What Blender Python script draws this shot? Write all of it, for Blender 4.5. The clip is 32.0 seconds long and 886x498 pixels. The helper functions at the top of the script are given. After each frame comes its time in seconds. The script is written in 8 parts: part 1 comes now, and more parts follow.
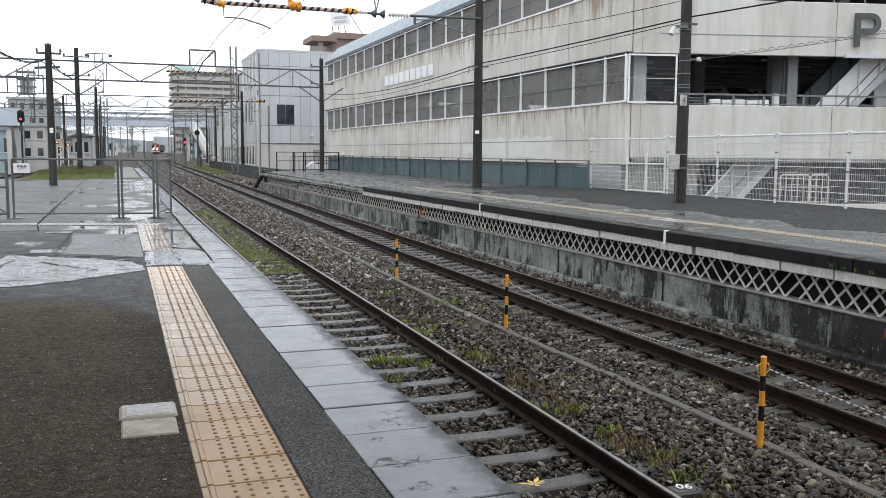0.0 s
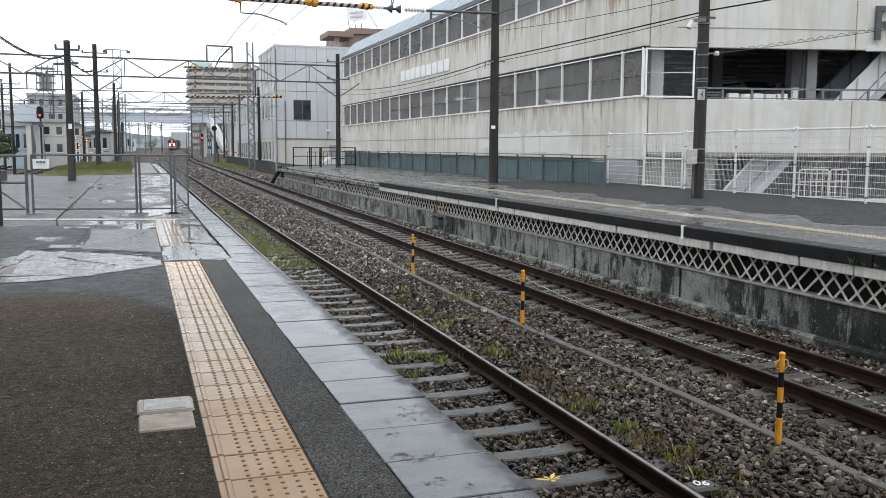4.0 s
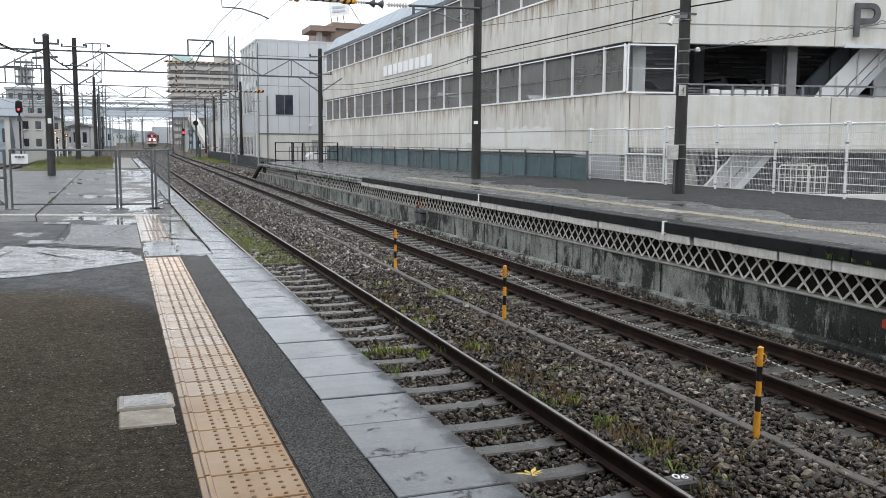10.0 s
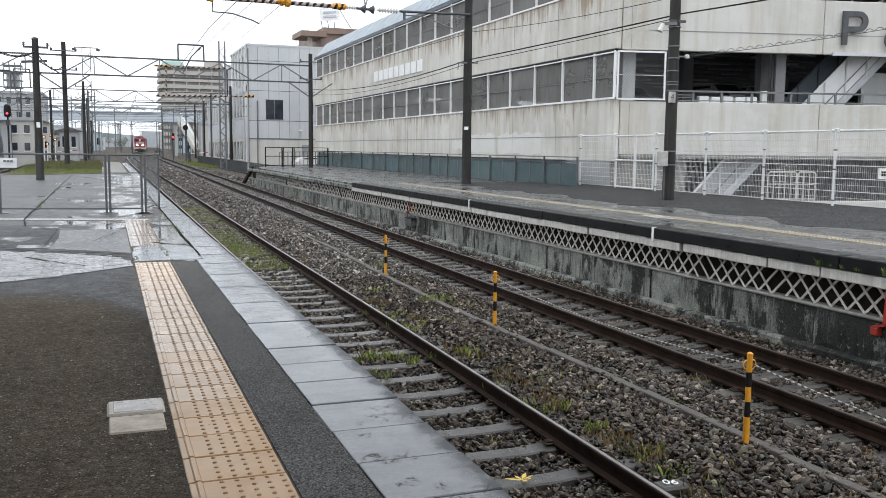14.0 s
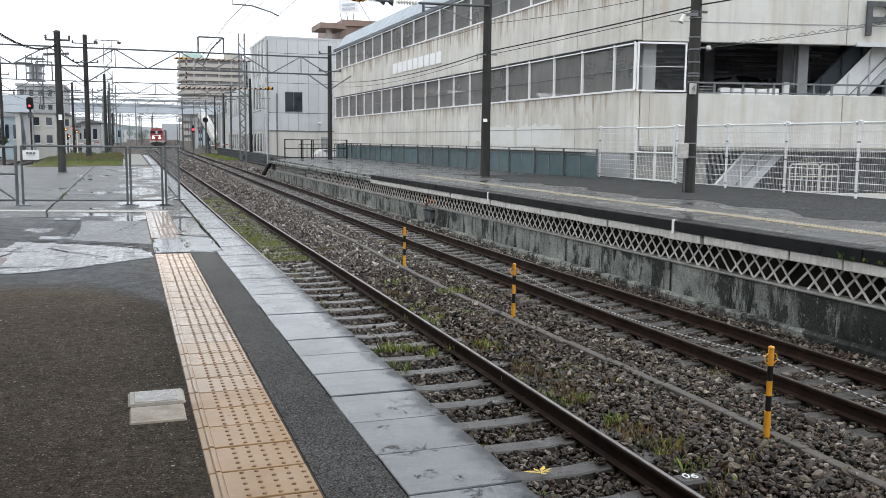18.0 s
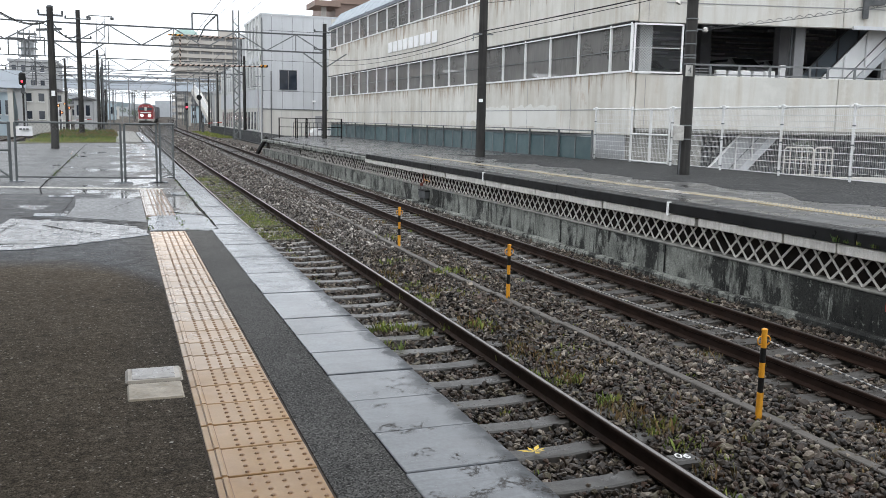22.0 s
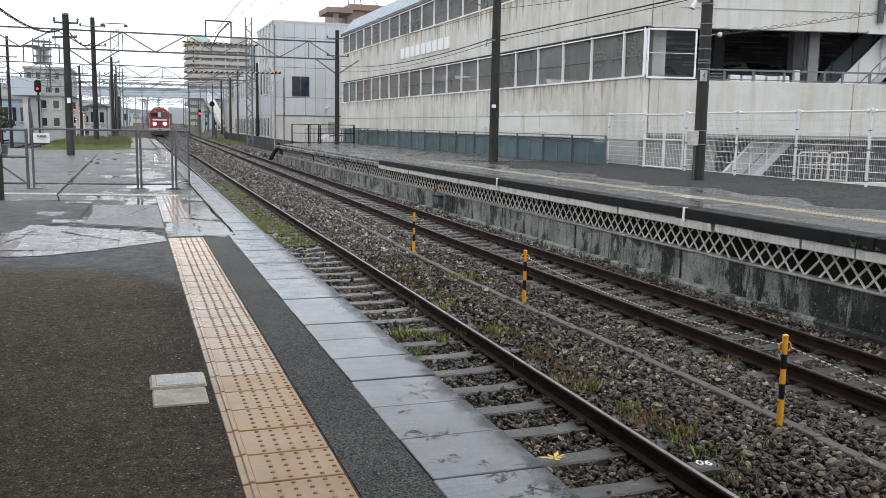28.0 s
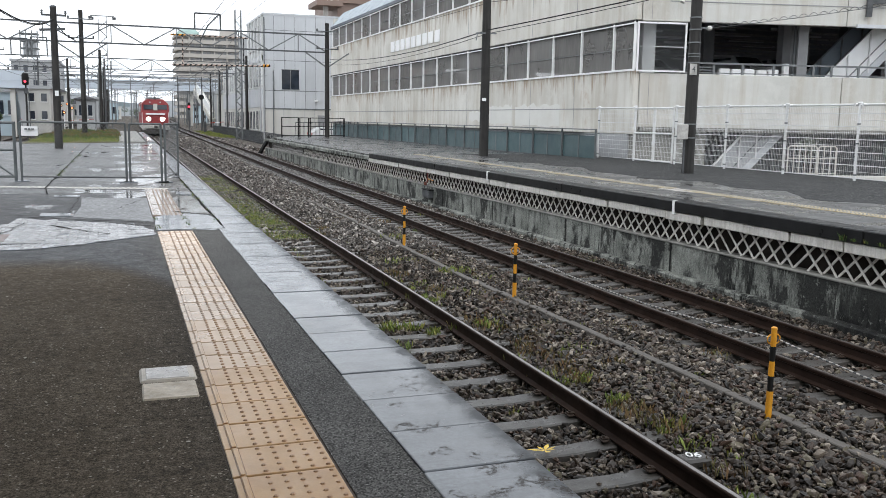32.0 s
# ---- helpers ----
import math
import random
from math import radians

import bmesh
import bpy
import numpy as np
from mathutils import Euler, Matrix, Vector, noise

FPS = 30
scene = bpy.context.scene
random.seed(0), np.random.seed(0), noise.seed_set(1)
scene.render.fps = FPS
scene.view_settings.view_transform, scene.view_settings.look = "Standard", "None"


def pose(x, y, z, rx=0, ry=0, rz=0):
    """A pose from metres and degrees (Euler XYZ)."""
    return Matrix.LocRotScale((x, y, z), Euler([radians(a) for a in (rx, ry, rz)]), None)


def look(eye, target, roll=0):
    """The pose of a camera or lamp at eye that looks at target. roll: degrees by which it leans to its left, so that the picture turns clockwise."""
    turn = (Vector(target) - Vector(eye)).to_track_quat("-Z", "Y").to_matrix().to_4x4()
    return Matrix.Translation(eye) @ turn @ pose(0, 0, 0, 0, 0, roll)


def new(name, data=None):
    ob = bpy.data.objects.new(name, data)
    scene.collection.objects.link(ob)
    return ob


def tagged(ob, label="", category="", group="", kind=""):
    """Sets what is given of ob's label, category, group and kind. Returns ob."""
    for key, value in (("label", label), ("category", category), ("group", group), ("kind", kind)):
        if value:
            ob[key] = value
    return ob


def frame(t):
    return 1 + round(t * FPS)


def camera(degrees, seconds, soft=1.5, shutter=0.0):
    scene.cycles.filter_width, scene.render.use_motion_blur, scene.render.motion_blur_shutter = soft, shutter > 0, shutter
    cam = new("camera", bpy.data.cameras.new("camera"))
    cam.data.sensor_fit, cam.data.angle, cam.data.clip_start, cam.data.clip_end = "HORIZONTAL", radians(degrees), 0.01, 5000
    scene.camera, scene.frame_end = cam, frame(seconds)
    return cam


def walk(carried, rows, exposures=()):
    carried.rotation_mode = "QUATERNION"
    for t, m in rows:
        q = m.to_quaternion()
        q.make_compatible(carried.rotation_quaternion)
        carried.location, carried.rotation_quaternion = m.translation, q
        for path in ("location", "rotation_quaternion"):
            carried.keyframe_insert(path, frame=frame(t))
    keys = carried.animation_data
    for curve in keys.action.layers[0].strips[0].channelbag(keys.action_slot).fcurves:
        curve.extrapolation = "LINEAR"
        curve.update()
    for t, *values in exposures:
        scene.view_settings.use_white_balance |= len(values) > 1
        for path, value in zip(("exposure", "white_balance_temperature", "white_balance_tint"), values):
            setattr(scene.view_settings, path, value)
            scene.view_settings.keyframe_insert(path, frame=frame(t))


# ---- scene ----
cam = camera(53.05, 32.0, soft=0.8)
# seconds, eye x, y, z, turn to the right of the track, tilt, lean
PATH = [
    (0.0, 0.006, -0.012, 1.347, 20.02, -6.16, 0.44),
    (0.5, 0.004, -0.016, 1.349, 19.81, -6.19, 0.50),
    (1.0, 0.001, -0.015, 1.348, 19.62, -6.28, 0.54),
    (1.5, -0.001, -0.011, 1.346, 19.46, -6.39, 0.58),
    (2.0, -0.001, -0.009, 1.346, 19.35, -6.53, 0.55),
    (2.5, -0.000, -0.009, 1.346, 19.21, -6.67, 0.47),
    (3.0, 0.003, -0.008, 1.346, 19.12, -6.69, 0.41),
    (3.5, 0.010, -0.005, 1.345, 19.12, -6.61, 0.39),
    (5.5, 0.011, 0.002, 1.350, 18.09, -6.20, 0.28),
    (6.0, 0.001, -0.002, 1.350, 18.03, -6.29, 0.35),
    (6.5, -0.002, -0.010, 1.350, 18.04, -6.37, 0.39),
    (7.0, -0.000, -0.016, 1.351, 18.18, -6.45, 0.40),
    (7.5, 0.002, -0.021, 1.352, 18.53, -6.59, 0.45),
    (8.0, 0.002, -0.022, 1.351, 18.99, -6.75, 0.51),
    (8.5, 0.004, -0.019, 1.352, 19.31, -6.88, 0.52),
    (9.0, 0.008, -0.018, 1.353, 19.49, -6.92, 0.48),
    (9.5, 0.012, -0.023, 1.353, 19.72, -6.85, 0.44),
    (10.0, 0.016, -0.022, 1.352, 20.08, -6.78, 0.43),
    (10.5, 0.018, -0.023, 1.353, 20.56, -6.67, 0.49),
    (11.0, 0.014, -0.029, 1.355, 21.02, -6.51, 0.61),
    (11.5, 0.011, -0.031, 1.356, 21.34, -6.36, 0.74),
    (12.0, 0.011, -0.030, 1.356, 21.53, -6.29, 0.83),
    (12.5, 0.011, -0.028, 1.355, 21.57, -6.29, 0.87),
    (13.0, 0.010, -0.026, 1.354, 21.47, -6.33, 0.82),
    (13.5, 0.010, -0.027, 1.354, 21.23, -6.37, 0.72),
    (14.0, 0.006, -0.025, 1.353, 20.73, -6.42, 0.64),
    (14.5, -0.000, -0.015, 1.350, 19.98, -6.49, 0.60),
    (16.5, -0.008, -0.012, 1.350, 19.32, -6.64, 0.86),
    (17.0, -0.004, -0.014, 1.350, 19.32, -6.70, 0.79),
    (17.5, 0.001, -0.011, 1.350, 19.40, -6.79, 0.71),
    (18.0, 0.007, -0.012, 1.350, 19.53, -6.93, 0.63),
    (18.5, 0.010, -0.016, 1.351, 19.66, -7.17, 0.54),
    (19.0, 0.010, -0.013, 1.348, 19.83, -7.51, 0.53),
    (19.5, 0.009, -0.016, 1.348, 20.04, -7.96, 0.62),
    (20.0, 0.005, -0.019, 1.348, 20.26, -8.38, 0.80),
    (20.5, -0.002, -0.018, 1.349, 20.44, -8.63, 0.96),
    (21.0, -0.009, -0.021, 1.352, 20.48, -8.72, 1.07),
    (21.5, -0.015, -0.019, 1.351, 20.29, -8.55, 1.17),
    (22.0, -0.016, -0.016, 1.350, 19.96, -8.20, 1.16),
    (22.5, -0.015, -0.012, 1.349, 19.79, -8.02, 1.14),
    (23.0, -0.015, -0.011, 1.347, 19.72, -7.98, 1.11),
    (23.5, -0.011, -0.006, 1.347, 19.67, -8.01, 1.06),
    (24.0, -0.005, 0.001, 1.348, 19.64, -8.04, 1.02),
    (24.5, -0.001, 0.002, 1.348, 19.55, -8.07, 1.01),
    (25.0, -0.006, 0.000, 1.348, 19.39, -8.06, 0.96),
    (25.5, -0.017, 0.002, 1.347, 19.23, -8.02, 0.84),
    (27.5, -0.075, 0.024, 1.346, 19.05, -8.08, 0.78),
    (28.0, -0.072, 0.006, 1.351, 19.20, -7.85, 1.00),
    (28.5, -0.075, 0.002, 1.349, 19.28, -7.68, 1.20),
    (29.0, -0.084, 0.006, 1.347, 19.29, -7.61, 1.37),
    (29.5, -0.093, 0.010, 1.345, 19.31, -7.63, 1.46),
    (30.0, -0.092, 0.007, 1.346, 19.32, -7.71, 1.45),
    (30.5, -0.084, 0.007, 1.347, 19.39, -7.82, 1.41),
    (31.0, -0.076, 0.007, 1.348, 19.51, -7.96, 1.34),
    (31.5, -0.075, 0.009, 1.348, 19.67, -8.10, 1.23),
    (32.0, -0.073, 0.006, 1.347, 19.84, -8.25, 1.05),
]
walk(cam, [(t, pose(x, y, z, 90 + tilt, 0, -turn) @ pose(0, 0, 0, 0, 0, lean)) for t, x, y, z, turn, tilt, lean in PATH],
     exposures=((0.0, 0.0), (14.0, 0.02), (20.0, 0.10), (25.0, 0.09), (28.0, 0.0), (30.0, 0.0), (32.0, 0.08)))

# ---- light: overcast, after rain ----
world = bpy.data.worlds.new("overcast")
scene.world = world
world.use_nodes = True
wn, wl = world.node_tree.nodes, world.node_tree.links
sky = wn.new("ShaderNodeTexSky")
sky.sky_type = "NISHITA"
sky.sun_disc = False
sky.sun_elevation, sky.sun_rotation = radians(48), radians(200)
sky.air_density, sky.dust_density = 1.0, 3.0
grey = wn.new("ShaderNodeHueSaturation")
grey.inputs["Saturation"].default_value = 0.12
grey.inputs["Value"].default_value = 0.05
cloud = wn.new("ShaderNodeMixRGB")
cloud.inputs[0].default_value = 0.80
cloud.inputs[2].default_value = (0.915, 0.965, 1.03, 1)
wl.new(sky.outputs[0], grey.inputs["Color"])
wl.new(grey.outputs[0], cloud.inputs[1])
wl.new(cloud.outputs[0], wn["Background"].inputs[0])
wn["Background"].inputs[1].default_value = 1.72
sun_data = bpy.data.lights.new("sun", "SUN")
sun_data.energy, sun_data.angle, sun_data.color = 0.9, radians(40), (1.0, 0.97, 0.93)
sun = new("sun", sun_data)
sun.matrix_world = look((0, 0, 30), (8, 14, 0))

# ---- numbers of the plan ----
ZR = -1.0          # rail head
Z2 = 0.10          # raised second platform
XE = 8.45          # its edge
XF = 17.3          # long front of the car park
YC = 28.26         # its corner
SKEW = 13.7        # turn of its end wall, degrees
rng = random.Random(7)


def rise(y):
    return 0.0042 * min(max(0.0, y - 20.0), 400.0)


_cy = np.array([-40, 0, 5, 11, 18, 60, 95, 126, 150, 170, 190, 212, 244, 265, 293, 318, 342, 380, 450, 600])
_cn = np.array([2.92, 2.96, 3.00, 3.07, 3.11, 3.13, 3.12, 3.25, 3.6, 4.25, 5.2, 6.6, 8.4, 9.3, 10.4, 11.5, 12.6, 14.8, 19.5, 32.0])
_co = np.array([3.84, 3.84, 3.83, 3.77, 3.75, 3.98, 4.25, 4.35, 4.4, 4.4, 4.4, 4.4, 4.4, 4.4, 4.4, 4.4, 4.4, 4.4, 4.4, 4.4])


def xn(y):
    """Middle of the near track."""
    w = 3 if y < 40 else 14
    return float(np.mean(np.interp(np.linspace(y - w, y + w, 9), _cy, _cn)))


def xo(y):
    """Middle of the far track."""
    w = 3 if y < 40 else 14
    return float(np.mean(np.interp(np.linspace(y - w, y + w, 9), _cy, _cn + _co)))


# ---- helpers for meshes ----
ORIGIN = {}


def thing(name, loc=(0, 0, 0), label="", category="", group="", kind=""):
    ob = new(name)
    ob.location = loc
    ob.empty_display_size = 0.2
    ORIGIN[ob] = Vector(loc)
    return tagged(ob, label, category, group, kind)


def mesh_from(bm, name, material, smooth=False):
    me = bpy.data.meshes.new(name)
    bmesh.ops.recalc_face_normals(bm, faces=bm.faces)
    bm.to_mesh(me)
    bm.free()
    for m in material if isinstance(material, (list, tuple)) else [material]:
        me.materials.append(m)
    if smooth:
        me.polygons.foreach_set("use_smooth", [True] * len(me.polygons))
        me.set_sharp_from_angle(angle=radians(38))
    return me


def part(name, bm, material, parent, label="", smooth=False, kind=""):
    """One mesh under a thing or a part; the bmesh is in world places."""
    o = ORIGIN[parent]
    if o.length > 0:
        bmesh.ops.translate(bm, verts=bm.verts, vec=-o)
    ob = new(name, mesh_from(bm, name, material, smooth))
    ob.parent = parent
    ORIGIN[ob] = o
    return tagged(ob, label, kind=kind)


def solo(name, bm, material, label, category, group="", kind="", smooth=False, loc=(0, 0, 0)):
    """A thing that is one mesh."""
    if Vector(loc).length > 0:
        bmesh.ops.translate(bm, verts=bm.verts, vec=-Vector(loc))
    ob = new(name, mesh_from(bm, name, material, smooth))
    ob.location = loc
    ORIGIN[ob] = Vector(loc)
    return tagged(ob, label, category, group, kind)


def piece(name, me, parent, m, label=""):
    """A repeat that shares a mesh, under parent, at m in its parent's space."""
    ob = new(name, me)
    ob.parent = parent
    ob.matrix_basis = m
    ORIGIN[ob] = ORIGIN[parent] + m.translation
    return tagged(ob, label)


def B(bm=None):
    return bm or bmesh.new()


def box(bm, x0, x1, y0, y1, z0, z1, bevel=0.0):
    vs = [bm.verts.new((x, y, z)) for z in (z0, z1) for y in (y0, y1) for x in (x0, x1)]
    fs = [bm.faces.new([vs[i] for i in f]) for f in ((0, 2, 3, 1), (4, 5, 7, 6), (0, 1, 5, 4), (2, 6, 7, 3), (0, 4, 6, 2), (1, 3, 7, 5))]
    if bevel > 0:
        es = list({e for f in fs for e in f.edges})
        bmesh.ops.bevel(bm, geom=es, offset=bevel, segments=1, profile=0.7, affect="EDGES")
    return bm


def obox(bm, p, q, w, h, up=(0, 0, 1)):
    """A bar from p to q, w wide and h high."""
    p, q = Vector(p), Vector(q)
    d = (q - p).normalized()
    s = d.cross(Vector(up))
    s = s.normalized() if s.length > 1e-4 else Vector((1, 0, 0))
    u = s.cross(d)
    c = [(-1, -1), (1, -1), (1, 1), (-1, 1)]
    a = [bm.verts.new(p + s * (i * w / 2) + u * (j * h / 2)) for i, j in c]
    b = [bm.verts.new(q + s * (i * w / 2) + u * (j * h / 2)) for i, j in c]
    bm.faces.new(a[::-1])
    bm.faces.new(b)
    for i in range(4):
        bm.faces.new((a[i], a[(i + 1) % 4], b[(i + 1) % 4], b[i]))
    return bm


def rod(bm, p, q, r, n=8, r2=None):
    """A round bar from p to q."""
    p, q = Vector(p), Vector(q)
    d = (q - p).normalized()
    s = d.orthogonal().normalized()
    u = d.cross(s)
    r2 = r if r2 is None else r2
    ring = [s * math.cos(2 * math.pi * k / n) + u * math.sin(2 * math.pi * k / n) for k in range(n)]
    a = [bm.verts.new(p + v * r) for v in ring]
    b = [bm.verts.new(q + v * r2) for v in ring]
    bm.faces.new(a[::-1])
    bm.faces.new(b)
    for i in range(n):
        bm.faces.new((a[i], a[(i + 1) % n], b[(i + 1) % n], b[i]))
    return bm


def pipe(bm, pts, r, n=5):
    """One round tube along a run of points."""
    pts = [Vector(p) for p in pts]
    rings = []
    ref = None
    for i, p in enumerate(pts):
        d = (pts[min(i + 1, len(pts) - 1)] - pts[max(i - 1, 0)]).normalized()
        s = d.orthogonal().normalized() if ref is None else (ref - d * ref.dot(d)).normalized()
        ref = s
        u = d.cross(s)
        rings.append([bm.verts.new(p + (s * math.cos(2 * math.pi * k / n) + u * math.sin(2 * math.pi * k / n)) * r) for k in range(n)])
    for a, b in zip(rings, rings[1:]):
        for k in range(n):
            bm.faces.new((a[k], a[(k + 1) % n], b[(k + 1) % n], b[k]))
    bm.faces.new(rings[0][::-1])
    bm.faces.new(rings[-1])
    return bm


def lathe(bm, base, prof, n=16):
    """Turned round a standing axis: prof is a run of (radius, height)."""
    base = Vector(base)
    rings = [[bm.verts.new(base + Vector((r * math.cos(2 * math.pi * k / n), r * math.sin(2 * math.pi * k / n), z))) for k in range(n)] for r, z in prof]
    for a, b in zip(rings, rings[1:]):
        for i in range(n):
            bm.faces.new((a[i], a[(i + 1) % n], b[(i + 1) % n], b[i]))
    bm.faces.new(rings[0][::-1])
    bm.faces.new(rings[-1])
    return bm


def poly(bm, pts, z0, z1):
    """A plan outline pulled up from z0 to z1."""
    a = [bm.verts.new((x, y, z0)) for x, y in pts]
    b = [bm.verts.new((x, y, z1)) for x, y in pts]
    bm.faces.new(a[::-1])
    bm.faces.new(b)
    for i in range(len(pts)):
        j = (i + 1) % len(pts)
        bm.faces.new((a[i], a[j], b[j], b[i]))
    return bm


def sweep(bm, stations, prof, closed=True):
    """A profile of (across, up) carried along stations of (x, y, z)."""
    rings = []
    n = len(stations)
    for i, s in enumerate(stations):
        a, b = Vector(stations[max(0, i - 1)]), Vector(stations[min(n - 1, i + 1)])
        d = (b - a).normalized()
        side = Vector((d.y, -d.x, 0)).normalized()
        rings.append([bm.verts.new(Vector(s) + side * u + Vector((0, 0, v))) for u, v in prof])
    m = len(prof)
    for a, b in zip(rings, rings[1:]):
        for i in range(m if closed else m - 1):
            bm.faces.new((a[i], a[(i + 1) % m], b[(i + 1) % m], b[i]))
    if closed:
        bm.faces.new(rings[0][::-1])
        bm.faces.new(rings[-1])
    return bm


def sagline(p, q, sag, n=8):
    p, q = Vector(p), Vector(q)
    return [p.lerp(q, i / n) - Vector((0, 0, sag * 4 * (i / n) * (1 - i / n))) for i in range(n + 1)]


def writing(name, text, size, m, material, parent, depth=0.004, label=""):
    cu = bpy.data.curves.new(name, "FONT")
    cu.body, cu.size, cu.extrude = text, size, depth
    cu.align_x, cu.align_y = "CENTER", "CENTER"
    cu.materials.append(material)
    ob = new(name, cu)
    ob.parent = parent
    ob.matrix_basis = Matrix.Translation(-ORIGIN[parent]) @ m
    return tagged(ob, label)


# ---- materials ----
def material(name):
    m = bpy.data.materials.new(name)
    m.use_nodes = True
    return m, m.node_tree.nodes, m.node_tree.links, m.node_tree.nodes["Principled BSDF"]


def noise_node(n, l, co, scale, detail=4.0, rough=0.6, stretch=None):
    t = n.new("ShaderNodeTexNoise")
    t.inputs["Scale"].default_value, t.inputs["Detail"].default_value, t.inputs["Roughness"].default_value = scale, detail, rough
    if stretch:
        mp = n.new("ShaderNodeMapping")
        mp.inputs["Scale"].default_value = stretch
        l.new(co, mp.inputs[0])
        co = mp.outputs[0]
    l.new(co, t.inputs["Vector"])
    return t.outputs["Fac"]


def span(n, l, v, a, b, c=0.0, d=1.0):
    r = n.new("ShaderNodeMapRange")
    l.new(v, r.inputs["Value"])
    for k, x in zip(("From Min", "From Max", "To Min", "To Max"), (a, b, c, d)):
        r.inputs[k].default_value = x
    return r.outputs[0]


def blend(n, l, fac, a, b, mode="MIX"):
    m = n.new("ShaderNodeMixRGB")
    m.blend_type = mode
    for i, v in ((0, fac), (1, a), (2, b)):
        if isinstance(v, (int, float)):
            m.inputs[i].default_value = v
        elif isinstance(v, tuple):
            m.inputs[i].default_value = (*v, 1)
        else:
            l.new(v, m.inputs[i])
    return m.outputs[0]


def scalar(n, l, op, a, b):
    m = n.new("ShaderNodeMath")
    m.operation = op
    for i, v in enumerate((a, b)):
        if isinstance(v, (int, float)):
            m.inputs[i].default_value = v
        else:
            l.new(v, m.inputs[i])
    return m.outputs[0]


def surface(name, c1, c2, rough=(0.55, 0.8), scale=3.0, fine=60.0, bump=0.15, metal=0.0, stain=None, streak=0.0, speck=0.25,
            vary=0.0, wet=None, depth=0.004, world_space=True, gloss=0.5, pits=0.0, rust=0.0, drips=(), matte_edge=None):
    """A worn surface: broad change from c1 to c2, fine grain, bump, and stains of their own shape."""
    m, n, l, p = material(name)
    co = n.new("ShaderNodeNewGeometry").outputs["Position"] if world_space else n.new("ShaderNodeTexCoord").outputs["Object"]
    broad = span(n, l, noise_node(n, l, co, scale), 0.32, 0.68)
    grain = noise_node(n, l, co, fine, 3.0)
    col = blend(n, l, broad, c1, c2)
    col = blend(n, l, span(n, l, grain, 0.3, 0.7, 0.0, speck), col, tuple(x * 0.35 for x in c1))
    if stain:
        if streak:
            s = blend(n, l, 0.5, noise_node(n, l, co, scale * 1.3, 6.0, 0.7, (1.0, 1.0, 0.14)), noise_node(n, l, co, scale * 7, 4.0, 0.6, (1.0, 1.0, 0.05)))
            k = span(n, l, s, 0.46, 0.60, 0.0, streak)
        else:
            k = span(n, l, noise_node(n, l, co, scale * 0.8, 6.0, 0.7), 0.50, 0.70, 0.0, 0.6)
        col = blend(n, l, k, col, stain)
    if rust:
        run = span(n, l, noise_node(n, l, co, 1.6, 5, 0.65, (1.0, 1.0, 0.05)), 0.56, 0.66)
        spot = span(n, l, noise_node(n, l, co, 0.5, 6, 0.75), 0.50, 0.62, 0.0, rust)
        col = blend(n, l, scalar(n, l, "MULTIPLY", run, spot), col, (0.36, 0.22, 0.10))
        xyz = n.new("ShaderNodeSeparateXYZ")
        l.new(co, xyz.inputs[0])
        for top, reach in drips:
            below = scalar(n, l, "MULTIPLY", span(n, l, xyz.outputs[2], top - reach, top), span(n, l, xyz.outputs[2], top + 0.02, top + 0.04, 1.0, 0.0))
            streaks = noise_node(n, l, co, 2.4, 6, 0.7, (1.0, 1.0, 0.07))
            k = span(n, l, scalar(n, l, "ADD", streaks, scalar(n, l, "MULTIPLY", below, 0.16)), 0.60, 0.70, 0.0, 0.75)
            col = blend(n, l, scalar(n, l, "MULTIPLY", k, span(n, l, below, 0.0, 0.15)), col, (0.27, 0.19, 0.115))
        pale = span(n, l, noise_node(n, l, co, 0.8, 7, 0.75), 0.52, 0.68, 0.0, 0.4)
        col = blend(n, l, pale, col, (0.74, 0.735, 0.70))
    # outer edge and cross streaks made darker, rougher and less glossy
    if matte_edge:
        sx = n.new("ShaderNodeSeparateXYZ")
        l.new(co, sx.inputs[0])
        rag_ = scalar(n, l, "MULTIPLY", noise_node(n, l, co, 7, 7, 0.75), 0.34)
        outer = span(n, l, scalar(n, l, "ADD", sx.outputs[0], rag_), matte_edge[0] + 0.13, matte_edge[0] + 0.25)
        line = span(n, l, noise_node(n, l, co, 4.0, 6, 0.7, (0.5, 4.5, 1.0)), 0.52, 0.60)
        line = scalar(n, l, "MULTIPLY", line, span(n, l, sx.outputs[1], 6.5, 8.5, 0.25, 0.8))
        dull = scalar(n, l, "MAXIMUM", outer, line)
        col = blend(n, l, scalar(n, l, "MULTIPLY", dull, 0.72), col, matte_edge[1])
    if vary:
        o = n.new("ShaderNodeObjectInfo").outputs["Random"]
        col = blend(n, l, 1.0, col, blend(n, l, span(n, l, o, 0, 1), (1 - vary,) * 3, (1.0, 1.0, 1.0)), "MULTIPLY")
    if pits:
        ridge = scalar(n, l, "ABSOLUTE", scalar(n, l, "SUBTRACT", noise_node(n, l, co, 6.5, 6, 0.65), 0.5), 0.0)
        scrape = scalar(n, l, "MULTIPLY", span(n, l, ridge, 0.018, 0.045, 1.0, 0.0), span(n, l, noise_node(n, l, co, 2.6, 2), 0.555, 0.60))
        crumb = scalar(n, l, "MULTIPLY", span(n, l, noise_node(n, l, co, 55, 3), 0.52, 0.57), span(n, l, noise_node(n, l, co, 4.5, 4), 0.60, 0.66))
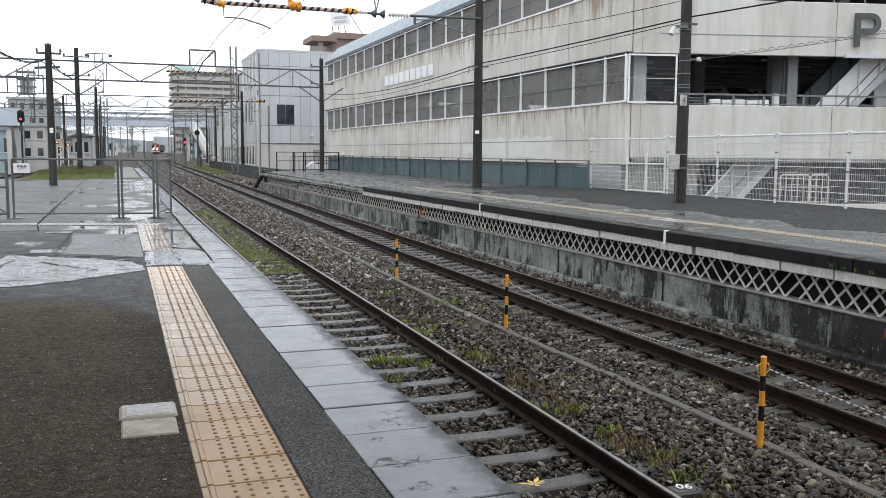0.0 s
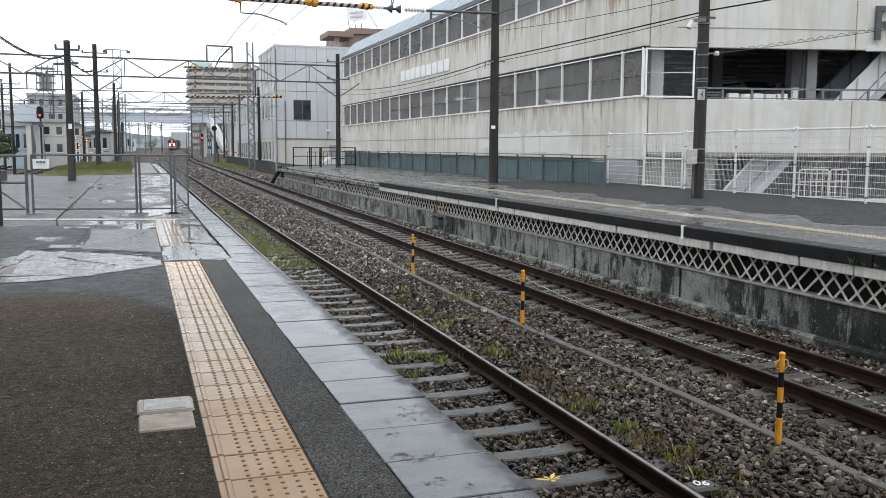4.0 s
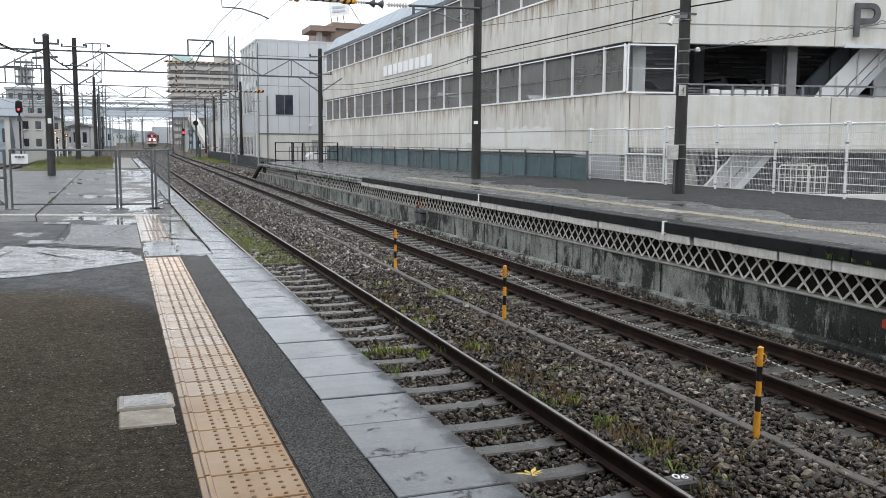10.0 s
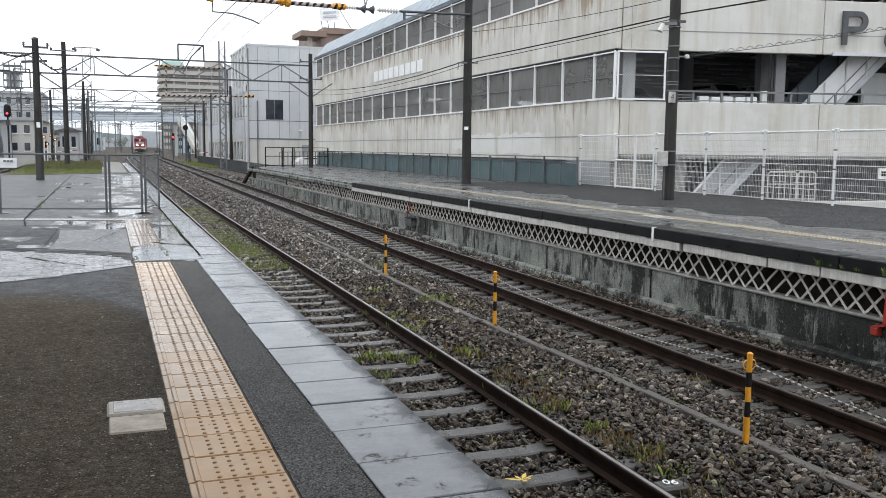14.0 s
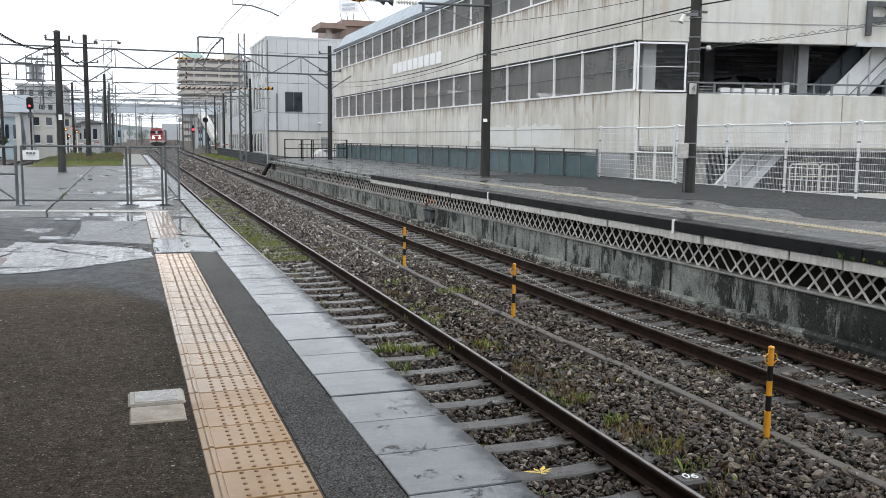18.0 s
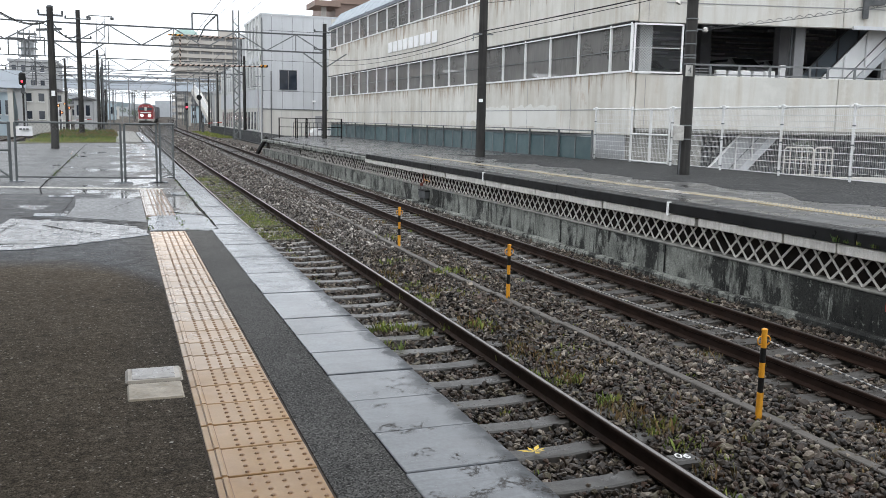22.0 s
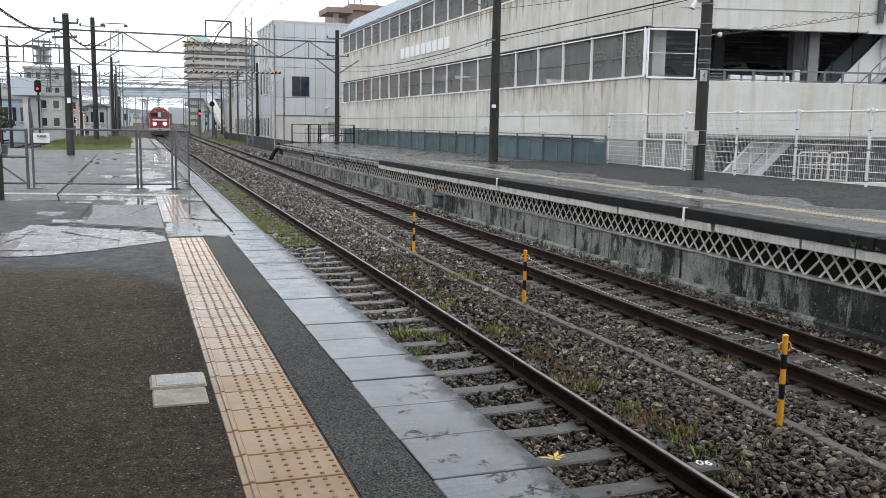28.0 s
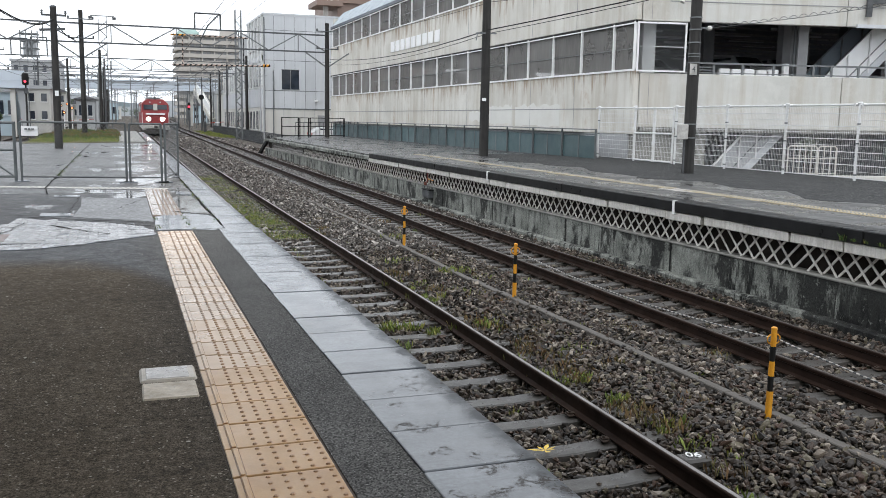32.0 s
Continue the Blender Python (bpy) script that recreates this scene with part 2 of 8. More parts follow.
        k = scalar(n, l, "MULTIPLY", scalar(n, l, "MAXIMUM", scalar(n, l, "MULTIPLY", scrape, span(n, l, noise_node(n, l, co, 60, 3), 0.42, 0.52)), crumb), pits)
        col = blend(n, l, scalar(n, l, "MULTIPLY", k, 0.85), col, (0.060, 0.052, 0.045))
    p.inputs["Specular IOR Level"].default_value = gloss
    if matte_edge:
        l.new(span(n, l, dull, 0, 1, gloss, 0.14), p.inputs["Specular IOR Level"])
    if pits and not matte_edge:
        l.new(span(n, l, k, 0, 1, gloss, 0.05), p.inputs["Specular IOR Level"])
    l.new(col, p.inputs["Base Color"])
    ro = span(n, l, noise_node(n, l, co, scale * 1.7), 0.3, 0.7, rough[0], rough[1])
    if wet:
        w = span(n, l, noise_node(n, l, co, wet[0], 3.0), wet[1], wet[1] + 0.08)
        mx = n.new("ShaderNodeMix")
        l.new(w, mx.inputs[0])
        l.new(ro, mx.inputs[2])
        mx.inputs[3].default_value = wet[2]
        ro = mx.outputs[0]
    if matte_edge:
        ro = scalar(n, l, "MAXIMUM", ro, scalar(n, l, "MULTIPLY", dull, 0.5))
    if pits:
        ro = scalar(n, l, "MAXIMUM", ro, scalar(n, l, "MULTIPLY", k, 0.9))
    l.new(ro, p.inputs["Roughness"])
    p.inputs["Metallic"].default_value = metal
    if bump:
        b = n.new("ShaderNodeBump")
        b.inputs["Strength"].default_value, b.inputs["Distance"].default_value = bump, depth
        l.new(grain, b.inputs["Height"])
        l.new(b.outputs[0], p.inputs["Normal"])
    return m


def glow(name, colour, strength):
    m, n, l, p = material(name)
    p.inputs["Emission Color"].default_value = (*colour, 1)
    p.inputs["Emission Strength"].default_value = strength
    p.inputs["Base Color"].default_value = (*colour, 1)
    return m


def glass(name, tint, rough=0.06):
    m, n, l, p = material(name)
    co = n.new("ShaderNodeNewGeometry").outputs["Position"]
    l.new(blend(n, l, span(n, l, noise_node(n, l, co, 0.9), 0.3, 0.7), tint, tuple(x * 1.8 for x in tint)), p.inputs["Base Color"])
    p.inputs["Roughness"].default_value = rough
    p.inputs["Specular IOR Level"].default_value = 0.7
    return m


def islands(name, cols, rough=(0.6, 0.9), bump=0.3, fine=120.0):
    """Loose stuff whose pieces differ in colour."""
    m, n, l, p = material(name)
    g = n.new("ShaderNodeNewGeometry")
    r = n.new("ShaderNodeValToRGB")
    r.color_ramp.interpolation = "CONSTANT"
    while len(r.color_ramp.elements) < len(cols):
        r.color_ramp.elements.new(0.5)
    for i, (e, c) in enumerate(zip(r.color_ramp.elements, cols)):
        e.position, e.color = i / len(cols), (*c, 1)
    l.new(g.outputs["Random Per Island"], r.inputs[0])
    gr = noise_node(n, l, g.outputs["Position"], fine)
    l.new(blend(n, l, span(n, l, gr, 0.3, 0.7, 0, 0.5), r.outputs[0], (0.03, 0.028, 0.025)), p.inputs["Base Color"])
    l.new(span(n, l, gr, 0.3, 0.7, *rough), p.inputs["Roughness"])
    p.inputs["Specular IOR Level"].default_value = 0.34
    if bump:
        b = n.new("ShaderNodeBump")
        b.inputs["Strength"].default_value, b.inputs["Distance"].default_value = bump, 0.006
        l.new(gr, b.inputs["Height"])
        l.new(b.outputs[0], p.inputs["Normal"])
    return m


def chips_node(n, l, co, scale, out="Color"):
    v = n.new("ShaderNodeTexVoronoi")
    v.inputs["Scale"].default_value = scale
    l.new(co, v.inputs["Vector"])
    return v.outputs[out]


def dots(n, l, co, scale, few):
    """Round chips of pale aggregate, strewn here and there."""
    v = n.new("ShaderNodeTexVoronoi")
    v.inputs["Scale"].default_value = scale
    l.new(co, v.inputs["Vector"])
    return scalar(n, l, "MULTIPLY", span(n, l, v.outputs["Distance"], 0.24, 0.36, 1.0, 0.0), span(n, l, v.outputs["Color"], few, few + 0.04, 0.0, 0.9))


def paving():
    """Asphalt: brown and dry under the canopy, damp past its drip line, old and puddled further on."""
    m, n, l, p = material("platform_asphalt")
    co = n.new("ShaderNodeNewGeometry").outputs["Position"]
    xyz = n.new("ShaderNodeSeparateXYZ")
    l.new(co, xyz.inputs[0])
    X, Y = xyz.outputs[0], xyz.outputs[1]
    wob = scalar(n, l, "MULTIPLY", noise_node(n, l, co, 0.9, 5), 0.5)
    bend = scalar(n, l, "MAXIMUM", scalar(n, l, "ADD", X, 0.5), 0.0)
    bend = scalar(n, l, "MULTIPLY", scalar(n, l, "MULTIPLY", bend, bend), 1.7)
    edge = scalar(n, l, "ADD", scalar(n, l, "ADD", scalar(n, l, "ADD", scalar(n, l, "MULTIPLY", X, 0.28), Y), wob), bend)
    wet = span(n, l, edge, 8.35, 9.0)
    old = span(n, l, scalar(n, l, "ADD", Y, wob), 15.9, 16.6)
    tone = chips_node(n, l, co, 150)
    broad = span(n, l, noise_node(n, l, co, 0.8, 6), 0.3, 0.7)
    dry = blend(n, l, broad, (0.098, 0.080, 0.060), (0.140, 0.117, 0.090))
    damp = blend(n, l, broad, (0.046, 0.048, 0.053), (0.078, 0.081, 0.088))
    worn = blend(n, l, broad, (0.055, 0.058, 0.062), (0.15, 0.155, 0.16))
    col = blend(n, l, wet, dry, blend(n, l, old, damp, worn))
    beside = scalar(n, l, "MULTIPLY", span(n, l, scalar(n, l, "ADD", X, scalar(n, l, "MULTIPLY", wob, 0.25)), -0.10, 0.42), span(n, l, Y, 1.5, 5.0))
    col = blend(n, l, scalar(n, l, "MULTIPLY", beside, 0.75), col, (0.062, 0.056, 0.050))
    col = blend(n, l, 1.0, col, blend(n, l, span(n, l, tone, 0.25, 0.75), (0.58, 0.57, 0.56), (1.32, 1.32, 1.30)), "MULTIPLY")
    lump = noise_node(n, l, co, 55, 5, 0.75)
    col = blend(n, l, 1.0, col, blend(n, l, span(n, l, lump, 0.38, 0.62), (0.72, 0.71, 0.70), (1.2, 1.2, 1.2)), "MULTIPLY")
    coarse = noise_node(n, l, co, 17, 6, 0.78)
    col = blend(n, l, 1.0, col, blend(n, l, span(n, l, coarse, 0.38, 0.62), (0.66, 0.66, 0.66), (1.36, 1.36, 1.36)), "MULTIPLY")
    col = blend(n, l, dots(n, l, co, 62, 0.74), col, (0.40, 0.36, 0.30))
    col = blend(n, l, dots(n, l, co, 34, 0.90), col, (0.55, 0.51, 0.44))
    col = blend(n, l, span(n, l, noise_node(n, l, co, 2.3, 7, 0.72), 0.56, 0.68, 0, 0.40), col, (0.028, 0.025, 0.022))
    l.new(col, p.inputs["Base Color"])
    # standing water gathers in the hollows of the old paving, most of it towards the edge
    hollow = noise_node(n, l, co, 0.95, 9, 0.68, (1.0, 0.42, 1.0))
    lean = span(n, l, X, -2.5, 0.6, -0.07, 0.07)
    pud = scalar(n, l, "MULTIPLY", span(n, l, scalar(n, l, "ADD", hollow, lean), 0.545, 0.585), span(n, l, Y, 11.8, 13.0))
    ro = n.new("ShaderNodeMix")
    l.new(pud, ro.inputs[0])
    calm = scalar(n, l, "ADD", span(n, l, wet, 0, 1, 0.85, 0.48), span(n, l, Y, 14.5, 18.0, 0.0, -0.18))
    l.new(scalar(n, l, "ADD", calm, scalar(n, l, "MULTIPLY", span(n, l, noise_node(n, l, co, 5.0, 8, 0.75), 0.35, 0.65), 0.3)), ro.inputs[2])
    ro.inputs[3].default_value = 0.07
    l.new(ro.outputs[0], p.inputs["Roughness"])
    l.new(scalar(n, l, "ADD", span(n, l, wet, 0, 1, 0.12, 0.30), scalar(n, l, "ADD", scalar(n, l, "MULTIPLY", pud, 0.15), span(n, l, Y, 14.5, 18.0, 0.0, 0.10))), p.inputs["Specular IOR Level"])
    b = n.new("ShaderNodeBump")
    b.inputs["Distance"].default_value = 0.006
    l.new(span(n, l, pud, 0, 1, 0.8, 0.02), b.inputs["Strength"])
    l.new(scalar(n, l, "ADD", tone, scalar(n, l, "MULTIPLY", lump, 1.5)), b.inputs["Height"])
    l.new(b.outputs[0], p.inputs["Normal"])
    return m


def blotched(name):
    """Old retaining wall: grey-green concrete with black weeping stains and lighter scabs."""
    m, n, l, p = material(name)
    co = n.new("ShaderNodeNewGeometry").outputs["Position"]
    col = blend(n, l, span(n, l, noise_node(n, l, co, 1.6, 7, 0.7), 0.38, 0.62), (0.150, 0.157, 0.143), (0.300, 0.312, 0.284))
    xyz = n.new("ShaderNodeSeparateXYZ")
    l.new(co, xyz.inputs[0])
    soaked = span(n, l, xyz.outputs[1], 7.5, 13.0, 0.085, -0.03)
    big = span(n, l, scalar(n, l, "ADD", noise_node(n, l, co, 1.5, 8, 0.72, (1.0, 1.0, 0.6)), soaked), 0.485, 0.545)
    weep = span(n, l, scalar(n, l, "ADD", noise_node(n, l, co, 6.5, 6, 0.7, (1.0, 1.0, 0.16)), soaked), 0.50, 0.56)
    near = span(n, l, noise_node(n, l, co, 0.55, 3), 0.34, 0.52)
    k = scalar(n, l, "MAXIMUM", scalar(n, l, "MULTIPLY", big, 0.93), scalar(n, l, "MULTIPLY", weep, near))
    runs = span(n, l, scalar(n, l, "ADD", noise_node(n, l, co, 13.0, 5, 0.7, (1.0, 1.0, 0.07)), soaked), 0.515, 0.56)
    patchy = span(n, l, noise_node(n, l, co, 1.1, 4, 0.6), 0.42, 0.58)
    k = scalar(n, l, "MAXIMUM", k, scalar(n, l, "MULTIPLY", runs, scalar(n, l, "MULTIPLY", patchy, 0.9)))
    col = blend(n, l, k, col, (0.0075, 0.0080, 0.0075))
    col = blend(n, l, span(n, l, noise_node(n, l, co, 11.0, 6, 0.75), 0.58, 0.65, 0, 0.8), col, (0.22, 0.225, 0.205))
    col = blend(n, l, 1.0, col, blend(n, l, span(n, l, noise_node(n, l, co, 38, 5, 0.75), 0.36, 0.64), (0.5, 0.5, 0.5), (1.5, 1.5, 1.5)), "MULTIPLY")
    l.new(col, p.inputs["Base Color"])
    p.inputs["Roughness"].default_value = 0.7
    p.inputs["Specular IOR Level"].default_value = 0.3
    b = n.new("ShaderNodeBump")
    b.inputs["Strength"].default_value, b.inputs["Distance"].default_value = 0.8, 0.03
    l.new(noise_node(n, l, co, 12, 7, 0.75), b.inputs["Height"])
    l.new(b.outputs[0], p.inputs["Normal"])
    return m


def netting(name):
    """Wind net stretched in the openings: dark threads with air between them."""
    m, n, l, p = material(name)
    co = n.new("ShaderNodeNewGeometry").outputs["Position"]
    o = n.new("ShaderNodeObjectInfo").outputs["Random"]
    col = blend(n, l, span(n, l, noise_node(n, l, co, 6, 4, 0.6, (1.0, 1.0, 0.2)), 0.3, 0.7), (0.10, 0.096, 0.09), (0.19, 0.182, 0.17))
    col = blend(n, l, span(n, l, o, 0, 1, 0, 0.6), col, (0.26, 0.255, 0.245))
    l.new(col, p.inputs["Base Color"])
    p.inputs["Roughness"].default_value = 0.6
    l.new(span(n, l, noise_node(n, l, co, 0.35, 2), 0.35, 0.65, 0.56, 0.80), p.inputs["Alpha"])
    return m


def chipped(name, c1, c2, rough, light=0.10, scale=80, depth=0.006, gloss=0.5):
    """Coarse open asphalt: every chip its own tone."""
    m, n, l, p = material(name)
    co = n.new("ShaderNodeNewGeometry").outputs["Position"]
    v = n.new("ShaderNodeTexVoronoi")
    v.inputs["Scale"].default_value = scale
    l.new(co, v.inputs["Vector"])
    tone = v.outputs["Color"]
    col = blend(n, l, span(n, l, noise_node(n, l, co, 1.5, 5), 0.3, 0.7), c1, c2)
    col = blend(n, l, 1.0, col, blend(n, l, span(n, l, tone, 0.25, 0.75), (0.3, 0.3, 0.3), (1.5, 1.5, 1.5)), "MULTIPLY")
    col = blend(n, l, dots(n, l, co, scale * 0.62, 0.66), col, (light, light, light * 0.95))
    l.new(col, p.inputs["Base Color"])
    p.inputs["Roughness"].default_value = rough
    b = n.new("ShaderNodeBump")
    p.inputs["Specular IOR Level"].default_value = gloss
    b.inputs["Strength"].default_value, b.inputs["Distance"].default_value = 0.8, depth
    l.new(tone, b.inputs["Height"])
    l.new(b.outputs[0], p.inputs["Normal"])
    return m


M = {}
M["paving"] = paving()
M["strip"] = chipped("edge_strip_asphalt", (0.088, 0.085, 0.081), (0.135, 0.131, 0.125), 0.8, 0.36, 160, 0.008, 0.15)
M["slab"] = surface("wet_concrete_slab", (0.165, 0.180, 0.198), (0.250, 0.268, 0.290), (0.06, 0.24), 2.4, 60, 0.10, stain=(0.10, 0.105, 0.112), vary=0.14, speck=0.30, matte_edge=(1.35, (0.075, 0.080, 0.086)))
M["slab_worn"] = surface("worn_wet_slab", (0.165, 0.178, 0.192), (0.240, 0.256, 0.276), (0.08, 0.28), 2.4, 60, 0.10, stain=(0.10, 0.102, 0.104), vary=0.08, speck=0.30, pits=1.0, matte_edge=(1.35, (0.075, 0.078, 0.082)))
M["moss"] = surface("trackside_moss", (0.045, 0.048, 0.018), (0.095, 0.095, 0.032), (0.8, 0.95), 5, 22, 0.8, depth=0.03, stain=(0.06, 0.05, 0.035), speck=0.5)
M["inset"] = surface("smooth_grey_stone", (0.40, 0.37, 0.34), (0.56, 0.53, 0.50), (0.2, 0.45), 9, 60, 0.2, stain=(0.17, 0.165, 0.16))
M["concrete"] = surface("old_concrete", (0.19, 0.19, 0.175), (0.32, 0.312, 0.285), (0.5, 0.8), 2.2, 45, 0.35, stain=(0.05, 0.05, 0.045))
M["wallstain"] = blotched("stained_platform_wall")
M["sprout"] = islands("sprouting_leaves", [(0.05, 0.11, 0.02), (0.09, 0.16, 0.03), (0.14, 0.20, 0.04), (0.06, 0.12, 0.025), (0.20, 0.20, 0.05)], (0.5, 0.7), 0)
# four tile tones: reflected sky sheen is put into the paler ones
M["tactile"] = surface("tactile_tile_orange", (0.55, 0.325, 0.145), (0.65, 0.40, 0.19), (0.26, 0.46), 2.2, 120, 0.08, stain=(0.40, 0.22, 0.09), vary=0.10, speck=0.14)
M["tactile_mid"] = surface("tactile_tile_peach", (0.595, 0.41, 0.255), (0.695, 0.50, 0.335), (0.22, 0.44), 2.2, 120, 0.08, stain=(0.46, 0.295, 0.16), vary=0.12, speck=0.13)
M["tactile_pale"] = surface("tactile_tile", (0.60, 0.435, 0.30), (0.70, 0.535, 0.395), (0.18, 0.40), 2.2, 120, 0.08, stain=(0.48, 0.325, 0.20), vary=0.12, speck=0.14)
M["tactile_wet"] = surface("sheen_paled_wet_tile", (0.34, 0.27, 0.22), (0.48, 0.40, 0.34), (0.05, 0.22), 2.2, 120, 0.08, stain=(0.24, 0.20, 0.17), vary=0.25, speck=0.15)
# dome browns: the small shadow at each dome is put into its colour
M["dome"] = surface("tactile_dome_shade", (0.34, 0.185, 0.09), (0.46, 0.27, 0.14), (0.35, 0.55), 4, 120, 0.1)
M["dome_pale"] = surface("tactile_dome_shade_pale", (0.29, 0.185, 0.115), (0.40, 0.27, 0.18), (0.3, 0.5), 4, 120, 0.1)
M["dome_wet"] = surface("tactile_dome_shade_wet", (0.22, 0.16, 0.12), (0.32, 0.24, 0.19), (0.2, 0.4), 4, 120, 0.1)
M["patch"] = chipped("grey_asphalt_patch", (0.060, 0.062, 0.066), (0.125, 0.128, 0.134), 0.38, 0.32, 26, 0.010)
M["apt_pane"] = glass("grey_apartment_window", (0.16, 0.165, 0.17), 0.15)
M["grout"] = surface("tile_joint", (0.060, 0.038, 0.026), (0.105, 0.066, 0.043), (0.6, 0.8), 6, 120, 0.2)
M["stone"] = surface("pale_stone_block", (0.52, 0.46, 0.38), (0.64, 0.58, 0.50), (0.25, 0.6), 5, 70, 0.3, stain=(0.24, 0.21, 0.16))
M["stone_warm"] = surface("cream_stone_block", (0.50, 0.42, 0.32), (0.66, 0.58, 0.46), (0.35, 0.7), 7, 70, 0.5, stain=(0.22, 0.165, 0.10), speck=0.35)
M["brick"] = surface("pale_paving_brick", (0.20, 0.20, 0.205), (0.34, 0.34, 0.345), (0.10, 0.34), 2, 90, 0.2, stain=(0.12, 0.12, 0.12), vary=0.45)
M["brick_red"] = surface("reddish_paving_brick", (0.13, 0.088, 0.080), (0.20, 0.14, 0.125), (0.3, 0.5), 2, 90, 0.2, vary=0.2)
M["sleeper"] = surface("concrete_sleeper", (0.052, 0.048, 0.043), (0.108, 0.101, 0.092), (0.20, 0.46), 3.5, 60, 0.5, stain=(0.032, 0.023, 0.017), vary=0.3, speck=0.35)
M["rail_side"] = surface("rusty_rail_side", (0.013, 0.0065, 0.0042), (0.028, 0.015, 0.010), (0.55, 0.8), 3, 90, 0.3, gloss=0.12)
M["rail_head"] = surface("polished_rail_head", (0.26, 0.245, 0.235), (0.42, 0.40, 0.385), (0.26, 0.42), 3, 80, 0.05, metal=1.0)
M["rail_head_dull"] = surface("dull_rail_head", (0.085, 0.072, 0.064), (0.15, 0.130, 0.118), (0.30, 0.5), 3, 80, 0.05, metal=1.0)
M["clip"] = surface("rusty_clip", (0.032, 0.023, 0.018), (0.062, 0.043, 0.033), (0.5, 0.7), 8, 90, 0.2, gloss=0.25)
M["bed"] = chipped("ballast_bed", (0.072, 0.062, 0.053), (0.130, 0.113, 0.098), 0.9, 0.33, 15, 0.05, 0.2)
M["stones"] = islands("ballast_stones", [(0.0105, 0.0080, 0.0062), (0.036, 0.026, 0.019), (0.080, 0.062, 0.048), (0.140, 0.112, 0.087), (0.015, 0.011, 0.0085), (0.056, 0.035, 0.024), (0.215, 0.178, 0.140), (0.027, 0.019, 0.014), (0.105, 0.083, 0.064), (0.013, 0.0100, 0.0078), (0.064, 0.048, 0.037), (0.330, 0.285, 0.235), (0.076, 0.043, 0.029), (0.020, 0.0155, 0.0125), (0.130, 0.112, 0.074), (0.042, 0.031, 0.024)], (0.30, 0.62))
# greyer and paler palette for the stones past 16 m
M["stones_far"] = islands("paler_ballast_stones", [(0.0276, 0.0228, 0.02), (0.0828, 0.0718, 0.0621), (0.1725, 0.1546, 0.138), (0.2553, 0.2318, 0.2098), (0.0414, 0.0345, 0.0304), (0.1076, 0.0856, 0.069), (0.3588, 0.3312, 0.3036), (0.0635, 0.0524, 0.0455), (0.207, 0.1849, 0.1656), (0.0331, 0.0276, 0.0248), (0.138, 0.1214, 0.1063), (0.4968, 0.4623, 0.4209), (0.1132, 0.0828, 0.0635), (0.0469, 0.04, 0.0359)], (0.35, 0.7))
M["duct"] = surface("cable_duct_concrete", (0.080, 0.071, 0.062), (0.118, 0.106, 0.094), (0.6, 0.85), 3, 50, 0.5, speck=0.4)
M["rubber"] = surface("wet_black_coping", (0.0075, 0.0075, 0.008), (0.017, 0.017, 0.018), (0.25, 0.5), 3, 80, 0.1, gloss=0.18)
M["white_worn"] = surface("worn_white_paint", (0.40, 0.39, 0.365), (0.60, 0.59, 0.56), (0.5, 0.75), 5, 60, 0.25, stain=(0.11, 0.10, 0.08))
M["lattice_white"] = surface("dirty_white_lattice_paint", (0.58, 0.56, 0.52), (0.78, 0.76, 0.71), (0.5, 0.75), 6, 60, 0.25, stain=(0.16, 0.135, 0.105), streak=0.30, speck=0.35)
M["p2top"] = surface("second_platform_asphalt", (0.060, 0.060, 0.060), (0.125, 0.125, 0.124), (0.22, 0.55), 1.1, 40, 0.6, wet=(1.3, 0.50, 0.05), stain=(0.035, 0.034, 0.033), speck=0.5, gloss=0.5)
M["p2rough"] = chipped("coarse_resurfaced_asphalt", (0.030, 0.0305, 0.031), (0.056, 0.057, 0.058), 0.75, 0.20, 30, 0.016, 0.18)
M["pale_leaf"] = islands("pale_grey_leaves", [(0.30, 0.33, 0.28), (0.38, 0.40, 0.36), (0.24, 0.28, 0.20), (0.45, 0.46, 0.42)], (0.5, 0.7), 0)
M["yellow_line"] = surface("worn_yellow_line", (0.36, 0.30, 0.195), (0.50, 0.43, 0.30), (0.5, 0.75), 2.5, 80, 0.15, stain=(0.07, 0.06, 0.045), speck=0.4, gloss=0.2)
M["pole"] = surface("dark_concrete_pole", (0.016, 0.0155, 0.015), (0.034, 0.032, 0.030), (0.5, 0.75), 1.5, 60, 0.25, stain=(0.060, 0.057, 0.053), streak=0.5, gloss=0.3)
# also used on far poles and chords, where its paler tone replaces haze
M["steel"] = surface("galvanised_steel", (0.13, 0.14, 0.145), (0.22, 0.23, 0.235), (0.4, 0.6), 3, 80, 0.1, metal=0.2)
M["fence_grey"] = surface("old_grey_fence_paint", (0.075, 0.085, 0.088), (0.125, 0.138, 0.14), (0.4, 0.6), 3, 80, 0.1)
M["dark_steel"] = surface("dark_painted_steel", (0.05, 0.055, 0.06), (0.10, 0.105, 0.11), (0.4, 0.6), 3, 80, 0.1)
M["white"] = surface("white_paint", (0.80, 0.81, 0.81), (0.88, 0.88, 0.88), (0.3, 0.5), 2, 80, 0.05, speck=0.06)
M["fence_white"] = surface("white_fence_coating", (0.64, 0.65, 0.65), (0.74, 0.745, 0.745), (0.35, 0.6), 2, 80, 0.05, stain=(0.52, 0.50, 0.46), speck=0.08)
# near-black colour stands in for the shade behind the lattice
M["recess_shade"] = surface("painted_recess_shade", (0.012, 0.010, 0.009), (0.040, 0.032, 0.027), (0.7, 0.9), 2.2, 60, 0.3, gloss=0.1)
M["rust"] = surface("rusty_red_paint", (0.16, 0.045, 0.03), (0.22, 0.06, 0.04), (0.6, 0.8), 4, 80, 0.2)
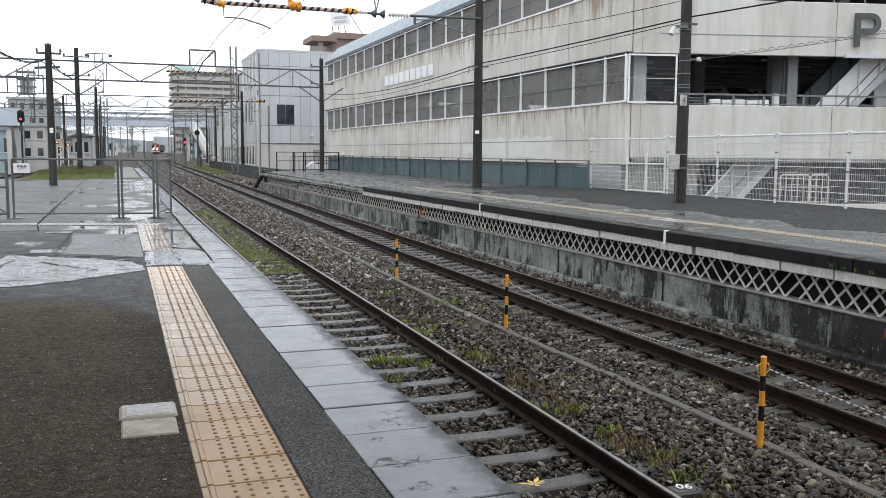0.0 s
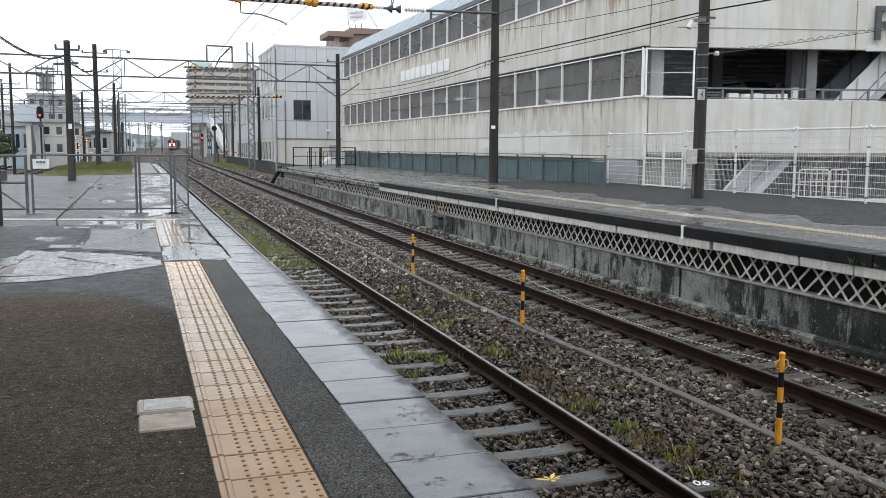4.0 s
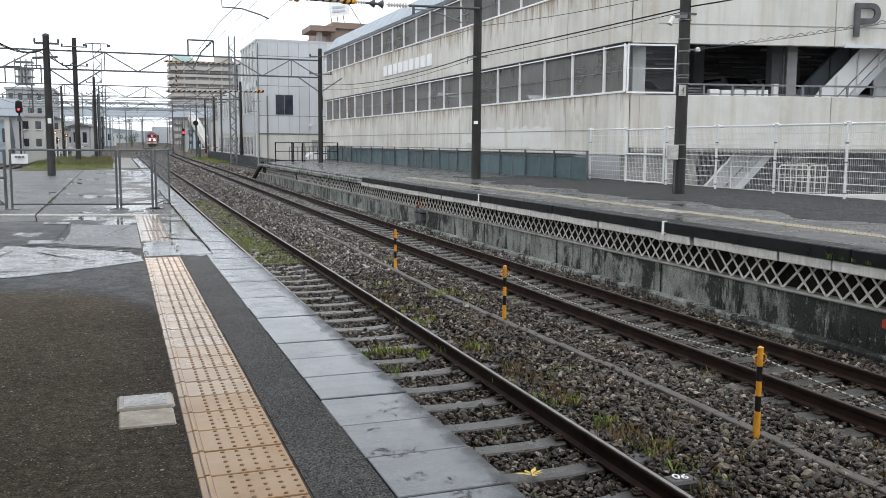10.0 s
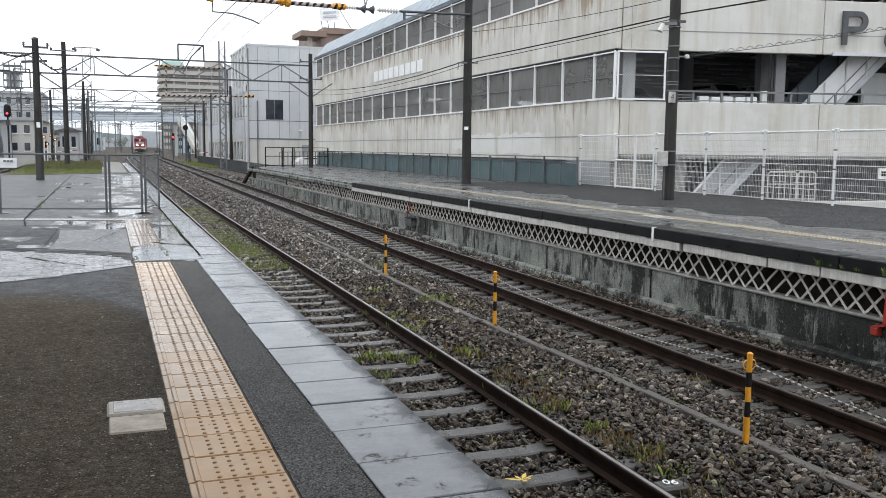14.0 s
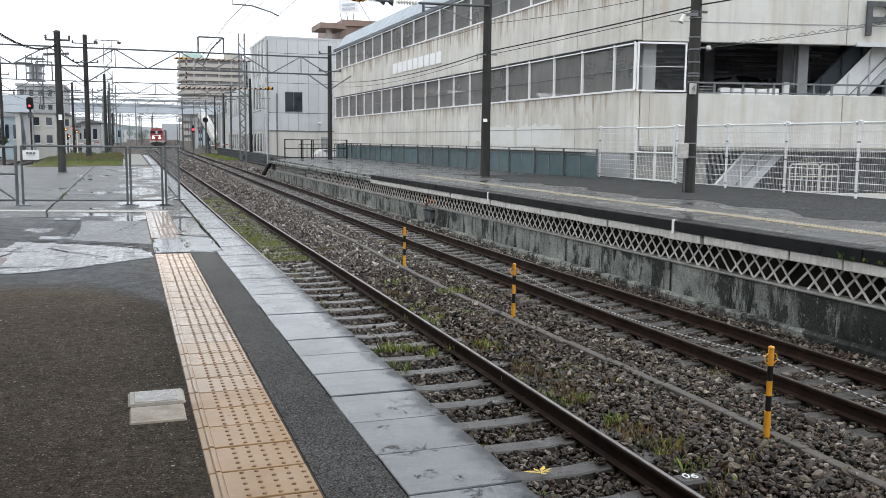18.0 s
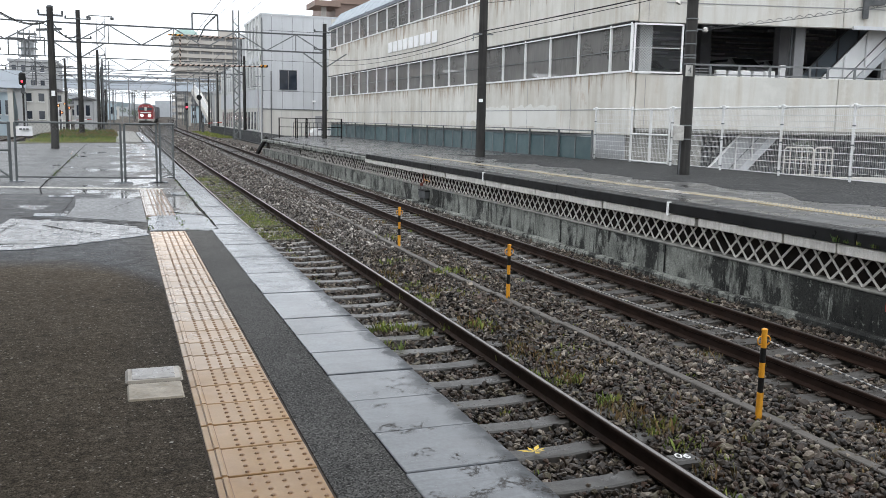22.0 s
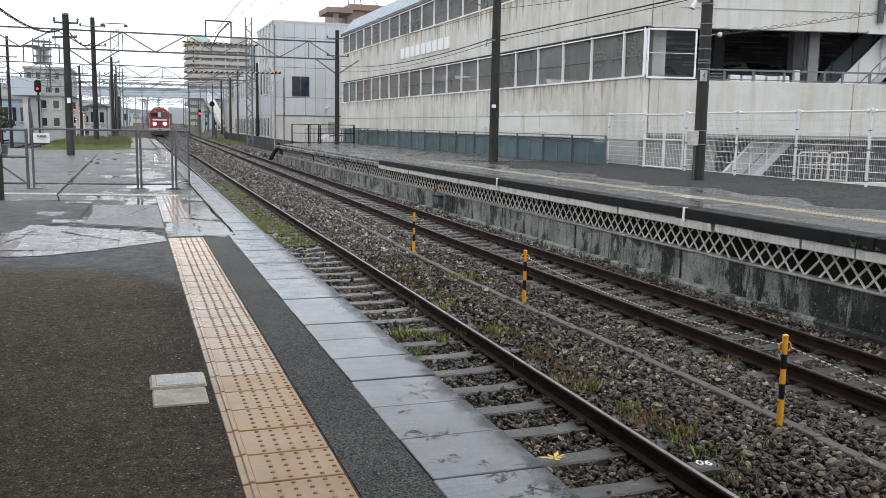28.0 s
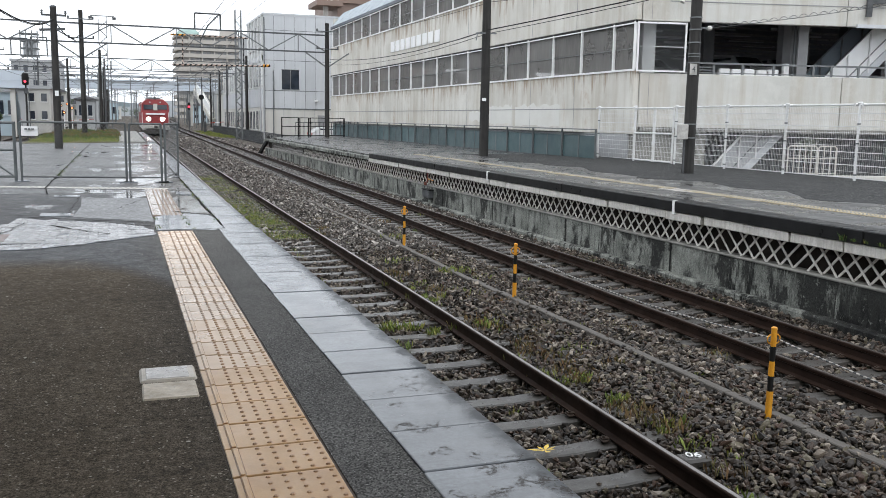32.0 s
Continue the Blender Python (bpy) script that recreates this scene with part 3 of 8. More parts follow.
M["black"] = surface("black_paint", (0.009, 0.009, 0.009), (0.017, 0.017, 0.017), (0.45, 0.65), 3, 80, 0.1, gloss=0.2)
M["yellow"] = surface("orange_yellow_paint", (0.72, 0.30, 0.02), (0.80, 0.38, 0.03), (0.35, 0.55), 6, 80, 0.1, stain=(0.45, 0.17, 0.02))
M["rope"] = surface("rope_fibre", (0.36, 0.345, 0.32), (0.55, 0.53, 0.50), (0.7, 0.9), 60, 300, 0.4)
M["red"] = surface("red_paint", (0.36, 0.028, 0.014), (0.50, 0.05, 0.026), (0.4, 0.6), 6, 80, 0.2, stain=(0.16, 0.03, 0.02))
M["cream"] = surface("weathered_cream_wall", (0.585, 0.566, 0.515), (0.765, 0.750, 0.700), (0.6, 0.85), 0.42, 30, 0.15, stain=(0.42, 0.375, 0.30), streak=0.48, speck=0.18, rust=0.6, drips=((3.24, 0.9), (7.36, 1.1)))
M["cream_light"] = surface("patched_wall_paint", (0.68, 0.675, 0.64), (0.74, 0.735, 0.70), (0.6, 0.85), 0.6, 30, 0.1, stain=(0.60, 0.58, 0.53), speck=0.1)
M["cream_end"] = surface("pale_end_wall", (0.545, 0.545, 0.515), (0.665, 0.662, 0.628), (0.6, 0.85), 0.42, 30, 0.15, stain=(0.38, 0.325, 0.25), streak=0.45, speck=0.14, rust=0.35)
M["net"] = netting("grey_brown_net_panel")
M["roofblue"] = surface("blue_grey_roof_sheet", (0.24, 0.30, 0.35), (0.30, 0.36, 0.41), (0.25, 0.45), 0.8, 40, 0.05)
M["gutter"] = surface("dark_blue_gutter", (0.03, 0.05, 0.08), (0.05, 0.07, 0.10), (0.3, 0.5), 0.8, 40, 0.05)
M["green"] = surface("teal_fence_panel", (0.045, 0.095, 0.105), (0.080, 0.140, 0.150), (0.3, 0.55), 0.9, 50, 0.05, stain=(0.13, 0.17, 0.175), vary=0.35)
M["inside"] = surface("car_park_inside", (0.26, 0.262, 0.268), (0.36, 0.362, 0.368), (0.7, 0.9), 1, 40, 0.1)
M["panel"] = surface("grey_metal_cladding", (0.545, 0.565, 0.59), (0.60, 0.62, 0.645), (0.3, 0.5), 0.5, 50, 0.03, stain=(0.46, 0.475, 0.49), streak=0.4, vary=0.08, speck=0.08)
M["office"] = surface("pale_office_wall", (0.64, 0.66, 0.66), (0.72, 0.73, 0.73), (0.55, 0.75), 0.4, 40, 0.05, stain=(0.46, 0.46, 0.44), streak=0.45, speck=0.06)
M["pane"] = glass("dark_window_glass", (0.02, 0.025, 0.035))
M["apt"] = surface("tan_apartment_wall", (0.40, 0.375, 0.345), (0.47, 0.445, 0.41), (0.6, 0.8), 0.15, 20, 0.05, speck=0.05)
# darker copy of the wall colour: balcony shade painted in
M["apt_dark"] = surface("apartment_recess_shade", (0.24, 0.23, 0.22), (0.31, 0.30, 0.285), (0.6, 0.8), 0.2, 20, 0.05)
M["verdigris"] = surface("green_roof", (0.33, 0.47, 0.44), (0.40, 0.53, 0.50), (0.5, 0.7), 0.2, 20, 0.05)
M["brown_wall"] = surface("brown_tiled_wall", (0.22, 0.155, 0.125), (0.28, 0.20, 0.165), (0.5, 0.7), 0.3, 30, 0.05)
M["bridge"] = surface("pale_blue_bridge_paint", (0.48, 0.54, 0.61), (0.55, 0.60, 0.66), (0.4, 0.6), 0.3, 20, 0.03, speck=0.05)
M["house"] = surface("pale_plaster", (0.55, 0.54, 0.50), (0.62, 0.61, 0.58), (0.6, 0.8), 0.3, 30, 0.05, stain=(0.42, 0.41, 0.38), streak=0.4, speck=0.06)
M["house_blue"] = surface("light_blue_cladding", (0.42, 0.52, 0.58), (0.48, 0.58, 0.64), (0.5, 0.7), 0.3, 30, 0.05, speck=0.06)
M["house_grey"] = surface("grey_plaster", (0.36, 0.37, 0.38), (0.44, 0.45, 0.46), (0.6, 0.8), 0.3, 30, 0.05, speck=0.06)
M["roof_dark"] = surface("dark_roof", (0.10, 0.10, 0.11), (0.15, 0.15, 0.16), (0.4, 0.6), 0.5, 30, 0.05)
M["grassbed"] = surface("weedy_soil", (0.075, 0.08, 0.028), (0.13, 0.10, 0.045), (0.8, 0.95), 0.9, 12, 0.4, depth=0.03)
M["grass"] = islands("weed_blades", [(0.168, 0.24, 0.042), (0.24, 0.312, 0.06), (0.312, 0.336, 0.078), (0.18, 0.252, 0.048), (0.36, 0.324, 0.102), (0.12, 0.168, 0.036)], (0.5, 0.7), 0)
M["dryweed"] = islands("dry_weed_stems", [(0.22, 0.13, 0.06), (0.16, 0.12, 0.05), (0.26, 0.18, 0.08), (0.13, 0.13, 0.04)], (0.6, 0.8), 0)
M["leaf"] = islands("tree_leaves", [(0.04, 0.07, 0.025), (0.06, 0.10, 0.035), (0.08, 0.12, 0.045), (0.05, 0.08, 0.03)], (0.5, 0.7), 0)
M["bark"] = surface("bark", (0.07, 0.055, 0.04), (0.11, 0.09, 0.07), (0.8, 0.95), 6, 60, 0.5)
M["porcelain"] = surface("porcelain_insulator", (0.62, 0.60, 0.56), (0.70, 0.68, 0.64), (0.2, 0.35), 6, 80, 0.05)
M["pinkwrap"] = surface("faded_wrap", (0.46, 0.34, 0.28), (0.66, 0.54, 0.47), (0.6, 0.8), 6, 90, 0.3, stain=(0.24, 0.15, 0.11))
M["loco_red"] = surface("locomotive_red", (0.27, 0.030, 0.034), (0.36, 0.045, 0.048), (0.35, 0.55), 0.8, 60, 0.05, stain=(0.20, 0.03, 0.032), streak=0.4, world_space=False)
M["under"] = surface("underframe_grime", (0.03, 0.028, 0.026), (0.06, 0.055, 0.05), (0.6, 0.8), 2, 60, 0.2, world_space=False)
M["silver"] = surface("dull_silver", (0.50, 0.51, 0.52), (0.60, 0.61, 0.62), (0.3, 0.5), 2, 60, 0.1, metal=0.6, world_space=False)
M["container"] = surface("dark_container", (0.05, 0.05, 0.06), (0.09, 0.085, 0.095), (0.5, 0.7), 0.8, 40, 0.1, world_space=False)
M["lamp"] = glow("headlight_lit", (1.0, 0.93, 0.84), 14.0)
M["redlamp"] = glow("signal_red_lit", (1.0, 0.05, 0.09), 2.2)
M["amber"] = glow("work_lamp_amber", (1.0, 0.28, 0.10), 4.0)
M["car_white"] = surface("white_car_paint", (0.62, 0.63, 0.64), (0.70, 0.71, 0.72), (0.15, 0.3), 1, 50, 0.02, speck=0.03)
M["car_dark"] = surface("dark_car_paint", (0.03, 0.03, 0.035), (0.05, 0.05, 0.055), (0.15, 0.3), 1, 50, 0.02)
M["yellow_spray"] = surface("yellow_paint_mark", (0.75, 0.50, 0.05), (0.85, 0.62, 0.10), (0.4, 0.6), 30, 150, 0.1)
M["crack"] = surface("damp_crack_soil", (0.008, 0.008, 0.007), (0.018, 0.017, 0.014), (0.8, 0.95), 6, 80, 0.3, gloss=0.1)
M["canopy"] = surface("canopy_sheet", (0.22, 0.22, 0.22), (0.30, 0.30, 0.29), (0.6, 0.8), 1, 40, 0.1)
# town and hills: haze painted in as flat blue-grey base colours
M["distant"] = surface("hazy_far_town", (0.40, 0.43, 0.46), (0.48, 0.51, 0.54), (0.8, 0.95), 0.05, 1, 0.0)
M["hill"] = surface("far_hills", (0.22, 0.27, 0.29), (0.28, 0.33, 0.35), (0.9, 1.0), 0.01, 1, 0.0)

# ---- ground and tracks ----
BED = [(-2600, -1.3), (-400, -1.3), (-60, -1.3), (-14.5, -1.3), (1.2, -1.3), (1.6, -1.27), (2.1, -1.27), (3.75, -1.25), (4.3, -1.14), (5.6, -1.12), (5.95, -1.24),
       (7.55, -1.24), (7.95, -1.245), (8.8, -1.25), (9.4, -1.25), (60, -1.2), (400, -1.2), (2600, -1.2)]


def ground():
    ys = [-300, -30, 0, 10, 20, 35, 50, 70, 95, 120, 150, 180, 210, 250, 290, 330, 380, 420, 600, 1200, 3500]
    bm = bmesh.new()
    rows = []
    for y in ys:
        s = xn(min(y, 420)) - 3.12 if y > 20 else 0.0
        low = 0.06 if y < 60 else 0.0
        rows.append([bm.verts.new((x + (s if abs(x) < 60 else 0), y, z - low + rise(y))) for x, z in BED])
    for a, b in zip(rows, rows[1:]):
        for i in range(len(BED) - 1):
            bm.faces.new((a[i], a[i + 1], b[i + 1], b[i]))
    return solo("ground", bm, M["bed"], "grey-brown track ballast bed running to the horizon", "ground", kind="structure", smooth=True)


RAIL = [(-0.064, -0.153), (0.064, -0.153), (0.064, -0.140), (0.016, -0.122), (0.010, -0.05), (0.030, -0.040), (0.0325, -0.012), (0.028, -0.004),
        (-0.028, -0.004), (-0.0325, -0.012), (-0.030, -0.040), (-0.010, -0.05), (-0.016, -0.122), (-0.064, -0.140)]
HEAD = [(-0.014, -0.0042), (0.018, -0.0042), (0.015, 0.0), (-0.011, 0.0)]


def stations(y0, y1, fx, off, dz=0.0):
    out, y = [], y0
    while y <= y1:
        out.append((fx(y) + off, y, ZR + rise(y) + dz))
        y += 1.5 if y < 40 else 6.0
    return out


def sleeper_mesh(length, width, height):
    bm = bmesh.new()
    h = length / 2
    prof = [(-h, 0.0), (-h * 0.52, -0.012), (-h * 0.2, -0.035), (h * 0.2, -0.035), (h * 0.52, -0.012), (h, 0.0)]
    rings = []
    for x, z in prof:
        rings.append([bm.verts.new((x, yy, zz)) for yy, zz in ((-width / 2 - 0.02, z - height), (width / 2 + 0.02, z - height), (width / 2, z - 0.012), (width / 2 - 0.015, z), (-width / 2 + 0.015, z), (-width / 2, z - 0.012))])
    for a, b in zip(rings, rings[1:]):
        for i in range(6):
            bm.faces.new((a[i], a[(i + 1) % 6], b[(i + 1) % 6], b[i]))
    bm.faces.new(rings[0][::-1])
    bm.faces.new(rings[-1])
    return mesh_from(bm, "sleeper", M["sleeper"])


def clip_mesh():
    bm = bmesh.new()
    for s in (-1, 1):
        box(bm, s * 0.10 - 0.03, s * 0.10 + 0.03, -0.045, 0.045, -0.002, 0.014, 0.004)
        rod(bm, (s * 0.10, 0, 0.012), (s * 0.10, 0, 0.040), 0.012, 6)
        obox(bm, (s * 0.125, 0, 0.024), (s * 0.06, 0, 0.022), 0.05, 0.010)
    return mesh_from(bm, "rail_fastening", M["clip"])


def track(fx, first, step, count, label, head):
    t = thing("railway_track", (0, 0, 0), label, "railway track", "tracks", "structure")
    for off in (-0.566, 0.566):
        r = part("rail", sweep(B(), stations(-8, 430, fx, off), RAIL), M["rail_side"], t, "rust-brown steel rail")
        part("rail_head", sweep(B(), stations(-8, 430, fx, off), HEAD), M[head], r, "polished running surface")
    sm, cm = sleeper_mesh(2.0, 0.21, 0.16), clip_mesh()
    for k in range(count):
        y = first + step * k
        s = piece("sleeper", sm, t, pose(fx(y) + rng.uniform(-0.02, 0.02), y, ZR - 0.158 + rise(y), 0, 0, rng.uniform(-0.5, 0.5)))
        if 1.5 < y < 22:
            for off in (-0.566, 0.566):
                piece("rail_fastening", cm, s, pose(off, 0, 0.0))
    bm, y = bmesh.new(), first + step * count
    while y < 300:
        box(bm, fx(y) - 1.0, fx(y) + 1.0, y - 0.11, y + 0.11, ZR - 0.3 + rise(y), ZR - 0.16 + rise(y))
        y += step
    part("sleepers_beyond", bm, M["sleeper"], t, "far run of concrete sleepers", kind="stuff")
    return t


def stone_shape(fine):
    """Corners and faces of a block, or of a rounder twenty-sided stone."""
    if not fine:
        corner = np.array([(x, y, z) for z in (-1, 1) for y in (-1, 1) for x in (-1, 1)], float)
        return corner, np.array([(0, 2, 3, 1), (4, 5, 7, 6), (0, 1, 5, 4), (2, 6, 7, 3), (0, 4, 6, 2), (1, 3, 7, 5)])
    bm = bmesh.new()
    bmesh.ops.create_icosphere(bm, subdivisions=1, radius=1.25)
    corner = np.array([v.co[:] for v in bm.verts])
    face = np.array([[v.index for v in f.verts] for f in bm.faces])
    bm.free()
    return corner, face


def loose_stones(name, areas, label, mat="stones", fine=False):
    """Broken stone: squashed, jittered pieces lying on the bed."""
    corner, face = stone_shape(fine)
    nc, nf = len(corner), face.shape[1]
    R = np.random.RandomState(5)
    V, F, n0 = [], [], 0
    bx, bz = np.array([a for a, _ in BED]), np.array([b for _, b in BED])
    for x0, x1, y0, y1, density, size, lift in areas:
        n = int((x1 - x0) * (y1 - y0) * density)
        px, py = R.uniform(x0, x1, n), R.uniform(y0, y1, n)
        # few stones lie on the sleepers between the rails, more on the buried ends
        cn, co_ = np.interp(py, _cy, _cn), np.interp(py, _cy, _cn + _co)
        ds = np.abs((py - 5.95 + 0.318) % 0.636 - 0.318)
        df = np.abs((py - 6.43 + 0.2625) % 0.525 - 0.2625)
        on = ((np.abs(px - cn) < 1.0) & (ds < 0.12)) | ((np.abs(px - co_) < 1.0) & (df < 0.12))
        stray = np.where((py > 17.5) & (px < 5.0), 0.7, np.where(px > cn + 0.78, np.where(px < co_ - 1.1, 0.55, 0.05), 0.03))
        stray = np.where((px > co_ - 1.0) & (px < co_ - 0.68), 0.35, stray)
        keep = ~on | (R.rand(n) < stray)
        px, py = px[keep], py[keep]
        n = len(px)
        low = np.where((np.abs(px - cn[keep]) < 0.80) | (np.abs(px - co_[keep]) < 0.75), np.where((py > 17.5) & (px < 5.0), -0.01, np.where(px < 5.0, 0.004, 0.032)), 0.0)
        pz = np.interp(px, bx, bz) + 0.0042 * np.clip(py - 20.0, 0.0, 400.0) - 0.045 - low + (lift + 0.045) * R.rand(n)
        big = np.where(R.rand(n) < 0.10, 1.55, 1.0)
        s = size * (R.uniform(0.5, 1.2, n) * big)[:, None, None] * np.stack([R.uniform(0.75, 1.4, n), R.uniform(0.6, 1.05, n), R.uniform(0.35, 0.75, n)], 1)[:, None, :]
        c = corner[None] * (R.uniform(0.62, 1.12, (n, nc, 1)) if fine else R.uniform(0.3, 1.0, (n, nc, 3))) * s
        q = R.normal(size=(n, 4)) * np.array([1.0, 0.42, 0.42, 1.0])
        q /= np.linalg.norm(q, axis=1)[:, None]
        w, a, b, d = q.T
        rot = np.stack([np.stack([1 - 2 * (b * b + d * d), 2 * (a * b - w * d), 2 * (a * d + w * b)], 1),
                        np.stack([2 * (a * b + w * d), 1 - 2 * (a * a + d * d), 2 * (b * d - w * a)], 1),
                        np.stack([2 * (a * d - w * b), 2 * (b * d + w * a), 1 - 2 * (a * a + b * b)], 1)], 1)
        v = np.einsum("nij,nkj->nki", rot, c) + np.stack([px, py, pz], 1)[:, None, :]
        V.append(v.reshape(-1, 3))
        F.append((face[None] + (np.arange(n) * nc)[:, None, None] + n0).reshape(-1, nf))
        n0 += nc * n
    V, F = np.concatenate(V), np.concatenate(F)
    me = bpy.data.meshes.new(name)
    me.vertices.add(len(V))
    me.vertices.foreach_set("co", V.ravel())
    me.loops.add(F.size)
    me.loops.foreach_set("vertex_index", F.ravel())
    me.polygons.add(len(F))
    me.polygons.foreach_set("loop_start", np.arange(0, F.size, nf))
    me.update(calc_edges=True)
    me.validate()
    me.polygons.foreach_set("use_smooth", [False] * len(me.polygons))
    me.materials.append(M[mat])
    return tagged(new(name, me), label, "ballast", kind="stuff")


def tufts(name, spots, mat, label, category="weeds", leafy=1.0):
    """Blades and small leaves standing in clumps: x, y, z, spread, height, count."""
    bm = bmesh.new()
    for x, y, z, spread, height, count in spots:
        for _ in range(count):
            a, d = rng.uniform(0, 6.283), spread * math.sqrt(rng.random())
            bx, by = x + d * math.cos(a), y + d * math.sin(a)
            h = height * rng.uniform(0.4, 1.1)
            lx, ly = rng.gauss(0, 0.35) * h, rng.gauss(0, 0.35) * h
            w = 0.004 + 0.07 * leafy * h * rng.random()
            t = rng.uniform(0, 3.14)
            ux, uy = w * math.cos(t), w * math.sin(t)
            p = [(bx - ux * 0.4, by - uy * 0.4, z), (bx + ux * 0.4, by + uy * 0.4, z), (bx + lx * 0.5 + ux, by + ly * 0.5 + uy, z + h * 0.6),
                 (bx + lx, by + ly, z + h), (bx + lx * 0.5 - ux, by + ly * 0.5 - uy, z + h * 0.6)]
            vs = [bm.verts.new(q) for q in p]
            bm.faces.new(vs)
    ob = solo(name, bm, mat, label, category, kind="stuff")
    return ob


ground()
track(xn, 5.95 - 0.636 * 17, 0.636, 102, "near railway track, rusty rails on grey concrete sleepers", "rail_head")
track(xo, 6.43 - 0.525 * 21, 0.525, 128, "far railway track, rusty rails on concrete sleepers beside the second platform", "rail_head_dull")
loose_stones("ballast", [(2.5, 8.42, 4.1, 8.5, 1650, 0.0265, 0.07), (4.25, 5.8, 4.1, 8.5, 450, 0.029, 0.085)],
             "broken grey and brown ballast stones between the rails", "stones", True)
loose_stones("ballast_middle", [(2.5, 8.45, 8.5, 12.0, 1200, 0.031, 0.07), (4.25, 5.8, 8.5, 12.0, 420, 0.030, 0.085), (2.5, 8.45, 12.0, 16.0, 1200, 0.028, 0.07)],
             "broken grey and brown ballast stones between the tracks", "stones")
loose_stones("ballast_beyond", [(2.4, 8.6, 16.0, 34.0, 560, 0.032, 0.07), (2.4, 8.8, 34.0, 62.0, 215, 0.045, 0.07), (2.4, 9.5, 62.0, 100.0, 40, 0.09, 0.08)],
             "paler, greyer ballast stones further down the line", "stones_far")

# cable duct between the tracks
duct = thing("cable_duct", (4.95, 0, -1.06), "narrow grey concrete cable duct lying in the ballast", "cable duct")
duct_me = mesh_from(box(B(), -0.05, 0.05, -0.49, 0.49, -0.05, 0.02, 0.008), "duct_cover", M["duct"])
for k in range(26):
    y = 1.0 + k * 0.99
    piece("duct_cover", duct_me, duct, pose(0.02 + 0.10 * math.sin(y * 0.35) * min(1, y / 9), y, rng.uniform(-0.006, 0.006), 0, 0, rng.uniform(-1.2, 1.2)))


def marker_post(x, y, z):
    p = thing("marker_post", (x, y, z), "yellow and black banded steel marker post standing in the ballast", "marker post", "marker posts between the tracks")
    for z0, z1, m in ((-0.15, 0.24, "yellow"), (0.24, 0.37, "black"), (0.37, 0.497, "yellow"), (0.497, 0.623, "black"), (0.623, 0.765, "yellow")):
        part("band", rod(B(), (x, y, z + z0), (x, y, z + z1), 0.024 if z1 > 0.3 else 0.028, 14), M[m], p, "yellow band" if m == "yellow" else "black band", True)
    part("cap", lathe(B(), (x, y, z + 0.765), [(0.026, 0), (0.026, 0.015), (0.012, 0.024)], 14), M["yellow"], p, "yellow cap", True)
    for s in (-1, 1):
        pts = [(x + s * (0.024 + 0.040 * math.sin(a)), y, z + 0.645 + 0.040 * (1 - math.cos(a))) for a in [i * math.pi / 6 for i in range(7)]]
        part("ring", pipe(B(), pts, 0.006, 6), M["yellow"], p, "small rope ring")
    return p


POSTS = [(4.95, 5.82), (4.93, 10.95), (4.97, 16.2)]
for px_, py_ in POSTS:
    marker_post(px_, py_, -1.08)
rope = thing("barrier_rope", (4.95, 5.82, -0.36), "thin grey twisted rope strung between the marker posts", "rope")
bm, bm_dark = bmesh.new(), bmesh.new()
for (xa, ya), (xb, yb) in (((4.99, 5.82), (4.95, 10.95)), ((4.99, 5.82), (5.02, 0.7))):
    pts = sagline((xa, ya, -0.40), (xb, yb, -0.40), 0.10, 150)
    for i, (p, q) in enumerate(zip(pts, pts[1:])):
        rod(bm if i % 2 else bm_dark, p, q, 0.0085 if i % 2 else 0.0066, 6)
part("strand", bm, M["rope"], rope, "pale twisted strand", kind="stuff")
part("strand", bm_dark, M["dark_steel"], rope, "dark twisted strand", kind="stuff")

# painted numeral and a yellow mark
num = thing("painted_stone", (3.78, 5.21, -1.05), "flat grey stone with white painted numerals beside the rail", "painted stone")
part("stone", box(B(), 3.66, 3.90, 5.13, 5.29, -1.12, -1.045, 0.02), M["sleeper"], num)
writing("numeral", "06", 0.12, pose(3.78, 5.215, -1.040, 0, 0, -20), M["white"], num, 0.003, "white painted numeral")
# spray-paint mark on the sleeper, built from raised leaf-shaped flakes
ym = thing("yellow_mark", (2.93, 5.92, -1.17), "bright yellow spray-paint mark on a sleeper", "leaf")
bm = bmesh.new()
for k in range(7):
    a = k * 0.9 + 0.2
    r = 0.10 + 0.05 * (k % 2)
    vs = [bm.verts.new(q) for q in ((2.93, 5.92, -1.168), (2.93 + r * 0.6 * math.cos(a - 0.25), 5.92 + r * 0.4 * math.sin(a - 0.25), -1.160),
                                    (2.93 + r * math.cos(a), 5.92 + r * 0.6 * math.sin(a), -1.150), (2.93 + r * 0.6 * math.cos(a + 0.25), 5.92 + r * 0.4 * math.sin(a + 0.25), -1.160))]
    bm.faces.new(vs)
part("blade", bm, M["yellow_spray"], ym)

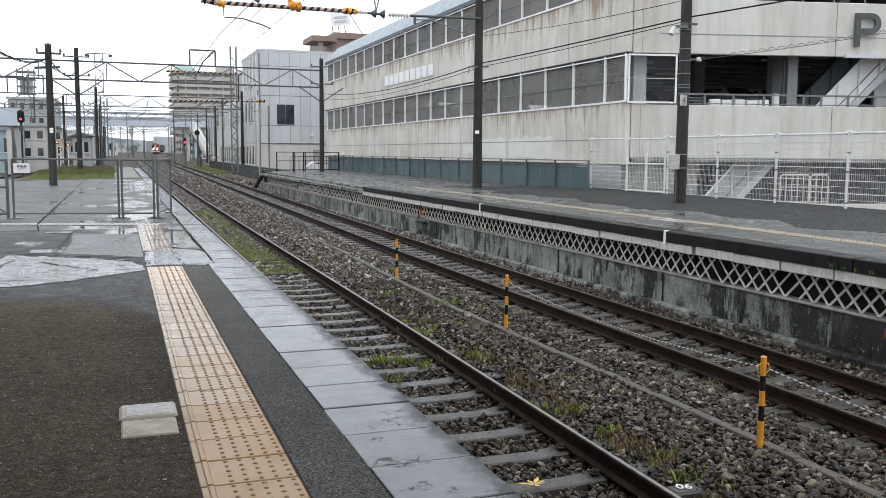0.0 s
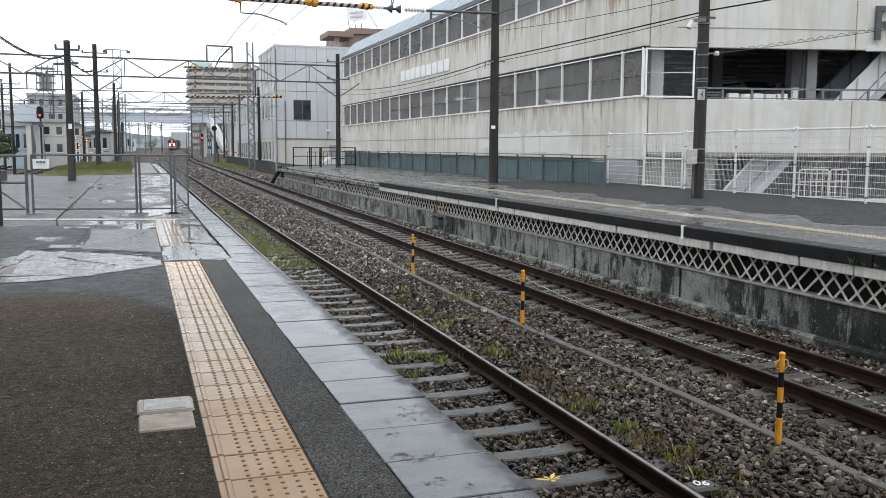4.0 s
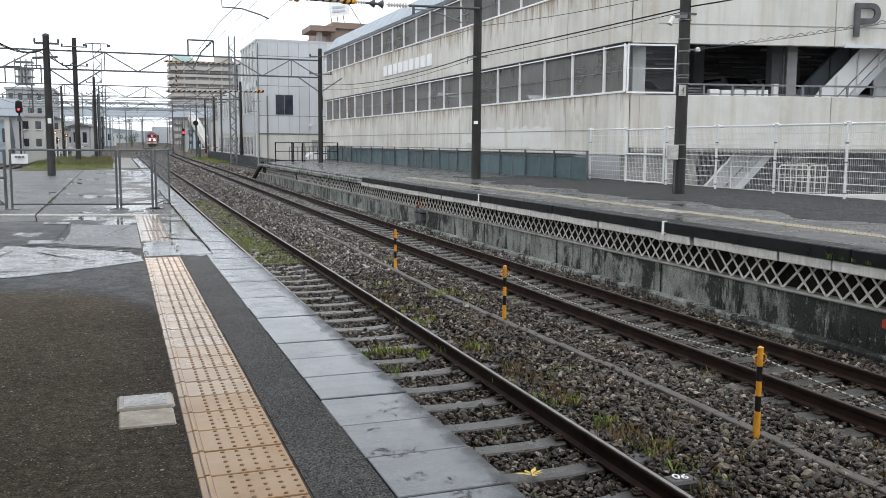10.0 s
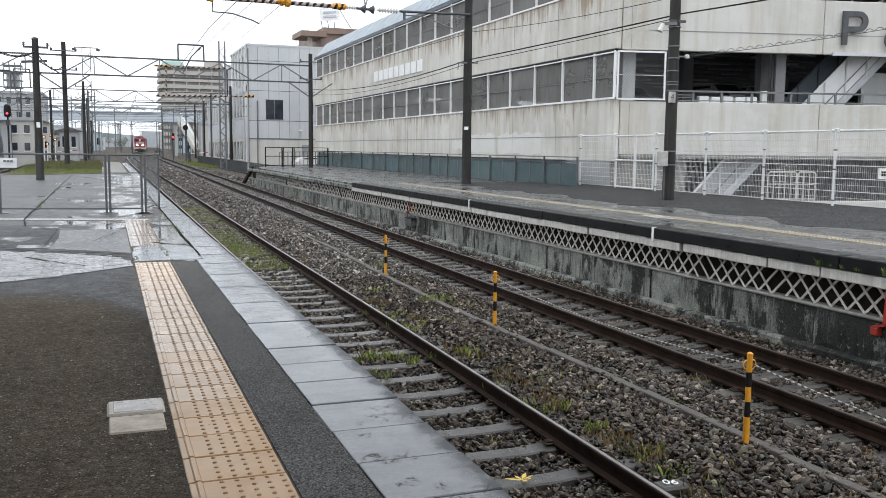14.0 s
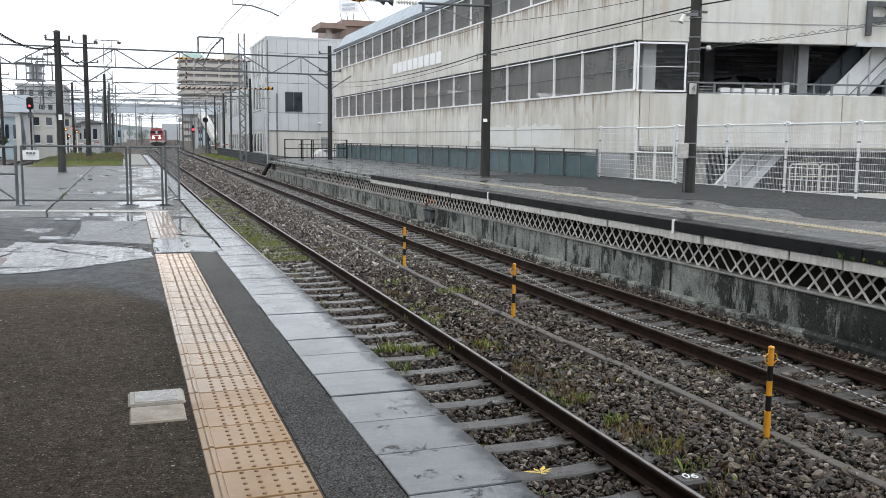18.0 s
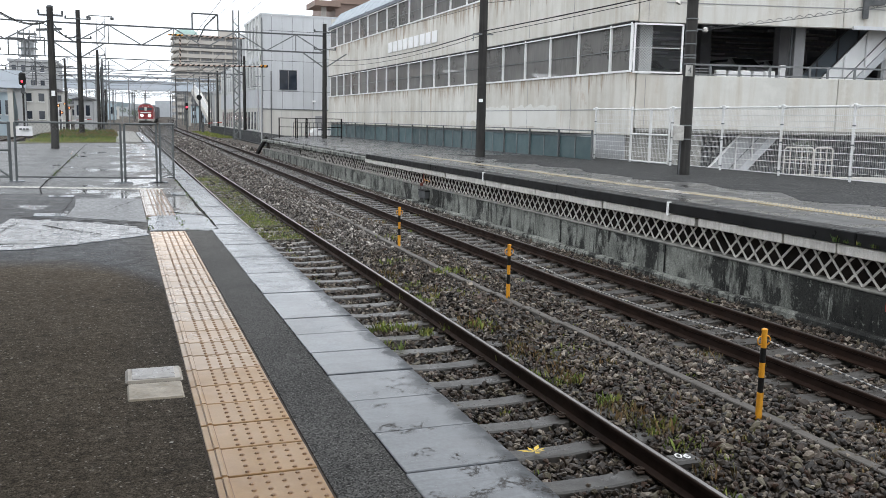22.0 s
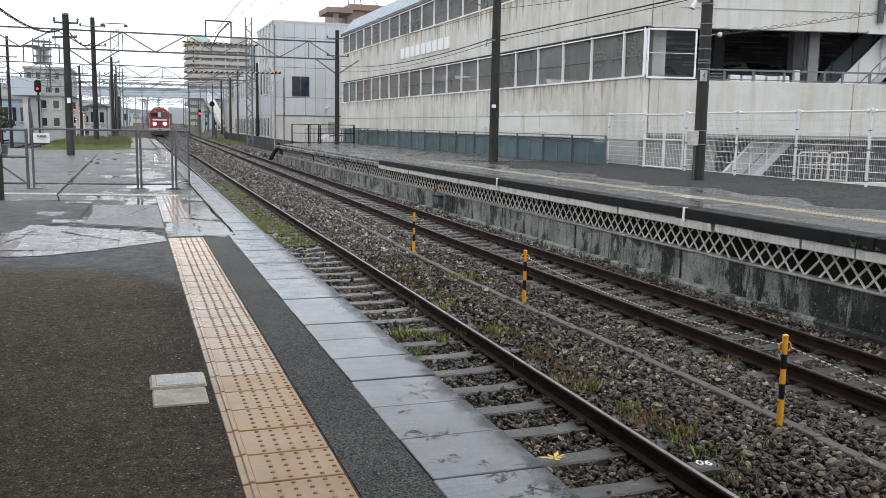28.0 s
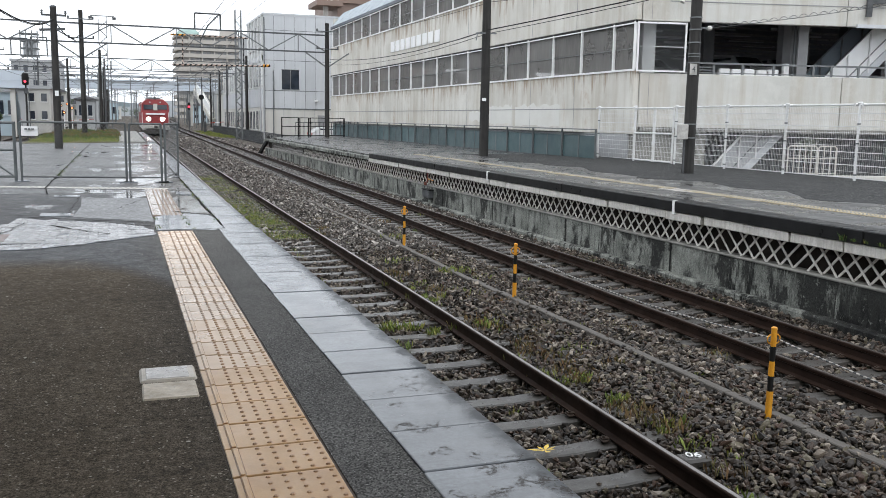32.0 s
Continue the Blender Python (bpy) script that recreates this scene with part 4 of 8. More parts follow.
# weeds in the ballast
spots = [(2.62, 10.0, -1.2, 0.12, 0.11, 68), (2.95, 10.2, -1.2, 0.13, 0.11, 80), (3.2, 10.1, -1.2, 0.12, 0.11, 72), (3.36, 9.8, -1.2, 0.10, 0.11, 52), (2.8, 9.3, -1.2, 0.14, 0.10, 24), (2.5, 8.5, -1.21, 0.1, 0.10, 18),
         (4.08, 7.45, -1.16, 0.10, 0.11, 60), (4.05, 6.75, -1.16, 0.10, 0.11, 60), (4.18, 6.02, -1.15, 0.09, 0.12, 26), (4.93, 13.3, -1.1, 0.30, 0.11, 120), (4.0, 5.6, -1.17, 0.10, 0.09, 18), (2.7, 6.6, -1.22, 0.08, 0.08, 14),
         (5.4, 4.6, -1.1, 0.1, 0.12, 16), (4.05, 9.9, -1.16, 0.12, 0.11, 52), (2.4, 11.8, -1.21, 0.25, 0.10, 40), (2.6, 13.5, -1.21, 0.3, 0.10, 40), (3.1, 6.9, -1.22, 0.06, 0.08, 10), (2.75, 5.6, -1.22, 0.06, 0.08, 10),
         (4.6, 8.4, -1.12, 0.15, 0.1, 16), (4.4, 14.5, -1.12, 0.3, 0.11, 60), (5.2, 17.5, -1.1, 0.3, 0.11, 60)]
carpet = [(rng.uniform(2.5, 3.62), 18.5 + 19 * rng.random() ** 1.2, -1.176, 0.35, 0.056, 40) for _ in range(150)]
carpet = [(x, y, z + rise(y), r, h, c) for x, y, z, r, h, c in carpet]
tufts("moss_weeds", carpet, M["grass"], "low yellow-green weeds over the moss between the near rails", leafy=1.6)
for k in range(36):
    spots.append((rng.uniform(2.0, 8.0), rng.uniform(5, 30), -1.16, 0.08, 0.07, 8))
tufts("weeds", spots, M["grass"], "green weeds growing between the sleepers and stones", leafy=1.5)
sprng = random.Random(77)
sprigs = [(sprng.uniform(3.55, 5.6), sprng.uniform(4.2, 13.0), -1.13, sprng.uniform(0.05, 0.17), sprng.uniform(0.05, 0.10), sprng.randrange(18, 46)) for _ in range(46)]
sprigs += [(sprng.uniform(1.75, 2.6), sprng.uniform(6.2, 13.0), -1.13, sprng.uniform(0.05, 0.14), sprng.uniform(0.05, 0.09), sprng.randrange(14, 36)) for _ in range(22)]
tufts("low_weeds", sprigs, M["grass"], "thin low green weeds scattered through the ballast", leafy=1.7)
tufts("dry_weeds", [(rng.uniform(3.8, 5.9), rng.uniform(4.5, 22), -1.12, 0.16, 0.09, 32) for _ in range(34)] + [(rng.uniform(3.95, 4.6), rng.uniform(6.2, 10.5), -1.13, 0.22, 0.07, 46) for _ in range(26)], M["dryweed"], "brown dead weeds among the ballast stones", leafy=1.8)

# ---- platform one ----
bm = poly(B(), [(-14, -30), (0.97, -30), (0.97, 10.98), (1.056, 10.98), (1.056, 46), (-14, 46)], -1.25, 0.0)
solo("platform", bm, M["paving"], "asphalt station platform, dry near and rain-wet beyond", "platform", kind="structure")
solo("platform_wall", box(B(), 0.972, 1.36, -30, 75, -1.3, -0.13), M["wallstain"], "stained concrete wall under the platform edge", "platform wall", kind="structure")
solo("platform_tail", poly(B(), [(-0.25, 46.003), (0.97, 46.003), (0.97, 75), (-0.25, 75)], -1.25, 0.05), M["concrete"], "wet concrete path at the platform end", "platform", kind="structure")
solo("edge_strip", poly(B(), [(0.680, -6), (0.9735, -6), (0.9735, 10.92), (0.680, 10.86)], -0.02, 0.004), M["strip"], "dark asphalt strip beside the platform coping", "pavement", kind="structure")
coping = thing("platform_coping", (0, 0, 0), "row of pale wet concrete slabs along the platform edge", "coping", kind="structure")
slab_me = mesh_from(box(B(), 0.975, 1.448, -0.2245, 0.2245, -0.13, 0.0, 0.004), "slab", M["slab"])
far_me = mesh_from(box(B(), 1.060, 1.432, -0.2245, 0.2245, -0.13, 0.0, 0.004), "slab", M["slab"])
worn_me = mesh_from(box(B(), 0.975, 1.448, -0.2245, 0.2245, -0.13, 0.0, 0.004), "slab", M["slab_worn"])
for k in range(-20, 146):
    y = 5.371 + 0.4585 * (k - 2.5)
    z = rise(y) * 0.0 + (0.012 if y < 46 else 0.055)
    piece("slab", worn_me if -3 <= k <= 0 else far_me if y > 11.05 else slab_me, coping, pose(rng.uniform(-0.003, 0.003), y, z + rng.uniform(-0.0015, 0.0015), rng.uniform(-0.12, 0.12), rng.uniform(-0.12, 0.12), 0))


def tile_mesh(mat, dome="dome"):
    bm = bmesh.new()
    box(bm, 0.0, 0.390, 0.0062, 0.2938, -0.012, 0.008, 0.003)
    box(bm, 0.028, 0.050, 0.008, 0.292, 0.0085, 0.0135, 0.003)
    old = set(bm.faces)
    box(bm, 0.0245, 0.0275, 0.007, 0.293, 0.0, 0.0086)
    box(bm, 0.0505, 0.0535, 0.007, 0.293, 0.0, 0.0086)
    for f in bm.faces:
        f.material_index = int(f not in old)
    for i in range(5):
        for j in range(5):
            cx, cy = 0.126 + 0.0605 * i, 0.030 + 0.060 * j
            lo = [bm.verts.new((cx + 0.0115 * math.cos(a), cy + 0.0115 * math.sin(a), 0.0078)) for a in [k * math.pi / 3 for k in range(6)]]
            hi = [bm.verts.new((cx + 0.007 * math.cos(a), cy + 0.007 * math.sin(a), 0.013)) for a in [k * math.pi / 3 for k in range(6)]]
            f = [bm.faces.new(hi)] + [bm.faces.new((lo[k], lo[(k + 1) % 6], hi[(k + 1) % 6], hi[k])) for k in range(6)]
            for g in f:
                g.material_index = 1
    return mesh_from(bm, "tile", [mat, M[dome]])


tact = thing("tactile_paving", (0.274, 0, 0.0), "line of peach-yellow tactile tiles with raised domes along the platform", "tactile paving", kind="structure")
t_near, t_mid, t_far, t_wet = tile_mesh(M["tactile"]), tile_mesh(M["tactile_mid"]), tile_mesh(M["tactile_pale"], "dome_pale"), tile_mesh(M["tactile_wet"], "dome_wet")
part("bedding", box(B(), 0.270, 0.676, -6.1, 10.86, -0.01, 0.0015), M["grout"], tact, "brown joint mortar")
part("bedding", box(B(), 0.270, 0.676, 12.36, 17.1, -0.01, 0.0015), M["grout"], tact, "brown joint mortar")
for k in range(-36, 42):
    y = 4.74 + 0.3 * k
    if y > 16.8 or 10.6 < y < 12.3:
        continue
    # paler tile with distance, for the sky sheen painted into it
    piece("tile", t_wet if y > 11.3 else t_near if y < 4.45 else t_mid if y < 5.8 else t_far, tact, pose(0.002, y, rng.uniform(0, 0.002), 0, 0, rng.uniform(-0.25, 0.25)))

# cross line of old pale tiles before the fence
cross = thing("tactile_cross_line", (0.55, 17.1, 0.0), "worn pale tactile tiles across the platform before the fence", "tactile paving", kind="structure")
bm = bmesh.new()
box(bm, -0.147, 0.147, -0.19, 0.19, -0.01, 0.006, 0.004)
flat = set(bm.faces)
for i in range(3):
    box(bm, -0.127 + 0.098 * i, -0.069 + 0.098 * i, -0.15, 0.15, 0.006, 0.013)
for f in bm.faces:
    f.material_index = int(f not in flat)
cross_me = mesh_from(bm, "tile", [M["patch"], M["lattice_white"]])
for k in range(11):
    piece("tile", cross_me, cross, pose(-0.30 * k * 0.964, 0.30 * k * 0.268, 0.0, 0, 0, -15.5))

# worn brick patch
patch = thing("brick_paving", (0, 0, 0), "worn patch of pale paving bricks, cracked and wet", "brick paving", kind="structure")
outline = [(-2.6, 9.60), (-1.47, 9.57), (-0.95, 9.62), (-0.41, 9.98), (0.24, 10.58), (0.20, 11.0), (0.04, 11.5), (-0.55, 11.95), (-1.08, 12.25), (-1.36, 12.5), (-1.42, 11.75), (-1.75, 11.35), (-2.6, 11.1)]


def within(x, y, pts):
    c = False
    for (xa, ya), (xb, yb) in zip(pts, pts[1:] + pts[:1]):
        if (ya > y) != (yb > y) and x < (xb - xa) * (y - ya) / (yb - ya) + xa:
            c = not c
    return c


part("mortar_bed", poly(B(), outline, -0.02, 0.0062), M["slab"], patch, "pale mortar bed")
part("cement_edge", poly(B(), [(-2.6, 9.56), (-1.47, 9.53), (-0.95, 9.58), (-0.65, 9.76), (-0.41, 9.93), (-0.1, 10.2), (0.25, 10.50), (0.25, 10.66), (-0.1, 10.36), (-0.41, 10.09), (-0.7, 9.90), (-0.97, 9.76), (-1.47, 9.70), (-2.6, 9.74)], -0.02, 0.0078), M["slab"], patch, "smooth feathered cement edge")
bm_pale = mesh_from(box(B(), -0.0495, 0.0495, -0.0995, 0.0995, -0.02, 0.009, 0.003), "brick", M["brick"])
bm_red = mesh_from(box(B(), -0.0495, 0.0495, -0.0995, 0.0995, -0.02, 0.009, 0.003), "brick", M["brick_red"])
for j in range(15):
    for i in range(30):
        x, y = -2.65 + 0.1015 * i, 9.68 + 0.2025 * j + (0.03 if i % 2 else 0)
        if within(x, y, outline) and rng.random() > 0.05:
            piece("brick", bm_red if x < -1.25 and y < 10.9 and rng.random() < 0.6 else bm_pale, patch,
                  pose(x, y, rng.uniform(-0.002, 0.002), rng.uniform(-0.4, 0.4), rng.uniform(-0.4, 0.4), 2 + rng.uniform(-0.6, 0.6)))


solo("moss_patch", poly(B(), [(2.5, 21.4), (3.0, 20.4), (3.55, 21.0), (3.64, 28), (3.62, 36), (2.6, 37), (2.45, 28)], -1.26, -1.175), M["moss"], "yellow-green moss between the near rails", "moss", kind="structure")


def repair(name, pts, mat, label, h=0.004):
    return solo(name, poly(B(), pts, -0.02, h), M[mat], label, "pavement patch", kind="structure")


repair("concrete_patch", [(0.272, 10.88), (0.50, 10.92), (0.71, 10.88), (0.93, 10.76), (1.052, 11.02), (1.052, 12.0), (1.0, 12.5), (0.86, 12.78), (0.65, 13.05), (0.45, 12.62), (0.30, 12.33), (0.272, 11.6)], "slab", "puddled pale concrete patch across the tactile line", 0.0085)
repair("concrete_patch", [(-0.72, 12.55), (-0.3, 12.25), (0.0, 12.05), (0.262, 11.80), (0.265, 15.2), (-0.2, 15.3), (-0.72, 15.3), (-0.68, 14.0)], "patch", "rough grey concrete patch in the asphalt")
repair("concrete_patch", [(-1.13, 12.66), (-0.75, 12.60), (-0.77, 12.98), (-1.14, 13.06)], "slab", "narrow pale concrete plate in the asphalt", 0.012)
repair("concrete_patch", [(-1.15, 15.60), (-0.76, 15.57), (-0.76, 15.86), (-1.16, 15.92)], "slab", "narrow pale concrete plate in the asphalt", 0.012)
repair("concrete_patch", [(0.76, 15.80), (1.05, 15.76), (1.05, 16.3), (0.78, 16.36)], "slab", "narrow pale concrete plate in the asphalt", 0.012)
# cracks and open joints, wandering as they run
cr = random.Random(19)


def crack_line(bm, p, q, w, stray):
    p, q = Vector((*p, 0.0)), Vector((*q, 0.0))
    n = max(3, int((q - p).length / 0.12))
    d = (q - p).normalized()
    side = Vector((-d.y, d.x, 0))
    prev, off = None, 0.0
    for i in range(n + 1):
        off = off * 0.75 + cr.uniform(-stray, stray)
        c = p.lerp(q, i / n) + side * off + Vector((0, 0, 0.0135))
        h = side * (w * cr.uniform(0.35, 1.2) * 0.5)
        cur = (bm.verts.new(c - h), bm.verts.new(c + h))
        if prev:
            bm.faces.new((prev[0], cur[0], cur[1], prev[1]))
        prev = cur


bm = bmesh.new()
for p, q, w, stray in (((-1.47, 44.7), (-1.42, 17.4), 0.035, 0.007), ((-1.42, 17.4), (-1.28, 16.15), 0.022, 0.01), ((-2.6, 16.05), (-1.22, 16.15), 0.06, 0.02), ((-1.22, 16.15), (0.26, 16.05), 0.05, 0.02), ((-1.25, 12.52), (0.26, 11.72), 0.05, 0.03),
                       ((-2.6, 12.7), (-1.25, 12.75), 0.035, 0.03), ((-0.80, 12.9), (-0.78, 15.6), 0.012, 0.02), ((-0.95, 11.6), (-0.25, 10.6), 0.03, 0.03), ((-1.6, 10.0), (-0.7, 9.95), 0.035, 0.02), ((-1.9, 11.5), (-1.0, 11.3), 0.025, 0.03),
                       ((-1.5, 10.4), (-1.2, 11.9), 0.02, 0.03), ((-0.3, 11.75), (0.24, 11.3), 0.04, 0.03), ((0.55, 13.0), (1.04, 12.45), 0.05, 0.03), ((0.70, 10.86), (1.0, 10.86), 0.03, 0.02), ((0.29, 14.05), (0.66, 14.0), 0.04, 0.01), ((0.70, 16.6), (0.96, 16.55), 0.05, 0.01), ((0.70, 15.85), (0.96, 15.85), 0.04, 0.01),
                       ((1.050, 11.2), (1.050, 26.0), 0.03, 0.006), ((-0.2, 13.4), (0.2, 14.9), 0.012, 0.03), ((-2.4, 14.2), (-0.85, 14.0), 0.012, 0.04), ((-2.4, 13.3), (-1.4, 13.6), 0.012, 0.04), ((0.69, 14.2), (0.96, 14.3), 0.015, 0.02),
                       ((-1.4, 22.5), (0.9, 22.3), 0.03, 0.02), ((-3.2, 27.0), (-1.45, 27.3), 0.03, 0.02), ((-1.4, 31.0), (0.9, 30.6), 0.035, 0.02), ((-0.6, 18.0), (0.9, 17.9), 0.02, 0.03)):
    crack_line(bm, p, q, w, stray)
solo("pavement_crack", bm, M["crack"], "dark open cracks and joints in the old pavement", "cracks", kind="structure")
tufts("joint_weeds", [(1.045 + rng.uniform(-0.02, 0.02), rng.uniform(11.2, 19.5), 0.0, 0.03, 0.03, 7) for _ in range(26)] + [(-1.42 + rng.uniform(-0.03, 0.03), rng.uniform(20, 32), 0.0, 0.05, 0.05, 9) for _ in range(16)]
      + [(0.66 + rng.uniform(-0.04, 0.06), rng.uniform(10.9, 12.8), 0.0, 0.03, 0.026, 9) for _ in range(10)] + [(0.28 + rng.uniform(-0.03, 0.03), rng.uniform(10.9, 12.4), 0.0, 0.03, 0.028, 8) for _ in range(6)], M["sprout"], "small green weeds in the pavement joints")

# two pale stones let into the asphalt
blk = thing("stone_marker", (0.11, 4.6, 0.0), "pair of pale worn stone blocks set in the asphalt", "stone marker")
st1 = part("stone", box(B(), -0.03, 0.252, 4.605, 4.860, -0.03, 0.012, 0.012), M["stone"], blk, "smooth pale grey stone")
part("inset", box(B(), 0.0, 0.215, 4.63, 4.84, 0.0, 0.0145, 0.004), M["inset"], st1, "smooth grey face")
part("stone", box(B(), -0.03, 0.248, 4.30, 4.588, -0.03, 0.008, 0.016), M["stone_warm"], blk, "rough cream stone")

# canopy and walls out of view, assumed from the dry paving: added for shade and drip line
can = thing("platform_canopy", (-5, -6, 0), "unseen sheet canopy added over the near end of the platform", "canopy", kind="structure")
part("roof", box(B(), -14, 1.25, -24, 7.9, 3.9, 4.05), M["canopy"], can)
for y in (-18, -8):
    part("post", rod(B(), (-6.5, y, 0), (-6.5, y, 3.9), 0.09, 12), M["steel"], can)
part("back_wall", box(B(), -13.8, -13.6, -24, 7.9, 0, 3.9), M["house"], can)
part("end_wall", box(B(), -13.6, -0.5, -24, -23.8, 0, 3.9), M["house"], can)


# ---- fence and gate across platform one ----
def chain_link(bm, p, q, z0, z1, pitch=0.075, r=0.0022):
    """Woven wire between two uprights."""
    p, q = Vector((*p, 0)), Vector((*q, 0))
    L, H = (q - p).length, z1 - z0
    d = (q - p).normalized()
    s = -H
    while s < L:
        for sgn in (1, -1):
            a, b = s, s + H
            za, zb = (z0, z1) if sgn > 0 else (z1, z0)
            if a < 0:
                za, a = za + (zb - za) * (-a) / (b - a), 0.0
            if b > L:
                zb, b = za + (zb - za) * (L - a) / (b - a), L
            if b - a > 0.02:
                obox(bm, p + d * a + Vector((0, 0, za)), p + d * b + Vector((0, 0, zb)), 2 * r, 2 * r)
        s += pitch
    return bm


def fence_section(p, q, h, label, sign=False, brace=False):
    f = thing("wire_fence", (p[0], p[1], 0), label, "fence", "fence across the platform end")
    bm = bmesh.new()
    for c in (p, q):
        part("post", rod(B(), (*c, 0.0), (*c, h), 0.023, 10), M["fence_grey"], f, "", True)
        part("foot", box(B(), c[0] - 0.14, c[0] + 0.14, c[1] - 0.10, c[1] + 0.10, -0.02, 0.02, 0.005), M["slab"], f, "pale concrete foot")
    part("top_rail", rod(bm, (*p, h), (*q, h), 0.019, 8), M["fence_grey"], f, "", True)
    part("bottom_rail", rod(B(), (*p, 0.10), (*q, 0.10), 0.016, 8), M["dark_steel"], f, "", True)
    part("wire_mesh", chain_link(B(), p, q, 0.11, h - 0.02, 0.075, 0.0013), M["steel"], f, "diamond wire mesh")
    return f


fence_section((-1.96, 19.26), (-0.02, 18.84), 1.17, "grey steel wire fence panel across the wet platform")
fence_section((0.05, 18.83), (0.65, 18.80), 1.17, "narrow grey steel wire fence panel on the platform")
fence_section((0.72, 18.80), (1.06, 20.45), 1.17, "short grey steel wire fence return at the platform edge")
sign = thing("fence_sign", (-1.85, 19.18, 1.0), "small white notice board with a cut corner on the wire fence", "sign")
part("board", poly(B(), [(-1.93, 19.186), (-1.63, 19.12), (-1.63, 19.10), (-1.93, 19.166)], 0.90, 1.09), M["white"], sign)
for k in range(3):
    part("text_bar", box(B(), -1.86 + 0.06 * k, -1.815 + 0.06 * k, 19.09, 19.12, 1.015, 1.05), M["steel"], sign, "unreadable dark lettering")
gate = thing("steel_gate", (-2.07, 19.3, 0), "grey steel frame gate with a diagonal brace beside the fence", "gate")
for nm, p, q, r in (("upright", (-2.07, 19.3, 0.02), (-2.07, 19.3, 1.17), 0.03), ("upright", (-3.6, 19.6, 0.02), (-3.6, 19.6, 1.17), 0.03), ("top_bar", (-3.6, 19.6, 1.15), (-2.07, 19.3, 1.15), 0.024),
                    ("bottom_bar", (-3.6, 19.6, 0.1), (-2.07, 19.3, 0.1), 0.024), ("middle_bar", (-3.6, 19.6, 0.62), (-2.07, 19.3, 0.62), 0.024), ("brace", (-2.12, 19.30, 0.12), (-2.75, 19.42, 0.6), 0.018)):
    part(nm, rod(B(), p, q, r, 8), M["fence_grey"], gate, "", True)
part("latch_box", box(B(), -2.62, -2.42, 19.33, 19.42, 0.66, 0.86, 0.01), M["dark_steel"], gate, "dark latch box")

# banded pole on the platform
bp = thing("banded_pole", (-2.36, 16.5, 0), "thick pole with black and white bands on the platform", "pole")
for z0, z1, m, r in ((0, 1.59, "pole", 0.125), (1.59, 2.10, "white_worn", 0.117), (2.10, 2.31, "black", 0.117), (2.31, 2.52, "white_worn", 0.116), (2.52, 2.545, "black", 0.120), (2.545, 3.05, "white_worn", 0.115), (3.05, 6.5, "pole", 0.113)):
    part("band", rod(B(), (-2.36, 16.5, z0), (-2.36, 16.5, z1), r, 18), M[m], bp, "worn white band" if m == "white_worn" else "dark band", True)
for z in (3.22, 3.30, 3.36):
    part("strap", rod(B(), (-2.36, 16.5, z), (-2.36, 16.5, z + 0.03), 0.125, 18), M["steel"], bp, "steel strap")
part("number_plate", box(B(), -2.46, -2.25, 16.37, 16.384, 2.32, 2.50, 0.004), M["white"], bp, "white number plate")
writing("numeral", "5", 0.17, pose(-2.30, 16.366, 2.41, 90, 0, 0), M["black"], bp, 0.002)
bm = bmesh.new()
rim = [(math.cos(k * math.pi / 9) * (0.075 + 0.012 * math.sin(3.1 * k)), math.sin(k * math.pi / 9) * (0.21 + 0.02 * math.cos(2.3 * k))) for k in range(18)]
fr_ = [bm.verts.new((-2.315 + a, 16.380 + 4.0 * a * a, 0.88 + b)) for a, b in rim]
bk_ = [bm.verts.new((-2.315 + a, 16.45 + 4.0 * a * a, 0.88 + b)) for a, b in rim]
bm.faces.new(fr_)
for k in range(18):
    bm.faces.new((fr_[k], bk_[k], bk_[(k + 1) % 18], fr_[(k + 1) % 18]))
part("worn_patch", bm, M["concrete"], bp, "scraped pale patch")

bp.location.x += 0.08

# ---- second platform ----
p2 = thing("platform_opposite", (0, 0, 0), "rain-wet asphalt platform across the tracks", "platform", kind="structure")
er_ = random.Random(31)
seam = [(11.66 + 0.22 * math.sin(0.9 * y) + 0.25 * math.sin(2.3 * y + 1) + er_.uniform(-0.16, 0.16), y) for y in [-20 + 0.5 * k for k in range(104)]]
part("surface", poly(B(), [(XE + 0.16, -20), (16.9, -20), (16.9, 31.75), (XE + 0.16, 31.75)], -0.04, Z2), M["p2top"], p2, "wet smooth asphalt")
part("resurfaced_strip", poly(B(), seam + [(16.9, seam[-1][1]), (16.9, -20)], Z2 - 0.02, Z2 + 0.003), M["p2rough"], p2, "coarse dark resurfaced asphalt")
part("surface", poly(B(), [(XE + 0.16, 31.752), (16.9, 31.752), (16.9, 69), (14.4, 69), (10.4, 62), (9.0, 57.4)], -0.06, Z2 - 0.06), M["p2top"], p2, "wet dark asphalt")
part("wall", box(B(), XE + 0.10, XE + 0.5, -20, 58, -1.30, -0.61), M["wallstain"], p2, "streaked concrete retaining wall")
part("back_wall", box(B(), XE + 0.36, XE + 0.6, -20, 58, -0.61, -0.10), M["recess_shade"], p2, "back wall behind the lattice, recess shade in its colour")
for y in (12.6, 16.4, 20.3, 24.0, 28.5, 33.0, 38.0, 44.0, 50.0):
    part("wall_joint", box(B(), XE + 0.088, XE + 0.10, y, y + 0.025, -1.2, -0.63), M["black"], p2, "dark upright joint")
part("footing", box(B(), XE - 0.055, XE + 0.10, -20, 58, -1.30, -1.10, 0.03), M["wallstain"], p2, "stained concrete footing")
part("ledge", box(B(), XE + 0.075, XE + 0.30, -20, 58, -0.625, -0.585, 0.012), M["concrete"], p2, "worn concrete ledge")
